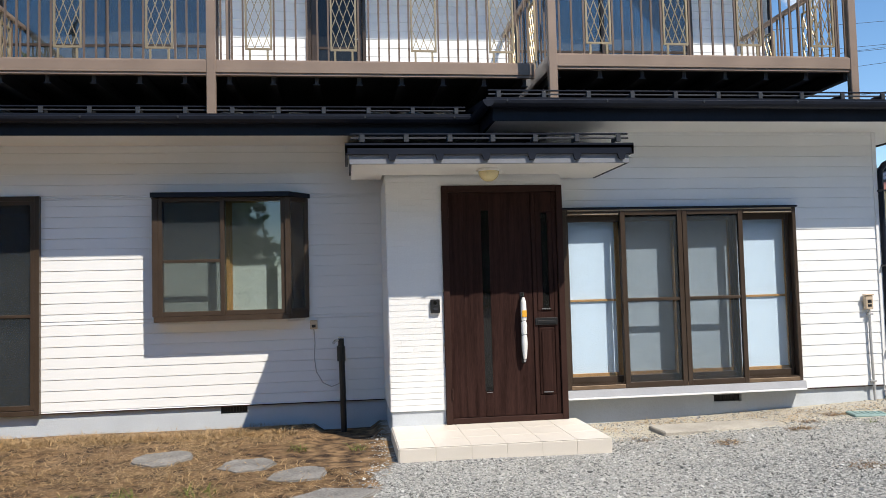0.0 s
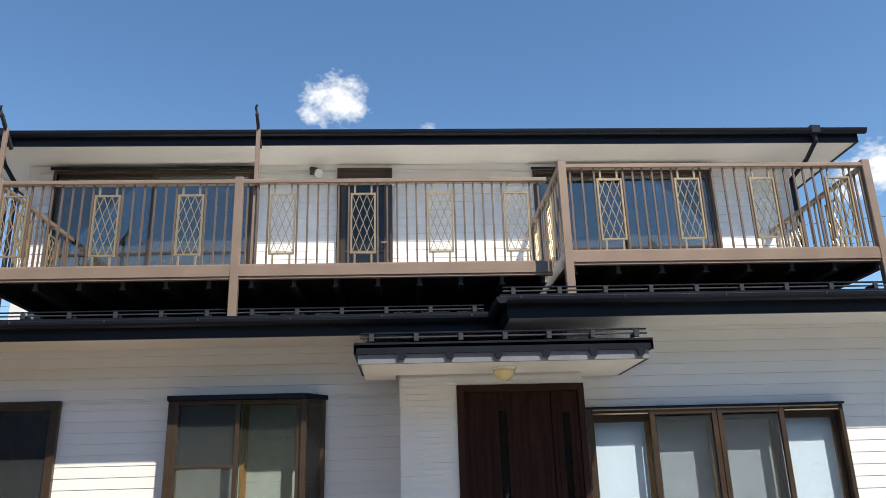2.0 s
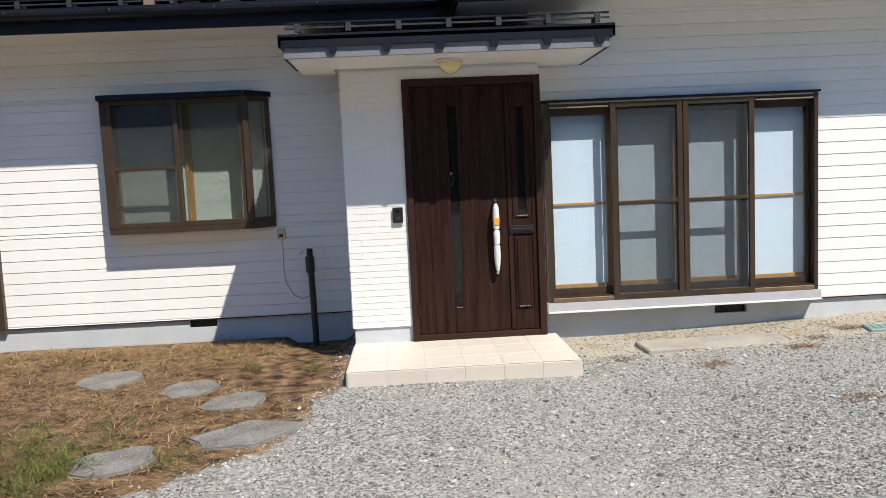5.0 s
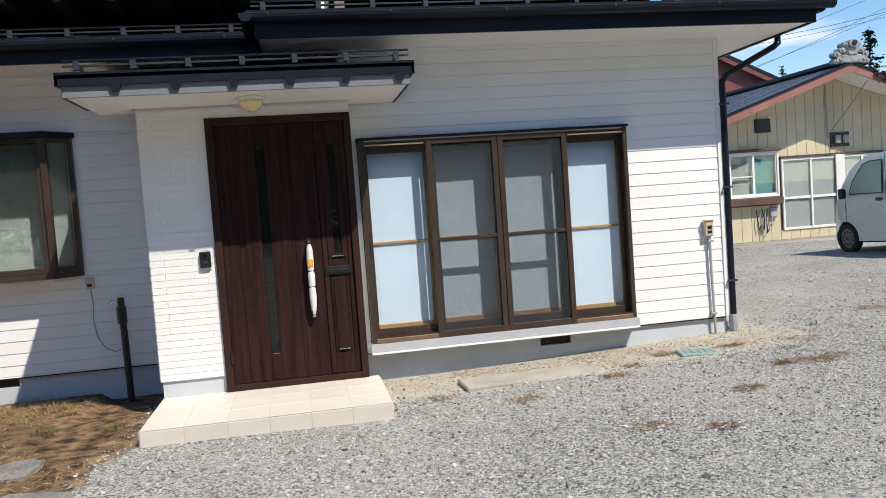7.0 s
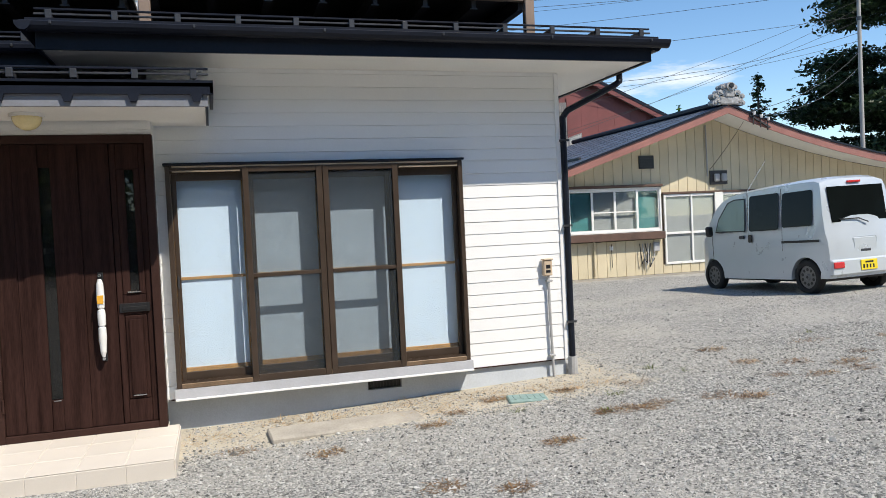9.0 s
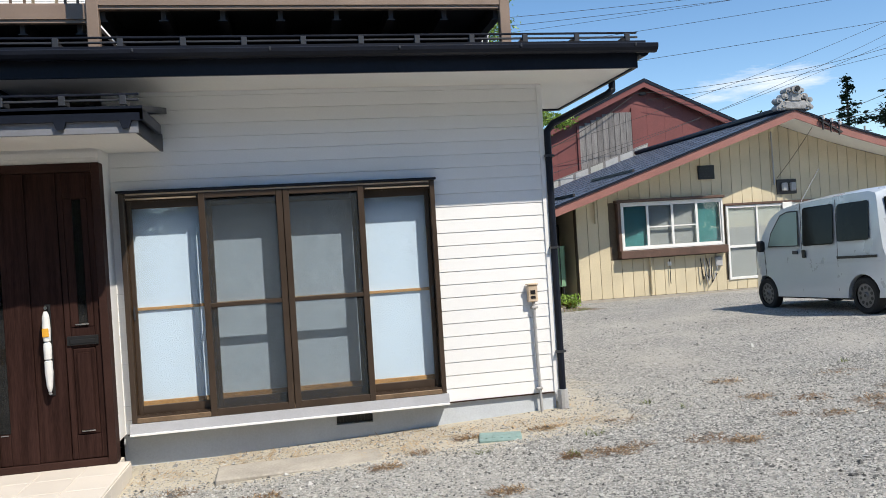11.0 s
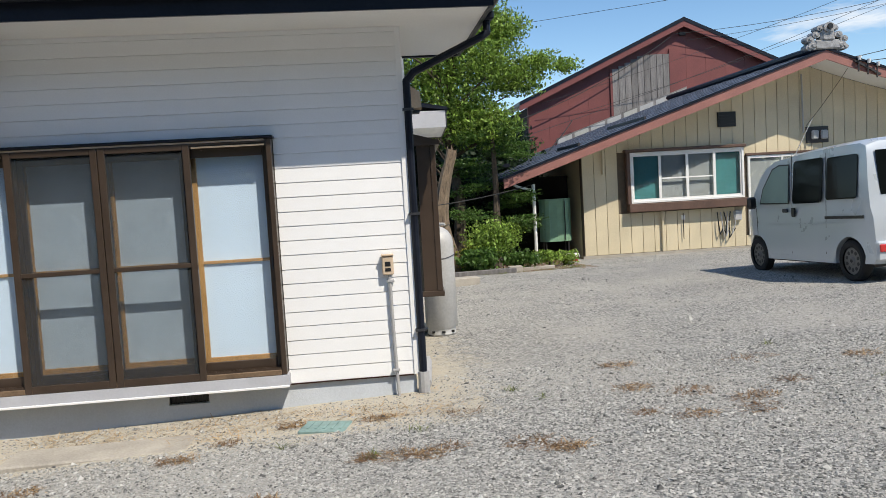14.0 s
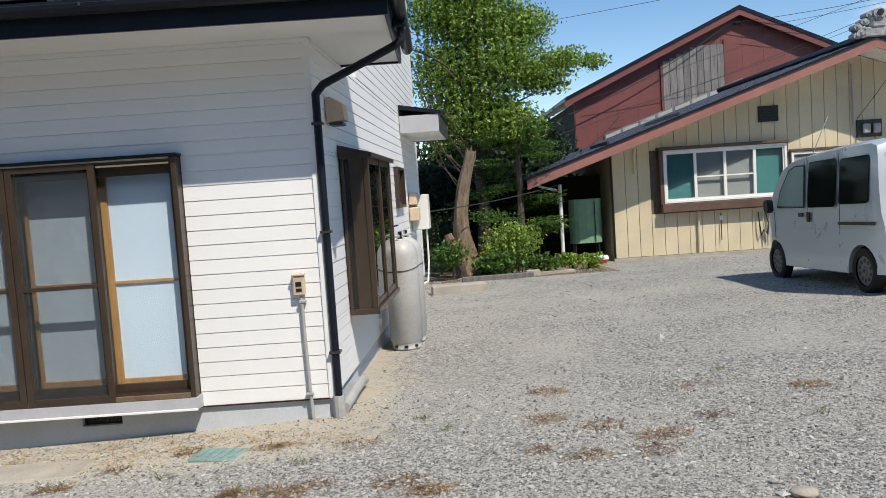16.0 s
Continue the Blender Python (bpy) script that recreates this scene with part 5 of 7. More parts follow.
# slabs and covers in the gravel
sl = tagged(part("concrete_slab", box(-0.62, 0.62, -0.18, 0.18, -0.08, 0.016, 0.012), M["concrete"]), "weathered low concrete slab before the window", "slab")
sl.matrix_world = pose(3.78, 7.30, ground_z(3.72, 7.3) + 0.005, 0, 0, 2)
pl = thing("drain_cover", "faded teal plastic drain cover in gravel", "drain cover", at=(5.34, 7.27, ground_z(5.34, 7.27) - 0.003))
part("lid", boxes([(-0.17, 0.17, -0.12, 0.12, -0.04, 0.012)], 0.01), M["teal"], pl)
part("lid_bar", boxes([(-0.12 + i * 0.06, -0.1 + i * 0.06, -0.08, 0.08, 0.012, 0.017) for i in range(5)]), M["teal"], pl)
pl.rotation_euler = (0, 0, -0.25)


def stepping_stone(x, y, rx, ry, turn):
    bm = bmesh.new()
    k = 13
    pts = []
    for i in range(k):
        a = 2 * math.pi * i / k
        r = 1 + 0.42 * noise.noise(Vector((x * 3 + 1.4 * math.cos(a), y * 3 + 1.4 * math.sin(a), 0.3)))
        pts.append((rx * r * math.cos(a), ry * r * math.sin(a)))
    bm = prism(pts, -0.08, 0.012, "z")
    top = [e for e in bm.edges if all(v.co.z > 0 for v in e.verts)]
    bmesh.ops.bevel(bm, geom=top, offset=0.012, segments=2, affect="EDGES")
    for v in bm.verts:
        if v.co.z > 0:
            v.co.z += 0.006 * noise.noise(Vector((v.co.x * 5 + x, v.co.y * 5, y)))
    o = tagged(part("stepping_stone", bm, M["slate"]), "flat grey stepping stone set in bare soil", "stone", "stepping stones in the garden")
    o.matrix_world = pose(x, y, ground_z(x, y) + 0.006, 1.5, -1, turn)


for s in ((-1.35, 7.23, 0.27, 0.24, 20), (-0.58, 6.82, 0.27, 0.24, -20), (-0.13, 6.40, 0.25, 0.24, 10), (0.10, 5.67, 0.32, 0.24, 15), (-0.57, 5.30, 0.24, 0.22, 0)):
    stepping_stone(*s)


# ---- the neighbouring farmhouse ----
HY = 21.2
APEX = (17.45, 4.71)


def roof_line(x):
    """Height of the farmhouse roof at x."""
    if x <= APEX[0]:
        return APEX[1] - 0.3325 * (APEX[0] - x)
    f = x - APEX[0]
    return APEX[1] - 0.36 * f + 0.016 * f * f


def build_farmhouse():
    h = thing("farmhouse", "low cream farmhouse with red-brown barge boards and metal roof", "house", at=(11.35, HY, -0.2))
    L = lambda bm: local(h, bm)
    gz = -0.45
    top = lambda x: roof_line(x) - 0.2
    xs = [11.35, 13, 15, 17.45, 18.5, 19.5, 21, 22.5, 24, 26.5]
    part("wall", L(prism([(11.35, gz), (26.5, gz)] + [(x, top(x)) for x in xs[::-1]], HY + 0.03, HY + 0.2)), M["joint"], h)
    part("side_wall", L(box(11.35, 11.5, HY + 0.2, 29, gz, 2.45)), M["cream"], h)
    part("plinth", L(box(11.3, 26.5, HY - 0.05, HY + 0.03, gz - 0.1, -0.2)), M["concrete"], h, "low concrete plinth")
    # vertical boards, parted by dark joints
    holes = [(12.56, 15.7, 0.85, 2.44), (15.85, 19.4, 0.08, 2.2)]
    x = 11.36
    i = 0
    while x < 24.5:
        w = 0.315
        for a, b in ((-0.19, 99),):
            spans = [(-0.19, min(top(x), top(x + w)) - 0.02)]
            for o in holes:
                if x + w > o[0] and x < o[1]:
                    spans = [(c, d) for s in spans for c, d in ((s[0], min(s[1], o[2])), (max(s[0], o[3]), s[1])) if d - c > 0.03]
            for c, d in spans:
                cut = d > min(top(x), top(x + w)) - 0.03
                part("board", L(prism([(x + 0.007, c), (x + w - 0.007, c), (x + w - 0.007, top(x + w) - 0.005 if cut else d), (x + 0.007, top(x) - 0.005 if cut else d)], HY, HY + 0.028)), M["cream"], h)
        x += w
    # roof
    y0, y1 = HY - 1.05, 30.0
    ex = [9.1, 17.45, 18.3, 19.2, 20.2, 21.4, 22.8, 24.5, 26.8]
    part("roof", L(prism([(x, roof_line(x)) for x in ex] + [(x, roof_line(x) - 0.07) for x in ex[::-1]], y0, y1)), M["roof_dark"], h, "dark metal roof deck")
    n = 20
    d = Vector((APEX[0] - 9.1, 0, APEX[1] - roof_line(9.1)))
    sheet = mesh_of("roof_sheet", boxes([(0, d.length / n + 0.02, 0.006, 1.0, 0.0, 0.012), (0, d.length / n + 0.02, 0.0, 0.02, 0.0, 0.03)]), M["roof_blue"])
    for r in range(n):
        for c in range(10):
            o = new("roof_sheet", sheet)
            o.parent = h
            p = Vector((9.1, 0, roof_line(9.1))) + d * (r / n)
            o.matrix_basis = pose(p.x - 11.35, y0 + c * 0.96 - HY, p.z + 0.2 + 0.004, 0, -math.degrees(math.atan2(d.z, d.x)) + 0.9, 0)
    part("ridge", L(boxes([(17.3, 17.6, y0 + 0.1, y1, 4.70, 4.86)], 0.05)), M["roof_dark"], h, "dark ridge cap")
    # snow bars lying on the roof
    for k, (xa, ya, yb) in enumerate(((13.0, 21.0, 24.0), (11.2, 20.9, 23.0))):
        part("snow_bar", L(box(xa, xa + 0.06, ya, yb, roof_line(xa) + 0.03, roof_line(xa) + 0.1)), M["steel_dark"], h)
    # barge boards and soffit
    bx = [9.1, 11, 13, 15, 17.45, 18.3, 19.2, 20.2, 21.4, 22.8, 24.5, 26.8]
    part("barge_board", L(prism([(x, roof_line(x) - 0.03) for x in bx[:5]] + [(x, roof_line(x) - 0.26) for x in bx[:5][::-1]], y0 - 0.03, y0 + 0.01)), M["barge"], h)
    part("barge_board", L(prism([(x, roof_line(x) - 0.03) for x in bx[4:]] + [(x, roof_line(x) - 0.26) for x in bx[4:][::-1]], y0 - 0.03, y0 + 0.01)), M["barge"], h)
    part("verge_trim", L(prism([(x, roof_line(x) + 0.03) for x in bx] + [(x, roof_line(x) - 0.03) for x in bx[::-1]], y0 - 0.06, y0 + 0.02)), M["roof_dark"], h, "dark verge flashing")
    part("soffit", L(prism([(x, roof_line(x) - 0.16) for x in bx[1:]] + [(x, roof_line(x) - 0.19) for x in bx[1:][::-1]], y0 + 0.012, HY + 0.03)), M["soffit"], h, "pale soffit")
    # four-light window
    w = part("window", L(boxes([(12.60, 12.66, HY - 0.16, HY, 1.10, 2.42), (15.62, 15.68, HY - 0.16, HY, 1.10, 2.42), (12.66, 15.62, HY - 0.16, HY, 2.36, 2.42), (12.66, 15.62, HY - 0.16, HY, 1.10, 1.16)], 0.006)), M["white_plastic"], h, "white aluminium window frame")
    for i in range(4):
        a = 12.66 + i * 0.74
        b = a + 0.74
        bm = boxes([(a, a + 0.035, HY - 0.13, HY - 0.1, 1.16, 2.36), (b - 0.035, b, HY - 0.13, HY - 0.1, 1.16, 2.36), (a + 0.035, b - 0.035, HY - 0.13, HY - 0.1, 1.16, 1.21), (a + 0.035, b - 0.035, HY - 0.13, HY - 0.1, 2.31, 2.36)] + ([(a + 0.035, b - 0.035, HY - 0.135, HY - 0.1, 1.70, 1.735)] if i in (1, 2) else []))
        part("sash", L(bm), M["white_plastic"], w)
        p = part("pane", L(box(a + 0.035, b - 0.035, HY - 0.116, HY - 0.112, 1.21, 2.31)), M["glass"], w)
        p.visible_shadow = False
        part("blind", L(box(a, b, HY - 0.03, HY - 0.02, 1.16, 2.36)), M["teal_pane"] if i in (0, 3) else M["grey_curtain"], w, "teal blind" if i in (0, 3) else "grey curtain")
    part("window_sill", L(boxes([(12.52, 15.74, HY - 0.24, HY, 0.88, 1.09)], 0.01)), M["brown_wood"], h, "weathered brown timber sill")
    part("window_jamb", L(boxes([(12.50, 12.59, HY - 0.18, HY, 1.092, 2.422)], 0.01)), M["brown_wood"], h, "dark timber jamb")
    part("window_head", L(boxes([(12.46, 15.72, HY - 0.22, HY, 2.425, 2.50)], 0.01)), M["brown_wood"], h, "dark timber head")
    # glazed doors
    g = part("glazed_door", L(box(15.91, 19.3, HY - 0.03, HY + 0.01, 0.08, 0.15, 0.004)), M["white_plastic"], h, "white glazed sliding doors")
    for z in (0.98, 2.11):
        part("rail", L(box(15.91, 19.3, HY - 0.03, HY + 0.01, z, z + 0.07, 0.004)), M["white_plastic"], g)
    for x in (15.85, 16.78, 17.62, 18.5, 19.3):
        part("stile", L(box(x, x + 0.06, HY - 0.04, HY + 0.02, 0.08, 2.18, 0.004)), M["white_plastic"], g)
    part("door_curtain", L(box(15.9, 19.3, HY + 0.022, HY + 0.028, 0.1, 2.15)), M["grey_curtain"], g, "pale curtain")
    p = part("pane", L(box(15.91, 19.3, HY - 0.012, HY - 0.008, 0.15, 2.11)), M["glass"], g)
    p.visible_shadow = False
    part("door_head", L(box(15.8, 19.5, HY - 0.06, HY, 2.19, 2.25)), M["brown_wood"], h, "dark timber head")
    part("door_post", L(box(17.62, 17.92, HY - 0.07, HY - 0.001, 0.08, 2.2, 0.01)), M["white_plastic"], h, "white painted post")
    # vent, meters, pipes
    v = part("vent", L(boxes([(15.05, 15.55, HY - 0.05, HY, 2.97, 3.36)], 0.008)), M["black"], h, "dark square vent")
    for k in range(5):
        part("slat", L(box(15.09, 15.51, HY - 0.065, HY - 0.05, 2.97 + k * 0.075, 3.01 + k * 0.075)), M["black"], v)
    mt = part("meter_board", L(box(17.5, 18.12, HY - 0.04, HY, 2.43, 2.86)), M["steel_dark"], h, "dark meter board")
    for xx in (17.62, 17.88):
        part("meter", L(boxes([(xx, xx + 0.19, HY - 0.13, HY - 0.04, 2.52, 2.76)], 0.03)), M["grey_pvc"], mt)
    part("cable_pipe", L(tube([(17.42, HY - 0.03, 2.7), (17.40, HY - 0.03, 4.25)], 0.022)), M["grey_pvc"], h)
    for xx, za, zb in ((13.45, -0.15, 0.87), (14.02, 0.1, 0.78), (11.9, 1.9, 2.5)):
        part("drain_pipe", L(tube([(xx, HY - 0.05, za), (xx, HY - 0.05, zb)], 0.03 if xx < 14 else 0.012)), M["cream"] if xx < 14 else M["black"], h)
    part("junction_box", L(boxes([(13.97, 14.07, HY - 0.06, HY, 0.6, 0.72)], 0.01)), M["white_plastic"], h)
    part("junction_box", L(boxes([(15.42, 15.62, HY - 0.1, HY, 0.5, 0.77)], 0.02)), M["grey_pvc"], h)
    rnd = random.Random(5)
    for k in range(6):
        x = 14.95 + 0.09 * k
        pts = [(x, HY - 0.06, 0.75), (x + rnd.uniform(-0.06, 0.06), HY - 0.09, 0.45), (x + rnd.uniform(-0.1, 0.1), HY - 0.1, 0.1 + rnd.uniform(-0.1, 0.1)), (x + rnd.uniform(-0.05, 0.15), HY - 0.06, 0.3)]
        part("loose_hose", L(tube(pts, 0.014, 6)), M["grey_pvc"] if k % 2 else M["black"], h)
    # lean-to at the left end; a near-black wall stands for the tree's shade
    part("lean_to_wall", L(box(7.9, 11.34, 22.6, 22.7, gz, 1.95)), M["shed"], h, "near-black back wall standing for the shade by the lean-to")
    part("lean_to_post", L(tube([(9.95, HY - 0.5, -0.25), (9.95, HY - 0.5, 1.75)], 0.045)), M["white_plastic"], h, "pale lean-to post")
    part("gutter", L(tube([(9.12, y0, 1.9), (9.12, y1, 1.85)], 0.055)), M["roof_dark"], h)
    part("downpipe", L(tube([(9.14, y0 + 0.1, 1.88), (9.5, y0 + 0.2, 1.7), (9.86, HY - 0.55, 1.62)], 0.03)), M["white_plastic"], h)
    # ridge-end ornament
    bm = bmesh.new()
    ax, az, ay = APEX[0], APEX[1] + 0.02, y0 - 0.1
    add_box(bm, ax - 0.34, ax + 0.34, ay, ay + 0.3, az - 0.05, az + 0.26, 0.04)
    add_box(bm, ax - 0.2, ax + 0.2, ay - 0.03, ay + 0.27, az + 0.2, az + 0.62, 0.07)
    for s in (-1, 1):
        for cx_, cz_, r_ in ((0.42, 0.08, 0.13), (0.52, 0.28, 0.10), (0.34, 0.42, 0.10), (0.22, 0.62, 0.09), (0.55, 0.02, 0.09)):
            add_tube(bm, (ax + s * cx_ * 0.86, ay - 0.02 + 0.1 * cx_, az + cz_), (ax + s * cx_ * 0.86, ay + 0.26, az + cz_), r_ * 1.05, r_ * 1.15, 14)
            add_tube(bm, (ax + s * cx_ * 0.86, ay - 0.06 + 0.1 * cx_, az + cz_), (ax + s * cx_ * 0.86, ay - 0.02 + 0.1 * cx_, az + cz_), r_ * 0.4, r_ * 0.6, 10)
    add_tube(bm, (ax, ay - 0.08, az + 0.64), (ax, ay + 0.3, az + 0.64), 0.15, 0.17, 16)
    for v in bm.verts:
        v.co.z = az + (v.co.z - az) * 0.76
    part("ridge_ornament", L(bm), M["ornament"], h, "grey glazed scroll-shaped ridge tile")
    part("ornament_boss", L(tube([(ax, ay - 0.12, az + 0.5), (ax, ay - 0.08, az + 0.5)], 0.07, 14)), M["black"], h)
    # service bracket with insulators on the right slope
    sb = part("service_bracket", L(beam((18.15, y0 - 0.07, roof_line(18.15) - 0.08), (18.85, y0 - 0.07, roof_line(18.85) - 0.22), 0.05, 0.05)), M["steel_dark"], h, "dark cable bracket")
    for xx in (18.25, 18.5, 18.75):
        zz = roof_line(xx) - 0.17
        part("bracket_arm", L(beam((xx, y0 - 0.09, zz - 0.16), (xx, y0 - 0.09, zz + 0.2), 0.03, 0.03, (0, 1, 0))), M["steel_dark"], sb)
        bm = bmesh.new()
        add_tube(bm, (xx, y0 - 0.13, zz + 0.12), (xx, y0 - 0.13, zz + 0.22), 0.035, 0.05, 10)
        part("insulator", L(bm), M["white_plastic"], sb, "white insulator")
    return h


build_farmhouse()


def oil_tank():
    t = thing("oil_tank", "pale green oil tank on thin legs beside the farmhouse", "oil tank", at=(10.72, 21.7, -0.2))
    bm = bmesh.new()
    k = 20
    pts = [(0.42 * math.copysign(abs(math.cos(a)) ** 0.6, math.cos(a)), 0.24 * math.sin(a)) for a in [2 * math.pi * i / k for i in range(k)]]
    part("body", prism(pts, 0.42, 1.5, "z"), M["green_tank"], t)
    part("lid", prism([(p[0] * 1.03, p[1] * 1.05) for p in pts], 1.5, 1.54, "z"), M["green_tank"], t)
    for sx in (-0.3, 0.3):
        for sy in (-0.15, 0.15):
            part("leg", tube([(sx, sy, 0), (sx, sy, 0.42)], 0.02, 6), M["steel_dark"], t)
    part("gauge_pipe", tube([(0.2, -0.26, 0.45), (0.2, -0.26, 1.48)], 0.012, 6), M["black"], t)


oil_tank()
bg = thing("plastic_basin", "red and white plastic basin on the ground", "basin", at=(10.85, 20.75, ground_z(10.85, 20.75)))
bm = bmesh.new()
add_tube(bm, (0, 0, 0), (0, 0, 0.12), 0.16, 0.22, 18)
part("bowl", bm, M["red_lens"], bg)
bm = bmesh.new()
add_tube(bm, (0, 0, 0.12), (0, 0, 0.2), 0.225, 0.2, 18)
part("cloth", bm, M["white_plastic"], bg, "white cloth inside")


# ---- the red barn ----
def build_barn():
    y = 34.0
    b = thing("barn", "faded red-brown barn with weathered grey hatch boards", "barn", at=(12.7, y, -0.2))
    L = lambda bm: local(b, bm)
    top = lambda x: 8.30 - 0.448 * abs(x - 19.74)
    part("wall", L(prism([(12.88, -0.3), (26.8, -0.3), (26.8, top(26.8)), (19.74, top(19.74)), (12.88, top(12.88))], y + 0.05, y + 0.25)), M["redbrown"], b)
    # wide metal sheets
    x = 12.89
    while x < 26.7:
        w = 0.88
        e = min(x + w, 26.79)
        pts = [(x + 0.003, 1.0), (e - 0.003, 1.0), (e - 0.003, top(e) - 0.02)] + ([(19.74, 8.27)] if x < 19.74 < e else []) + [(x + 0.003, top(x) - 0.02)]
        part("sheet", L(prism(pts, y + 0.02, y + 0.05)), M["redbrown"], b)
        x += w
    for s, x0, x1 in ((1, 12.45, 19.74), (-1, 19.74, 27.4)):
        part("roof", L(prism([(x0, top(x0) + 0.12), (x1, top(x1) + 0.12), (x1, top(x1) + 0.28), (x0, top(x0) + 0.28)], y - 0.35, y + 14)), M["roof_dark"], b, "dark metal roof")
        part("barge_board", L(prism([(x0, top(x0) - 0.12), (x1, top(x1) - 0.12), (x1, top(x1) + 0.118), (x0, top(x0) + 0.118)], y - 0.33, y - 0.27)), M["redbrown"], b)
    # shade under the barn eave, put in as a near-black side wall
    part("side_wall", L(box(12.88, 13.08, y + 0.25, y + 14, -0.3, 5.1)), M["shed"], b, "side wall coloured near-black for the shade under the eave")
    # hatch of grey boards
    n = 9
    for i in range(n):
        xa = 16.6 + i * 2.55 / n
        part("hatch_board", L(box(xa + 0.01, xa + 2.55 / n - 0.01, y - 0.03, y + 0.02, 3.9, min(7.1, top(xa) - 0.35))), M["old_wood"], b)
    for xa, zt in ((16.5, 6.55), (19.15, 7.3)):
        part("hatch_frame", L(box(xa, xa + 0.1, y - 0.045, y + 0.02, 4.3, zt)), M["redbrown"], b)
    # low strip of dusty panes that rises behind the farmhouse roof
    for i in range(8):
        xa, w = 14.05 + i * 0.73, 0.73
        z = lambda x: 3.22 + (x - 14.05) * 0.335
        f = part("low_window", L(prism([(xa, z(xa)), (xa + w, z(xa + w)), (xa + w, z(xa + w) + 0.5), (xa, z(xa) + 0.5)], y - 0.05, y + 0.018)), M["old_wood"], b, "low weathered window")
        part("pane", L(prism([(xa + 0.06, z(xa) + 0.09), (xa + w - 0.06, z(xa + w) + 0.03), (xa + w - 0.06, z(xa + w) + 0.42), (xa + 0.06, z(xa) + 0.46)], y - 0.062, y - 0.054)), M["grey_curtain"] if i % 3 == 1 else M["grey_pvc"], f)
    part("spot", L(boxes([(19.6, 19.9, y - 0.12, y - 0.02, 7.85, 8.0)], 0.02)), M["steel_dark"], b, "dark lamp under the gable")


build_barn()


# ---- the parked van ----
def build_van():
    gx, gy = 12.88, 12.7
    z0 = 0.5 * (ground_z(12.2, 11.5) + ground_z(12.2, 14.0))
    tilt = math.degrees(math.atan2(ground_z(12.9, 13.97) - ground_z(12.9, 11.52), 2.45))
    lean = math.degrees(math.atan2(ground_z(13.6, 12.7) - ground_z(12.2, 12.7), 1.4))
    v = thing("van", "silver-blue small van parked on the gravel", "van")
    W, H = 0.735, 1.92

    def half(z, y):
        w = W if z < 1.02 else W - 0.095 * ((z - 1.02) / (H - 1.02)) ** 1.25
        w -= 0.09 * max(0.0, (y - 3.05) / 0.35) ** 2 + 0.03 * max(0.0, (0.2 - y) / 0.2) ** 2
        return w

    RW, FW, AR = 0.53, 2.98, 0.335
    def arch(c):
        return [(c + AR * math.cos(a), 0.28 + AR * math.sin(a)) for a in [math.pi * i / 12 for i in range(13)]]
    top = [(3.385, 0.26), (3.395, 0.55), (3.375, 0.80), (3.30, 0.98), (3.17, 1.08), (2.99, 1.33), (2.80, 1.58), (2.65, 1.70), (2.42, 1.80), (2.0, 1.875), (1.4, 1.905), (0.7, 1.92), (0.32, 1.915), (0.2, 1.87), (0.14, 1.72), (0.09, 1.30), (0.05, 1.0), (0.015, 0.86), (0.0, 0.62), (0.0, 0.40), (0.03, 0.26)]
    bottom = [(RW - AR, 0.26)] + arch(RW)[::-1] + [(RW + AR, 0.24)] + [(FW - AR, 0.24)] + arch(FW)[::-1] + [(FW + AR, 0.26)]
    outline = top + bottom
    bm = bmesh.new()
    nx = 8
    rings = []
    for i in range(nx + 1):
        f = -1 + 2 * i / nx
        edge = abs(f)
        ring = []
        for y, z in outline:
            roof = max(0.0, (z - 1.55) / 0.37)
            cz = z - 0.035 * edge ** 3 * min(1, roof) - (0.03 if edge == 1 and roof > 0.8 else 0)
            cy = y - (0.05 * edge ** 3 if y > 3.1 and z > 0.4 else 0) + (0.03 * edge ** 4 if y < 0.2 else 0)
            ring.append(bm.verts.new((f * half(z, y), cy, cz)))
        rings.append(ring)
    k = len(outline)
    for a, b in zip(rings, rings[1:]):
        for i in range(k):
            bm.faces.new((a[i], a[(i + 1) % k], b[(i + 1) % k], b[i]))
    for ring in (rings[0], rings[-1]):
        geo = bmesh.ops.triangle_fill(bm, use_beauty=True, edges=[e for e in bm.edges if e.verts[0] in ring and e.verts[1] in ring and len(e.link_faces) == 1])
    bmesh.ops.recalc_face_normals(bm, faces=bm.faces)
    body = part("body", bm, M["van"], v)
    body.data.shade_smooth()
    body.data.set_sharp_from_angle(angle=radians(30))

    def patch(pts, out, thick=0.004, side=-1):
        """A plate that follows the body's side, from an outline in y and z."""
        b2 = bmesh.new()
        o = [b2.verts.new((side * (half(z, y) + out), y, z)) for y, z in pts]
        i_ = [b2.verts.new((side * (half(z, y) + out - thick), y, z)) for y, z in pts]
        b2.faces.new(o)
        b2.faces.new(i_[::-1])
        m = len(pts)
        for i in range(m):
            b2.faces.new((o[i], o[(i + 1) % m], i_[(i + 1) % m], i_[i]))
        bmesh.ops.recalc_face_normals(b2, faces=b2.faces)
        return b2

    def rounded(y0, y1, za, zb, r=0.05):
        out = []
        for cx_, cz_, a0 in ((y1 - r, zb - r, 0), (y0 + r, zb - r, 90), (y0 + r, za + r, 180), (y1 - r, za + r, 270)):
            out += [(cx_ + r * math.cos(radians(a0 + t)), cz_ + r * math.sin(radians(a0 + t))) for t in (0, 30, 60, 90)]
        return out

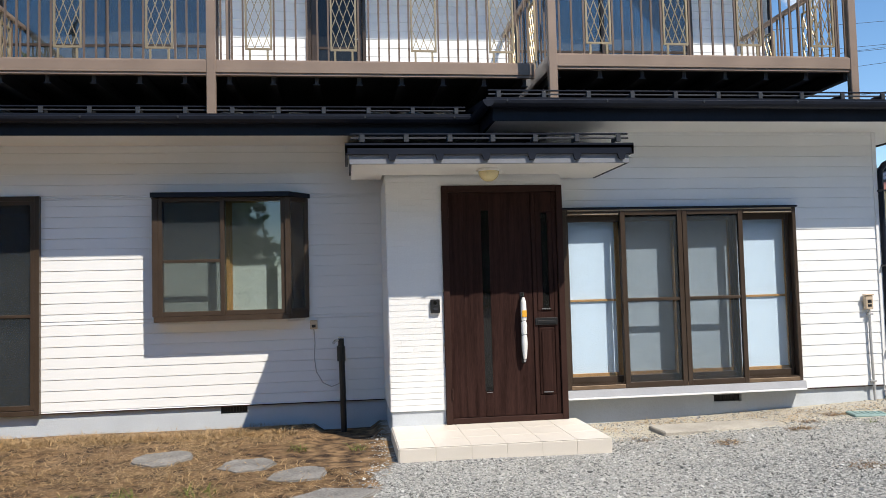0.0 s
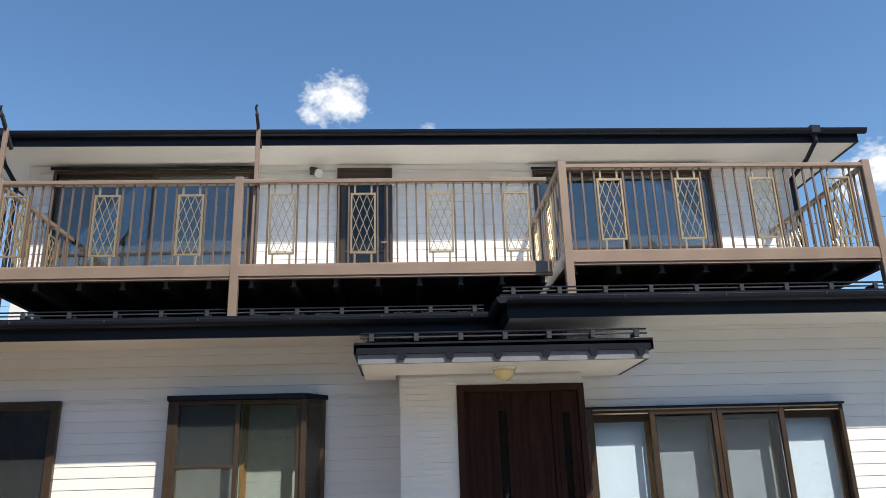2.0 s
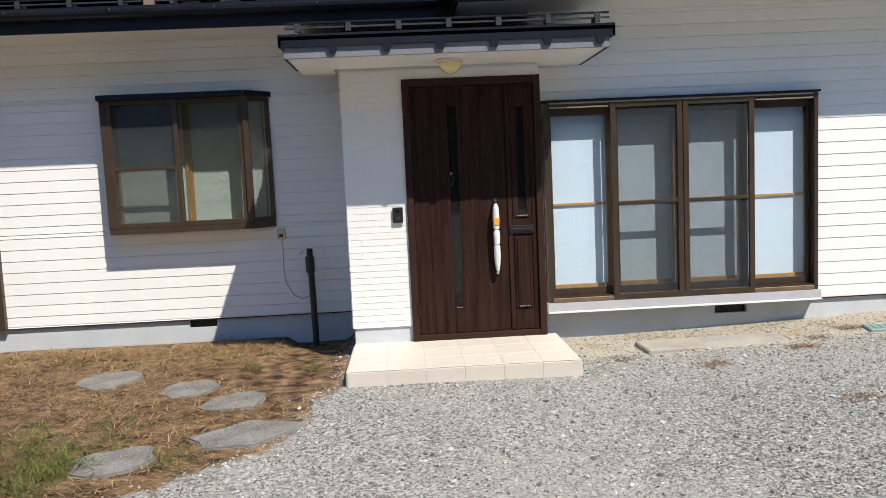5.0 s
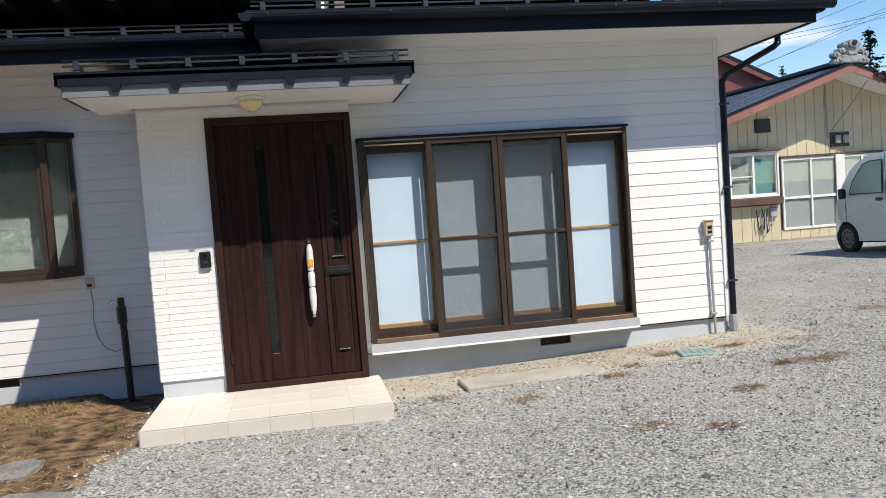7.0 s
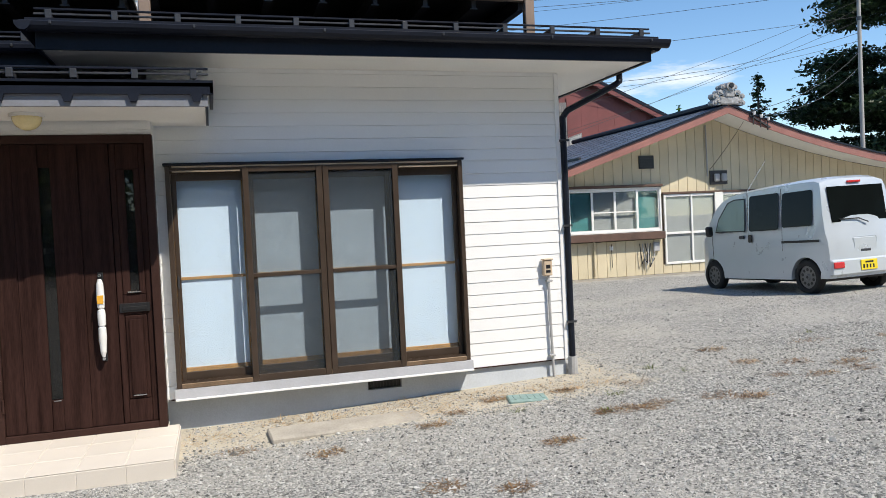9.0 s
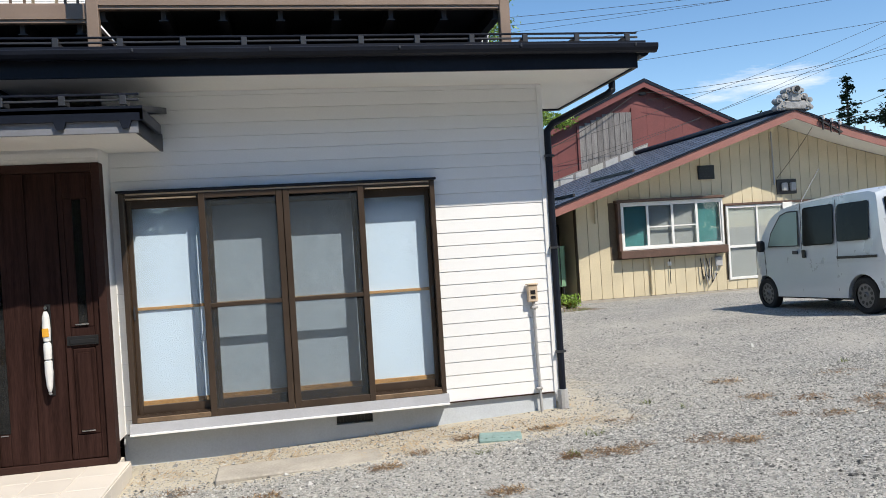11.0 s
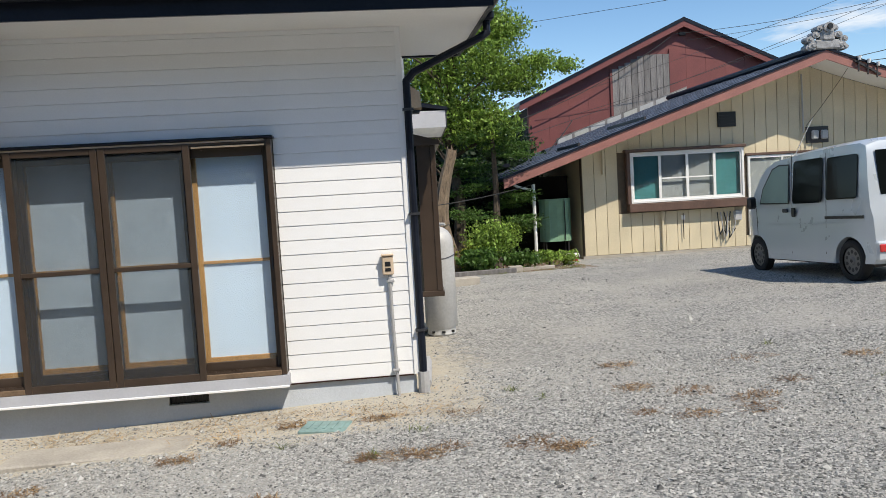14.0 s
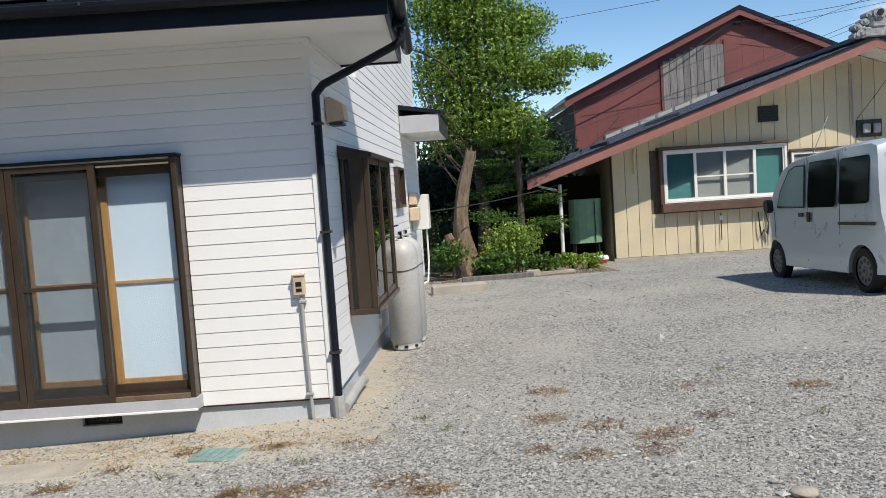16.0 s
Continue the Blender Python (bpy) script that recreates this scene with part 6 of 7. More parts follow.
    for side in (-1, 1):
        for pts in (rounded(0.33, 1.02, 1.13, 1.72), rounded(1.11, 1.86, 1.10, 1.74)):
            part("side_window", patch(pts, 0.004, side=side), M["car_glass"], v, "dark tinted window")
        part("front_window", patch([(1.99, 1.12), (2.01, 1.69), (2.28, 1.70), (2.46, 1.65), (2.72, 1.36), (2.80, 1.14)], 0.004, side=side), M["car_glass_lit"], v, "front door window coloured like the lit view beyond")
        part("window_rubber", patch([(1.97, 1.10), (1.99, 1.71), (2.285, 1.72), (2.48, 1.67), (2.745, 1.37), (2.83, 1.12)], 0.002, side=side), M["black"], v)
        for y, za, zb in ((1.06, 0.36, 1.80), (1.93, 0.34, 1.84), (2.93, 0.62, 1.06)):
            part("door_seam", patch([(y, za), (y, zb), (y + 0.008, zb), (y + 0.008, za)], 0.002, side=side), M["black"], v)
        part("body_crease", patch([(0.1, 0.80), (0.1, 0.812), (3.2, 0.80), (3.2, 0.788)], 0.006, side=side), M["van"], v)
        part("door_rail", patch([(0.20, 0.86), (0.20, 0.90), (1.05, 0.90), (1.05, 0.86)], 0.004, side=side), M["black"], v, "black sliding door rail")
        part("door_handle", patch(rounded(1.80, 1.88, 0.90, 1.04, 0.02), 0.012, 0.02, side=side), M["black"], v)
        part("door_handle", patch(rounded(2.0, 2.13, 0.97, 1.03, 0.02), 0.012, 0.02, side=side), M["bracket"], v)
        part("side_sill", patch([(RW + AR + 0.02, 0.24), (RW + AR + 0.02, 0.32), (FW - AR - 0.02, 0.32), (FW - AR - 0.02, 0.24)], 0.008, side=side), M["van"], v)
        mr = part("mirror", boxes([(side * (W + 0.12) - 0.07, side * (W + 0.12) + 0.07, 2.80, 2.9, 1.05, 1.25)], 0.03), M["black"], v, "black door mirror")
        part("tail_lamp", boxes([(side * 0.60 - 0.105, side * 0.60 + 0.105, -0.052, -0.028, 0.42, 0.52)], 0.01), M["red_lens"], v, "red tail lamp")
    part("windscreen", prism([(3.19, 1.06), (2.66, 1.715), (2.64, 1.71), (3.16, 1.05)], -0.62, 0.62, "x"), M["car_glass_lit"], v)
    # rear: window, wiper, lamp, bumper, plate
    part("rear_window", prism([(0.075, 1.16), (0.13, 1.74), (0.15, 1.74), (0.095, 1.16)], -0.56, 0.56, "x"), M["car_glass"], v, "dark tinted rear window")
    part("wiper", tube([(0.12, 0.03, 1.13), (-0.05, 0.05, 1.2), (-0.42, 0.07, 1.2)], 0.01, 6), M["black"], v)
    part("stop_lamp", box(-0.13, 0.13, 0.13, 0.17, 1.79, 1.825, 0.006), M["red_lens"], v, "red high stop lamp")
    part("bumper", boxes([(-0.73, 0.73, -0.03, 0.05, 0.30, 0.56)], 0.025), M["van"], v)
    part("tailgate_recess", boxes([(-0.24, 0.24, 0.004, 0.03, 0.62, 0.90)], 0.02), M["van"], v)
    part("tailgate_handle", box(-0.10, 0.10, -0.005, 0.02, 0.66, 0.70, 0.008), M["bracket"], v)
    pl_ = part("number_plate", box(-0.165, 0.165, -0.045, -0.031, 0.36, 0.525, 0.004), M["yellow"], v, "yellow number plate")
    part("plate_mark", boxes([(-0.13 + i * 0.065, -0.10 + i * 0.065, -0.048, -0.045, 0.39, 0.45) for i in range(4)] + [(-0.08, 0.08, -0.048, -0.045, 0.475, 0.50)]), M["black"], pl_)
    part("underbody", boxes([(-0.6, 0.6, 0.25, 3.2, 0.2, 0.30), (-0.3, 0.3, 1.2, 1.8, 0.16, 0.2)], 0.02), M["steel_dark"], v, "dark underbody")
    # seats that show through the glass
    for sx in (-0.34, 0.34):
        part("seat", boxes([(sx - 0.22, sx + 0.22, 1.72, 1.85, 0.75, 1.35), (sx - 0.12, sx + 0.12, 1.74, 1.82, 1.36, 1.55)], 0.04), M["black"], v)
    part("steering_wheel", tube([(0.34 + 0.17 * math.cos(a), 2.45 + 0.05 * math.sin(a), 1.12 + 0.17 * math.sin(a)) for a in [i * math.pi / 8 for i in range(17)]], 0.014, 6), M["black"], v)
    # wheels
    for y in (RW, FW):
        for side in (-1, 1):
            x = side * 0.655
            bm = bmesh.new()
            prof = [(0.19, -0.07), (0.25, -0.078), (0.278, -0.06), (0.284, -0.03), (0.284, 0.03), (0.278, 0.06), (0.25, 0.078), (0.19, 0.07)]
            seg = 28
            ring = [[bm.verts.new((x + w, y + r * math.cos(2 * math.pi * i / seg), 0.284 + r * math.sin(2 * math.pi * i / seg))) for i in range(seg)] for r, w in prof]
            for a, b in zip(ring, ring[1:]):
                for i in range(seg):
                    bm.faces.new((a[i], a[(i + 1) % seg], b[(i + 1) % seg], b[i]))
            bmesh.ops.recalc_face_normals(bm, faces=bm.faces)
            wheel = part("wheel", bm, M["rubber"], v, "black tyre")
            bm = bmesh.new()
            o = side * 0.05
            add_tube(bm, (x + o - side * 0.02, y, 0.284), (x + o, y, 0.284), 0.195, 0.185, 24)
            add_tube(bm, (x + o, y, 0.284), (x + o + side * 0.018, y, 0.284), 0.06, 0.045, 16)
            for i in range(10):
                a = 2 * math.pi * i / 10
                add_box(bm, x + o - 0.002, x + o + 0.014, y + 0.12 * math.cos(a) - 0.02, y + 0.12 * math.cos(a) + 0.02, 0.284 + 0.12 * math.sin(a) - 0.02, 0.284 + 0.12 * math.sin(a) + 0.02)
            rim = part("rim", bm, M["rim"], wheel, "grey steel rim")
            for i in range(10):
                a = 2 * math.pi * (i + 0.5) / 10
                bm = bmesh.new()
                add_tube(bm, (x + o - side * 0.004, y + 0.125 * math.cos(a), 0.284 + 0.125 * math.sin(a)), (x + o + side * 0.004, y + 0.125 * math.cos(a), 0.284 + 0.125 * math.sin(a)), 0.027, 0.027, 8)
                part("rim_hole", bm, M["black"], wheel, "dark opening in the rim")
            bm = bmesh.new()
            add_tube(bm, (x + o + side * 0.016, y, 0.284), (x + o + side * 0.022, y, 0.284), 0.026, 0.024, 12)
            part("hub_cap", bm, M["black"], wheel, "dark hub cap")
            part("wheel_well", boxes([(side * 0.55 - 0.1, side * 0.55 + 0.02, y - 0.32, y + 0.32, 0.26, 0.60)], 0.05), M["black"], v)
    part("aerial", tube([(-0.45, 2.2, 1.83), (-0.48, 1.6, 2.35)], 0.006, 5), M["chrome"], v)
    v.matrix_world = pose(gx + 0.07, 12.745, z0, 0, 0, 0) @ pose(0, 0, 0, tilt, -lean, 0) @ pose(0, -1.755, 0)


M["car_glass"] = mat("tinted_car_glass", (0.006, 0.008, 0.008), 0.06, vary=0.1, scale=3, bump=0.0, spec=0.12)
# opaque; light seen through the cab is put into this pale green
M["car_glass_lit"] = mat("lit_view_car_glass", (0.24, 0.33, 0.30), 0.06, vary=0.12, scale=1.5, bump=0.0, spec=0.3)
build_van()


# ---- trees and bushes ----
def leaf_cloud(name, blobs, n, size, material, parent, seed, flat=0.0, label=""):
    """Many small leaves spread through and over rounded masses, joined into one crown."""
    rng = np.random.default_rng(seed)
    vols = np.array([b[3] * b[4] * b[5] for b in blobs]) ** 0.75
    pick = rng.choice(len(blobs), n, p=vols / vols.sum())
    B = np.array(blobs)[pick]
    d = rng.normal(size=(n, 3))
    d /= np.linalg.norm(d, axis=1)[:, None]
    r = rng.random(n) ** 0.45
    wob = 1 + 0.35 * np.sin(d[:, 0] * 7 + B[:, 0] * 3) * np.sin(d[:, 1] * 6 + B[:, 2]) * np.cos(d[:, 2] * 8)
    c = B[:, :3] + d * (r * wob)[:, None] * B[:, 3:]
    # twigs: gather the leaves into small sprays
    c = np.round(c / (size * 5) + rng.normal(0, 0.25, c.shape)) * (size * 5) * 0.35 + c * 0.65
    u = rng.normal(size=(n, 3))
    u[:, 2] *= 1 - flat
    u /= np.linalg.norm(u, axis=1)[:, None]
    w = np.cross(u, rng.normal(size=(n, 3)))
    if flat:
        w[:, 2] *= 1 - flat
    w /= np.linalg.norm(w, axis=1)[:, None]
    s = size * rng.uniform(0.6, 1.4, n)[:, None]
    v = np.stack([c - u * s, c + w * s * 0.45, c + u * s, c - w * s * 0.45], 1).reshape(-1, 3)
    f = np.arange(4 * n).reshape(-1, 4)
    me = raw_mesh(name, v.tolist(), f.tolist(), material)
    o = new(name, me)
    if parent is not None:
        o.parent = parent
    if label:
        o["label"] = label
    return o


def limb(points, r0, r1, seg=8):
    bm = bmesh.new()
    k = len(points) - 1
    for i in range(k):
        add_tube(bm, points[i], points[i + 1], r0 + (r1 - r0) * i / k, r0 + (r1 - r0) * (i + 1) / k, seg, caps=i in (0, k - 1))
    return bm


def broken_trunk():
    t = thing("dead_trunk", "pale broken dead trunk with stripped bark", "tree trunk", at=(7.5, 19.3, -0.2))
    bm = bmesh.new()
    k, seg = 16, 14
    rings = []
    for i in range(k + 1):
        f = i / k
        cx_, z = 0.12 - 0.75 * f + 0.9 * f * f, 2.72 * f
        r = 0.2 * (1 - f) ** 2.5 + 0.15 - 0.025 * f
        ring = []
        for j in range(seg):
            a = 2 * math.pi * j / seg
            rr = r * (1 + 0.22 * noise.noise(Vector((math.cos(a) * 2, math.sin(a) * 2, z * 1.2))))
            zz = z + (0.25 * noise.noise(Vector((math.cos(a) * 3, math.sin(a) * 3, 9))) + 0.1 if i == k else 0)
            ring.append(bm.verts.new((cx_ + rr * math.cos(a), rr * math.sin(a), zz)))
        rings.append(ring)
    for a, b in zip(rings, rings[1:]):
        for j in range(seg):
            bm.faces.new((a[j], a[(j + 1) % seg], b[(j + 1) % seg], b[j]))
    bm.faces.new(rings[-1])
    part("trunk", bm, M["bark"], t)
    part("stub", limb([(-0.1, -0.05, 0.4), (-0.32, -0.1, 0.85), (-0.36, -0.1, 1.0)], 0.14, 0.09), M["bark"], t)
    part("branch", limb([(0.16, 0, 2.2), (0.32, -0.05, 2.6)], 0.05, 0.03), M["bark"], t)


broken_trunk()


def leafy_tree():
    t = thing("broadleaf_tree", "bright green broadleaf tree behind the house", "tree", at=(8.0, 20.8, -0.25))
    part("trunk", limb([(0, 0, 0), (0.1, 0, 1.6), (-0.1, 0.1, 3.2), (0.1, 0, 5.0), (0.2, 0, 7.0)], 0.17, 0.05), M["dark_bark"], t)
    rnd = random.Random(3)
    for i in range(16):
        z = 1.8 + i * 0.33
        a = rnd.uniform(0, 6.28)
        r = rnd.uniform(0.9, 1.9) * (1 if z < 5 else 0.7)
        part("limb", limb([(0, 0, z), (0.5 * r * math.cos(a), 0.5 * r * math.sin(a), z + 0.45), (r * math.cos(a), r * math.sin(a), z + 0.75)], 0.05, 0.012, 6), M["dark_bark"], t)
    for i in range(9):
        z = rnd.uniform(1.0, 3.4)
        part("dead_twig", limb([(-0.3, -0.5, z), (-0.75 - rnd.random() * 0.3, -0.7, z + 0.8), (-1.0 - rnd.random() * 0.5, -0.8, z + 1.5 + rnd.random())], 0.014, 0.004, 5), M["dark_bark"], t)
    blobs = [(0.1, 0, 3.9, 1.1, 1.0, 0.9), (-0.6, 0.1, 4.9, 1.0, 1.0, 1.0), (0.8, -0.2, 5.0, 1.1, 1.0, 0.8), (0.2, 0, 6.2, 1.3, 1.1, 1.0), (1.7, -0.3, 4.6, 0.75, 0.7, 0.45), (2.2, -0.3, 5.0, 0.55, 0.6, 0.3), (1.3, 0, 5.9, 0.8, 0.8, 0.5), (-0.7, 0, 6.5, 1.0, 0.9, 0.9), (0.5, 0, 7.6, 1.2, 1.0, 0.9), (0.9, -0.3, 3.5, 0.8, 0.8, 0.6), (-0.9, 0.1, 3.6, 0.6, 0.8, 0.7), (-0.3, 0, 8.3, 0.9, 0.9, 0.8), (2.9, -0.2, 4.9, 0.4, 0.4, 0.2)]
    leaf_cloud("crown", blobs, 62000, 0.042, M["leaf"], t, 11)
    # shade inside the crown, put in as leaves of a darker green
    leaf_cloud("inner_crown", [(x, y + 0.35, z, a * 0.8, b * 0.6, c * 0.85) for x, y, z, a, b, c in blobs], 16000, 0.055, M["leaf_mid"], t, 13, label="inner leaves in darker green for the crown's shade")


leafy_tree()


def layered_tree():
    t = thing("dark_evergreen", "dark evergreen with layered drooping branches", "tree", at=(8.9, 20.4, -0.25))
    part("trunk", limb([(0, 0, 0), (0.05, 0, 2.0), (0, 0, 4.0)], 0.12, 0.03), M["dark_bark"], t)
    rnd = random.Random(8)
    blobs = []
    for i in range(24):
        z = 0.8 + 2.9 * i / 24
        a = rnd.uniform(0, 6.28)
        r = (1.35 - 0.2 * z) * rnd.uniform(0.5, 1.1)
        blobs.append((r * math.cos(a), r * math.sin(a) * 0.8, z, 0.55, 0.5, 0.13))
    leaf_cloud("crown", blobs, 20000, 0.032, M["leaf_mid"], t, 12, flat=0.55)


layered_tree()


def bush(x, y, rx, rz, material, n, seed, label, size=0.035):
    z = ground_z(x, y)
    t = thing("bush", label, "bush", "bushes by the yard", at=(x, y, z))
    part("stems", limb([(0, 0, -0.05), (0.02, 0, rz * 0.6), (0.05, 0, rz * 1.2)], 0.03, 0.01, 6), M["dark_bark"], t)
    rnd = random.Random(seed)
    blobs = [(rnd.uniform(-0.5, 0.5) * rx, rnd.uniform(-0.4, 0.4) * rx, rz * rnd.uniform(0.6, 1.2), rx * 0.6, rx * 0.55, rz * 0.6) for _ in range(7)]
    leaf_cloud("foliage", blobs, n, size, material, t, seed)


bush(8.5, 18.9, 0.7, 0.7, M["leaf"], 7500, 21, "dense rounded green bush")
bush(8.0, 18.7, 0.4, 0.42, M["leaf_yellow"], 2200, 22, "small yellow-green garden bush")
bush(8.15, 18.2, 0.5, 0.32, M["leaf_mid"], 2500, 23, "low tufted green plant", 0.06)
bush(9.1, 18.4, 0.45, 0.26, M["leaf_mid"], 1800, 24, "low green plants at the yard edge")
bush(9.9, 19.2, 0.4, 0.24, M["leaf"], 1300, 25, "leafy green weeds by the lean-to post")
bush(10.3, 19.4, 0.34, 0.2, M["leaf"], 900, 26, "leafy green weeds by the lean-to post")
bush(7.2, 18.6, 0.5, 0.5, M["leaf_mid"], 2500, 27, "dark green bush behind the kerb")
bush(6.95, 20.5, 0.8, 1.0, M["leaf_dark"], 4000, 28, "dark evergreen bush behind the house")
# dark leaf masses added where deep shade lies beside the lean-to
bush(9.7, 22.3, 0.9, 1.2, M["leaf_dark"], 5000, 29, "dark evergreen mass added for the lean-to shade")
bush(8.3, 23.0, 1.3, 1.8, M["leaf_dark"], 9000, 30, "dark evergreen mass added for the tree's shade", 0.07)
bush(6.9, 22.6, 1.2, 2.0, M["leaf_dark"], 9000, 31, "tall dark evergreen mass added for the tree's shade", 0.07)
bush(9.6, 24.6, 1.6, 2.4, M["leaf_dark"], 9000, 32, "tall dark evergreen bush behind the lean-to", 0.09)
bush(7.9, 26.5, 2.2, 2.6, M["leaf_dark"], 12000, 33, "tall dark evergreen hedge behind the store", 0.1)

# kerbs and boards at the edge of the planting
for x, y, w, d_, h_, turn, m_, lab in ((7.25, 15.9, 1.0, 0.3, 0.14, 8, M["concrete"], "pale concrete kerb stone"), (8.1, 17.75, 1.5, 0.1, 0.1, 6, M["old_wood"], "weathered timber edging board"), (9.3, 18.2, 1.0, 0.08, 0.07, 10, M["concrete"], "low grey edging stone"), (8.85, 17.95, 0.3, 0.16, 0.13, 5, M["concrete"], "small hollow concrete block")):
    k_ = tagged(part("edging", box(-w / 2, w / 2, -d_ / 2, d_ / 2, -0.06, h_, 0.012), m_), lab, "edging", "edging of the planting")
    k_.matrix_world = pose(x, y, ground_z(x, y), 0, 0, turn)

# dark store behind the trees
st = thing("store_shed", "dark open timber store behind the trees", "shed", at=(5.5, 25.0, -0.3))
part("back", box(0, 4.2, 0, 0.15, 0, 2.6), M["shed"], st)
part("roof", box(-0.2, 4.4, -1.6, 0.3, 2.6, 2.7), M["roof_dark"], st)
for i in range(4):
    part("shelf", box(0.5, 3.2, -0.5, -0.1, 0.5 + 0.5 * i, 0.53 + 0.5 * i), M["old_wood"], st)
    part("post", box(0.2 + i * 1.1, 0.28 + i * 1.1, -1.3, -1.2, 0, 2.6), M["old_wood"], st)


def conifer(name, label, x, y, height, radius, n, seed, material, size):
    z = -0.5
    t = thing(name, label, "tree", "conifers in the distance", at=(x, y, z))
    part("trunk", limb([(0, 0, 0), (0, 0, height * 0.5), (0, 0, height)], radius * 0.12, 0.03), M["dark_bark"], t)
    rnd = random.Random(seed)
    blobs = []
    for i in range(70):
        f = (i + 0.5) / 70
        zz = height * (0.08 + 0.92 * f)
        r = radius * (1 - f) ** 0.75 * rnd.uniform(0.55, 1.1)
        a = rnd.uniform(0, 6.28)
        blobs.append((0.62 * r * math.cos(a), 0.62 * r * math.sin(a), zz - 0.12 * r, max(0.12 * radius, 0.5 * r), max(0.12 * radius, 0.5 * r), max(0.05 * radius, 0.13 * r)))
    leaf_cloud("crown", blobs, n, size, material, t, seed, flat=0.4)


conifer("conifer", "huge dark conifer behind the farmhouse", 58.5, 50.0, 34, 12.5, 130000, 41, M["leaf_dark"], 0.24)
conifer("conifer", "slim dark conifer in the distance", 51.6, 60.0, 14.6, 3.2, 14000, 42, M["leaf_dark"], 0.16)
conifer("conifer", "small pale conifer in the distance", 44.5, 62.0, 12.0, 2.0, 5000, 43, M["leaf_mid"], 0.13)
conifer("conifer", "dark conifer beyond the farmhouse", 68.0, 58.0, 22, 7.5, 50000, 44, M["leaf_dark"], 0.24)

# far wooded slope, past counting
rng_ = np.random.default_rng(50)
blobs_ = []
for _ in range(160):
    a_ = rng_.uniform(-1.3, 1.5)
    r_ = rng_.uniform(75, 110)
    blobs_.append((r_ * math.sin(a_) + 5, r_ * math.cos(a_), rng_.uniform(1, 4.5), 4.5, 4.5, 2.8))
wood = leaf_cloud("distant_wood", blobs_, 45000, 0.5, M["leaf_dark"], None, 51)
tagged(wood, "dark wooded edge in the far distance", "wood", kind="stuff")
# trees and houses behind the walker, mirrored in the panes
blobs_ = []
for _ in range(130):
    a_ = rng_.uniform(1.75, 4.6)
    r_ = rng_.uniform(24, 32)
    blobs_.append((r_ * math.sin(a_), r_ * math.cos(a_), rng_.uniform(0.5, 11.0), 3.6, 3.6, 3.0))
hedge = leaf_cloud("hedge_behind", blobs_, 90000, 0.46, M["leaf_mid"], None, 52)
tagged(hedge, "green trees along the far side of the yard", "hedge", kind="stuff")


# ---- poles and wires ----
def utility_pole(x, y, h, r):
    t = thing("utility_pole", "grey concrete utility pole with wires", "utility pole", at=(x, y, -0.5))
    part("mast", limb([(0, 0, 0), (0, 0, h * 0.5), (0, 0, h)], r, r * 0.7, 14), M["pole"], t)
    for z in (h - 0.6, h - 1.6):
        part("crossarm", box(-0.9, 0.9, -0.05, 0.05, z, z + 0.09), M["bracket"], t)
        for s in (-0.8, -0.3, 0.3, 0.8):
            bm_ = bmesh.new()
            add_tube(bm_, (s, 0, z + 0.09), (s, 0, z + 0.25), 0.05, 0.035, 8)
            part("insulator", bm_, M["white_plastic"], t)
    part("band", limb([(0, 0, h - 3.2), (0, 0, h - 3.0)], r * 0.95, r * 0.95, 14), M["bracket"], t)
    return t


utility_pole(34.2, 31.6, 14.5, 0.12)
far_pole = utility_pole(70.0, 80.0, 13.0, 0.16)


def wire(a, b, sag, r=0.012):
    a, b = Vector(a), Vector(b)
    k = 14
    pts = []
    for i in range(k + 1):
        f = i / k
        p = a.lerp(b, f)
        p.z -= 4 * sag * f * (1 - f)
        pts.append(p)
    t = thing("overhead_wire", "thin dark overhead wire", "wire", "overhead wires", at=a)
    bm_ = bmesh.new()
    side = (b - a).cross(Vector((0, 0, 1))).normalized()
    rings = [[bm_.verts.new(p - a + r * math.cos(q) * side + Vector((0, 0, r * math.sin(q)))) for q in [i * math.tau / 5 for i in range(5)]] for p in pts]
    for ra, rb in zip(rings, rings[1:]):
        for i in range(5):
            bm_.faces.new((ra[i], ra[(i + 1) % 5], rb[(i + 1) % 5], rb[i]))
    part("cable", bm_, M["wire"], t)


PT = Vector((34.2, 31.6, 0))
for dz, to, sag in ((13.9, (-30, 46, 14.5), 0.8), (12.9, (-30, 45, 12.5), 0.9), (12.8, (-30, 47, 12.0), 0.9), (12.4, (-20, 60, 13), 0.8), (11.0, (-20, 50, 9.0), 0.7), (10.2, (19.2, 33.8, 7.9), 0.5), (10.0, (60, 70, 11), 0.6), (9.3, (17.9, 20.3, 4.45), 0.5), (8.6, (18.3, 20.4, 4.4), 0.6)):
    wire(PT + Vector((0, 0, dz)), to, sag, 0.011)
for dz, to, sag in ((11.8, (13.4, 33.6, 5.2), 0.4), (11.4, (9.3, 26.0, 2.9), 0.5), (10.8, (14.5, 33.6, 4.6), 0.4), (9.8, (19.9, 33.7, 7.6), 0.3), (13.2, (-10, 52, 13.5), 0.8)):
    wire(PT + Vector((0, 0, dz)), to, sag, 0.009)
wire((18.3, 20.4, 4.4), (17.5, 21.15, 2.9), 0.05, 0.012)
wire((9.95, 20.7, 1.75), (5.9, 17.2, 1.35), 0.1, 0.012)
wire((19.2, 33.8, 7.8), (12.5, 33.6, 4.6), 0.3, 0.02)
wire((9.4, 20.4, 1.9), (14.6, 33.4, 4.4), 0.2, 0.02)


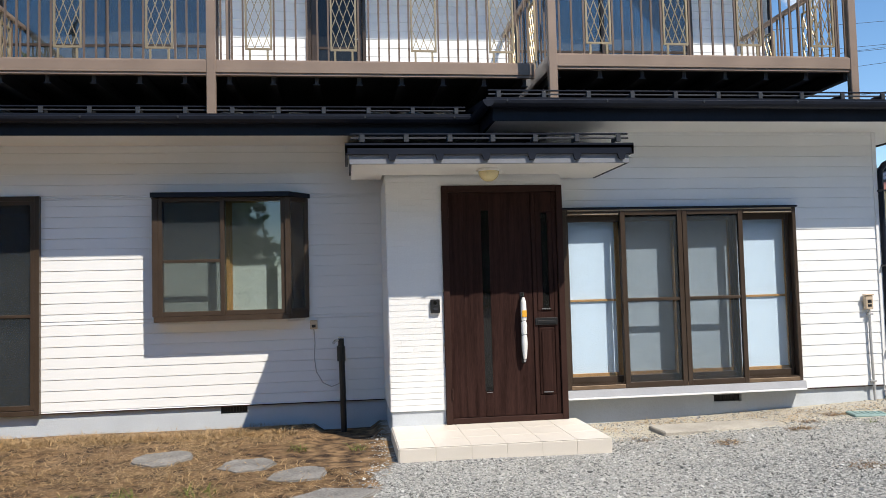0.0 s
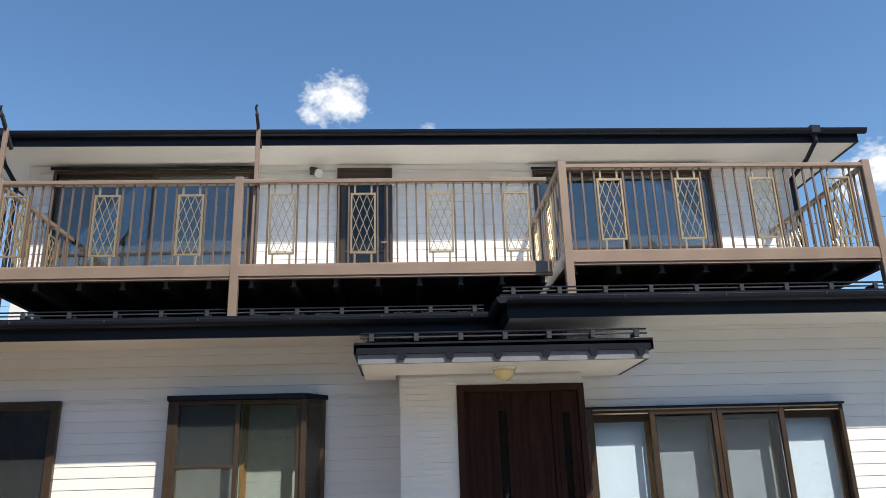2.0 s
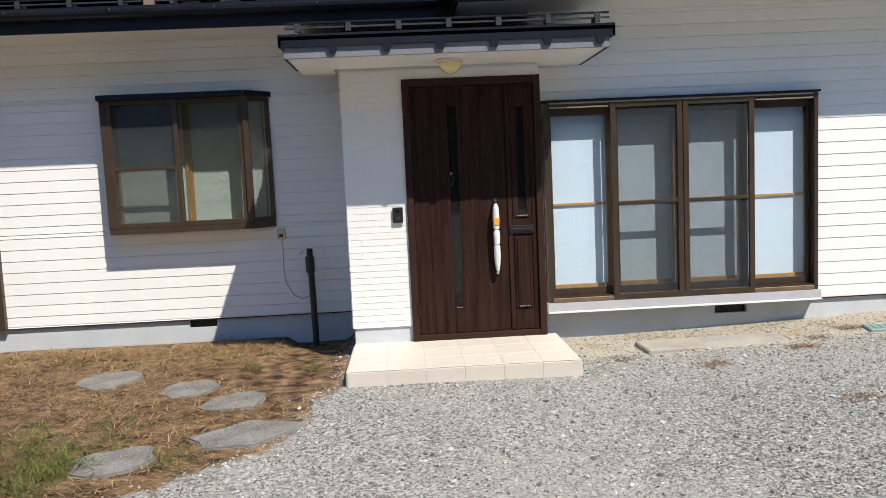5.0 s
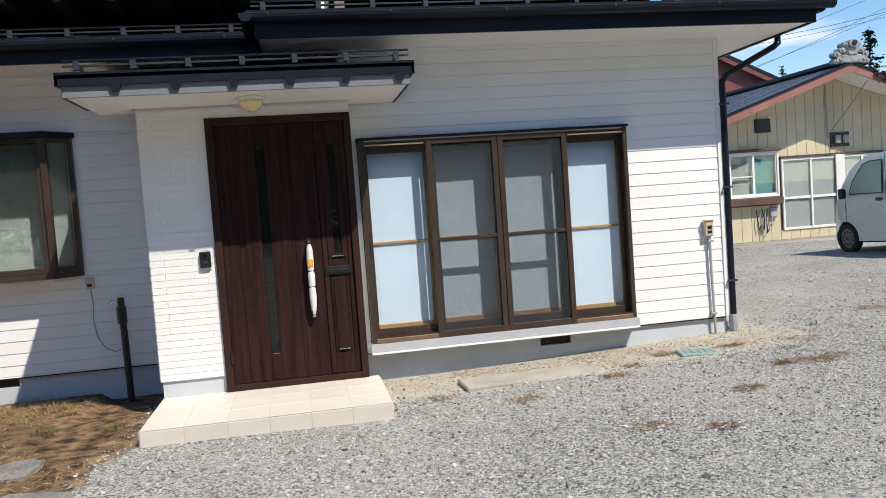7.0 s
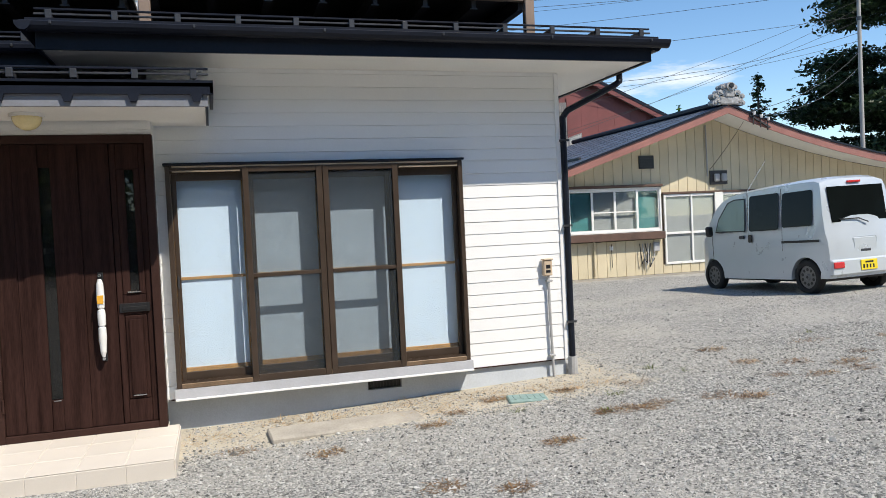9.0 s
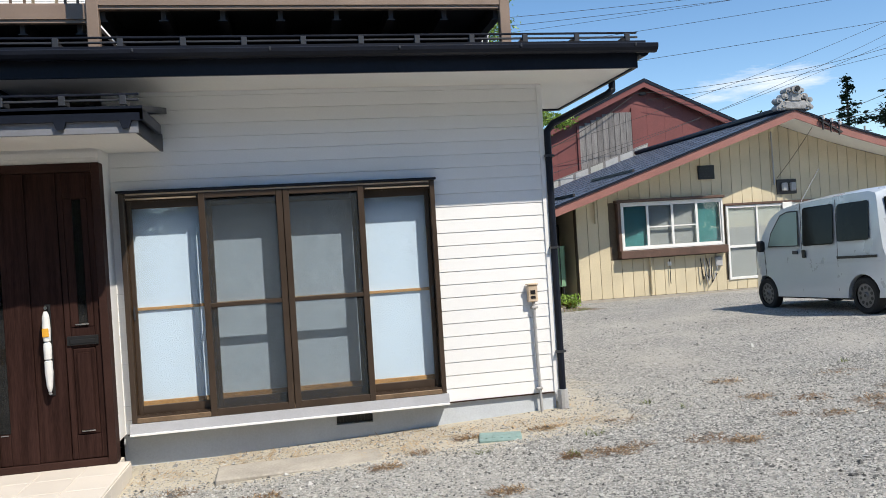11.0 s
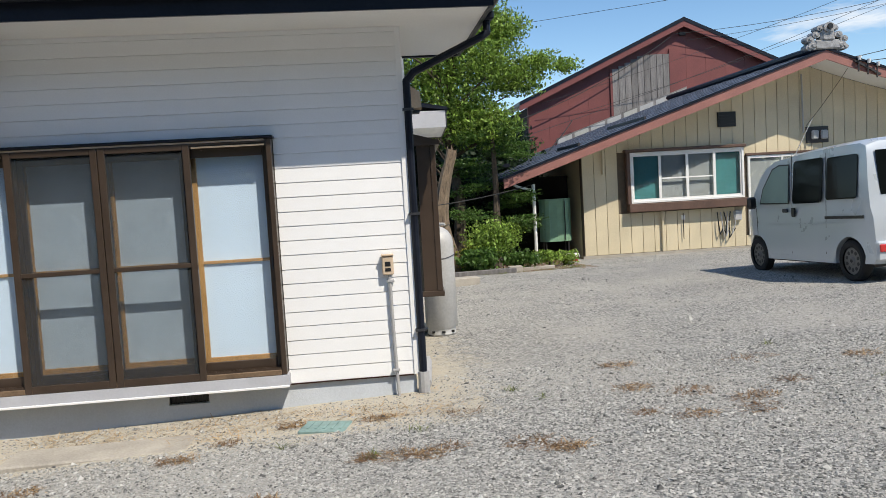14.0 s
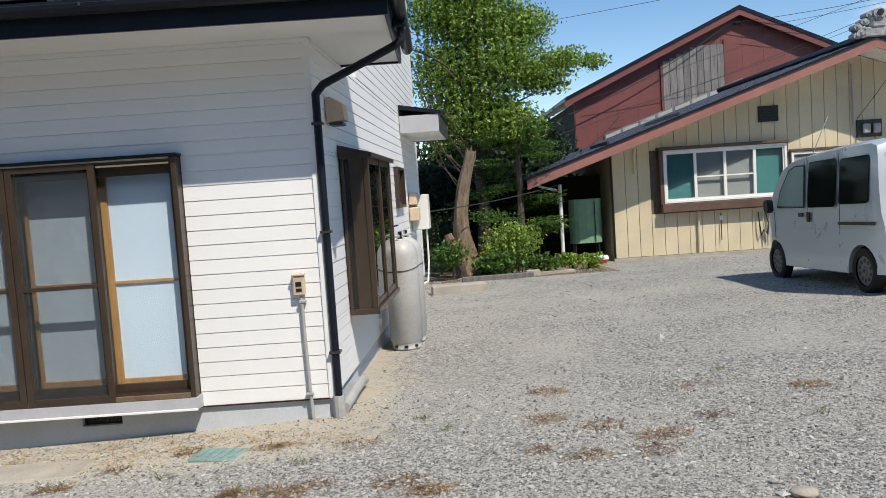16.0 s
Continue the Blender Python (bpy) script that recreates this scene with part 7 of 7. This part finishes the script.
# ---- clouds ----
def cloud(label, centre, wide, high, seed, density):
    """A distant cloud: many soft puffs, far beyond the place."""
    m = bpy.data.materials.new("cloud_puff")
    m.use_nodes = True
    nt = m.node_tree
    n, l = nt.nodes, nt.links
    n.remove(n["Principled BSDF"])
    tc = n.new("ShaderNodeTexCoord")
    nz = n.new("ShaderNodeTexNoise")
    nz.inputs["Scale"].default_value = 3.2
    nz.inputs["Detail"].default_value = 9
    nz.inputs["Roughness"].default_value = 0.66
    l.new(tc.outputs["Generated"], nz.inputs["Vector"])
    gr = n.new("ShaderNodeTexGradient")
    gr.gradient_type = "SPHERICAL"
    mp = n.new("ShaderNodeMapping")
    mp.inputs["Location"].default_value = (-1.0, -1.0, 0)
    mp.inputs["Scale"].default_value = (2, 2, 0)
    l.new(tc.outputs["UV"], mp.inputs["Vector"])
    l.new(mp.outputs[0], gr.inputs[0])
    ad = n.new("ShaderNodeMath")
    ad.operation = "MULTIPLY_ADD"
    ad.inputs[1].default_value = 0.62
    l.new(gr.outputs[0], ad.inputs[0])
    l.new(nz.outputs[0], ad.inputs[2])
    mr = n.new("ShaderNodeMapRange")
    mr.inputs["From Min"].default_value, mr.inputs["From Max"].default_value = 0.70, 0.98
    mr.inputs["To Max"].default_value = density
    l.new(ad.outputs[0], mr.inputs["Value"])
    em, tr, mx = n.new("ShaderNodeEmission"), n.new("ShaderNodeBsdfTransparent"), n.new("ShaderNodeMixShader")
    em.inputs[0].default_value = (0.86, 0.92, 1.0, 1)
    em.inputs[1].default_value = 1.0
    l.new(mr.outputs[0], mx.inputs[0])
    l.new(tr.outputs[0], mx.inputs[1])
    l.new(em.outputs[0], mx.inputs[2])
    l.new(mx.outputs[0], n["Material Output"].inputs[0])
    bm = bmesh.new()
    uv = bm.loops.layers.uv.new("UVMap")
    vs = [bm.verts.new(p) for p in ((-wide / 2, 0, -high / 2), (wide / 2, 0, -high / 2), (wide / 2, 0, high / 2), (-wide / 2, 0, high / 2))]
    f = bm.faces.new(vs)
    for lp, q in zip(f.loops, ((0, 0), (1, 0), (1, 1), (0, 1))):
        lp[uv].uv = q
    o = part("cloud", bm, m)
    eye = Vector((2, 1, 1.5))
    d = Vector(centre) - eye
    o.matrix_world = Matrix.Translation(centre) @ pose(0, 0, 0, 0, 0, -math.degrees(math.atan2(d.x, d.y)))
    o.visible_shadow = False
    tagged(o, label, "cloud", kind="structure")


cloud("small white fair-weather cloud", (-36, 400, 224), 66, 60, 1, 1.0)
cloud("white fair-weather cloud by the roof", (284, 400, 178), 84, 60, 2, 1.0)
cloud("thin veil of cloud above the farmhouse", (276, 400, 85), 130, 30, 3, 0.7)
cloud("tiny wisp of cloud in the sky", (17, 400, 205), 16, 12, 4, 0.3)


# ---- gravel, straw and weeds ----
def scatter_stones(name, n, area, size, material, seed, keep, label):
    """Loose gravel: little faceted stones joined into one."""
    rng = np.random.default_rng(seed)
    x0, x1, y0, y1 = area
    P = np.c_[rng.uniform(x0, x1, n), rng.uniform(y0, y1, n)]
    P = np.array([p for p in P if keep(p[0], p[1], rng)])
    n = len(P)
    Z = np.array([ground_z(x, y) + 0.02 * noise.noise(Vector((x * 0.6, y * 0.6, 0))) for x, y in P])
    base = np.array([(1, 0, 0), (-1, 0, 0), (0, 1, 0), (0, -1, 0), (0, 0, 1), (0, 0, -1)], float)
    tri = np.array([(0, 2, 4), (2, 1, 4), (1, 3, 4), (3, 0, 4), (2, 0, 5), (1, 2, 5), (3, 1, 5), (0, 3, 5)])
    s = size * rng.lognormal(0, 0.42, n)
    V = base[None] * (s[:, None] * np.c_[rng.uniform(0.7, 1.3, n), rng.uniform(0.7, 1.3, n), rng.uniform(0.45, 0.8, n)])[:, None, :]
    V += rng.normal(0, 0.22, V.shape) * s[:, None, None]
    a = rng.uniform(0, 6.28, n)
    c, q = np.cos(a)[:, None], np.sin(a)[:, None]
    V = np.stack([V[..., 0] * c - V[..., 1] * q, V[..., 0] * q + V[..., 1] * c, V[..., 2]], -1)
    V += np.c_[P, Z + s * 0.15][:, None, :]
    F = tri[None] + 6 * np.arange(n)[:, None, None]
    me = raw_mesh(name, V.reshape(-1, 3).tolist(), F.reshape(-1, 3).tolist(), material)
    return tagged(new(name, me), label, "gravel", kind="stuff")


def stone_mat():
    m = bpy.data.materials.new("loose_gravel")
    m.use_nodes = True
    nt = m.node_tree
    n, l = nt.nodes, nt.links
    b = n["Principled BSDF"]
    geo = n.new("ShaderNodeNewGeometry")
    r = n.new("ShaderNodeValToRGB")
    for p, c in ((0.3, (0.255, 0.258, 0.246, 1)), (0.8, (0.425, 0.425, 0.40, 1))):
        e = r.color_ramp.elements.new(p)
        e.color = c
    r.color_ramp.elements[0].color = (0.08, 0.08, 0.078, 1)
    r.color_ramp.elements[-1].color = (0.52, 0.51, 0.485, 1)
    l.new(geo.outputs["Random Per Island"], r.inputs[0])
    l.new(r.outputs[0], b.inputs["Base Color"])
    b.inputs["Roughness"].default_value = 0.85
    b.inputs["Specular IOR Level"].default_value = 0.3
    return m


M["stone"] = stone_mat()


def on_gravel(x, y, rng):
    if soil_side(x, y) > rng.normal(0, 0.12):
        return False
    if y > 6.6 and 0.6 < x < 2.52:
        return False
    if y > WY - 0.02 and x < RX + 0.05 * (y - WY) + 0.1:
        return False
    if y > 7.2 and 2.5 < x < 6.5 and rng.random() > 0.35:
        return False
    if 3.15 < x < 4.40 and 7.1 < y < 7.5:
        return False
    if 5.15 < x < 5.53 and 7.12 < y < 7.42:
        return False
    return True


scatter_stones("loose_gravel", 185000, (-0.6, 10.2, 4.2, 8.4), 0.0056, M["stone"], 61, on_gravel, "loose grey gravel stones near the path")
scatter_stones("loose_gravel_far", 55000, (6.3, 15.5, 8.4, 20.6), 0.0062, M["stone"], 62, on_gravel, "loose grey gravel stones of the yard")


def blades(name, centres, per, spread, length, material, seed, label, category, lie=0.5):
    """Thin bent grass blades, joined into one."""
    rng = np.random.default_rng(seed)
    V, F = [], []
    for cx_, cy_, r_ in centres:
        for _ in range(int(per * rng.uniform(0.7, 1.3))):
            a, q = rng.uniform(0, 6.28), r_ * math.sqrt(rng.random())
            x, y = cx_ + q * math.cos(a) * spread, cy_ + q * math.sin(a)
            z = ground_z(x, y) + 0.02 * noise.noise(Vector((x * 0.6, y * 0.6, 0)))
            t = rng.uniform(0, 6.28)
            L = length * rng.uniform(0.4, 1.3)
            up = max(0.05, rng.normal(1 - lie, 0.25))
            d = np.array([math.cos(t), math.sin(t), up])
            d /= np.linalg.norm(d)
            s = np.array([-math.sin(t), math.cos(t), 0]) * rng.uniform(0.0015, 0.0036)
            p0 = np.array([x, y, z])
            p1 = p0 + d * L * 0.6
            p2 = p1 + np.array([d[0], d[1], d[2] * 0.2]) * L * 0.5
            k = len(V)
            V += [p0 - s, p0 + s, p1 + s * 0.8, p1 - s * 0.8, p2]
            F += [(k, k + 1, k + 2, k + 3), (k + 3, k + 2, k + 4)]
    me = raw_mesh(name, [tuple(v) for v in V], F, material)
    return tagged(new(name, me), label, category, kind="stuff")


rs = random.Random(71)


def soil_spots(n, x0, x1, y0, y1, r):
    out = []
    while len(out) < n:
        x, y = rs.uniform(x0, x1), rs.uniform(y0, y1)
        if soil_side(x, y) > 0.08 and not (x > -0.25 and y > 6.5):
            out.append((x, y, r))
    return out


blades("dry_grass", soil_spots(300, -5.5, 0.3, 4.5, 8.6, 0.28), 100, 1.3, 0.075, M["straw"], 72, "matted dry straw over bare soil", "grass", 0.85)
blades("dry_grass_wall", [(x, 8.35 + rs.uniform(-0.2, 0.2), 0.2) for x in [-5.5 + i * 0.09 for i in range(58)]], 110, 1.2, 0.13, M["straw"], 73, "dry yellow grass along the foundation", "grass", 0.6)
blades("withered_litter", soil_spots(150, -5, 0.6, 4.5, 7.8, 0.25), 55, 1.2, 0.10, M["rust_weed"], 74, "brown withered litter on soil", "grass", 0.9)
blades("green_grass", [(-1.7 + rs.uniform(-0.9, 1.0), 5.4 + rs.uniform(-0.6, 0.6), 0.14) for _ in range(34)] + [(-0.28, 5.25, 0.12), (-0.2, 7.4, 0.1), (0.35, 7.3, 0.08), (-0.75, 5.6, 0.15)], 55, 1.0, 0.12, M["grass"], 75, "green grass tufts in the dry garden", "grass", 0.35)
strip = [(2.6 + rs.uniform(0, 3.6), 7.25 + rs.uniform(0, 0.6), 0.16) for _ in range(46)]
blades("dry_strip", strip, 24, 1.6, 0.09, M["straw"], 76, "dry straw along the house foundation", "grass", 0.9)
weeds = WEEDS
blades("withered_weeds", [(x, y, r * 0.5) for x, y, r in weeds], 120, 1.5, 0.07, M["rust_weed"], 77, "withered rust-brown weeds in the gravel", "weed", 0.9)
blades("straw_weeds", [(x + 0.05, y, r * 0.45) for x, y, r in weeds[::2]], 70, 1.5, 0.07, M["straw"], 78, "dry straw tufts in the gravel", "weed", 0.85)
blades("green_weeds", [(5.98, 6.9, 0.06), (9.29, 6.8, 0.08), (6.94, 7.28, 0.05), (6.75, 7.6, 0.05), (5.1, 6.9, 0.05), (9.16, 8.2, 0.05), (5.66, 6.47, 0.06)] + [(7.0 + rs.uniform(0, 3.4), 17.6 + rs.uniform(0, 1), 0.12) for _ in range(40)], 20, 1.0, 0.08, M["grass"], 79, "small green weeds in the gravel", "weed", 0.3)
rock = bmesh.new()
bmesh.ops.create_icosphere(rock, subdivisions=3, radius=1.0)
for v_ in rock.verts:
    v_.co *= 1 + 0.2 * noise.noise(v_.co * 1.7)
    v_.co = Vector((v_.co.x * 0.07, v_.co.y * 0.05, v_.co.z * 0.026))
rk = tagged(part("field_stone", rock, M["concrete"], smooth=True), "pale flat stone lying on the gravel", "stone")
rk.location = (8.63, 5.64, ground_z(8.63, 5.64) + 0.015)
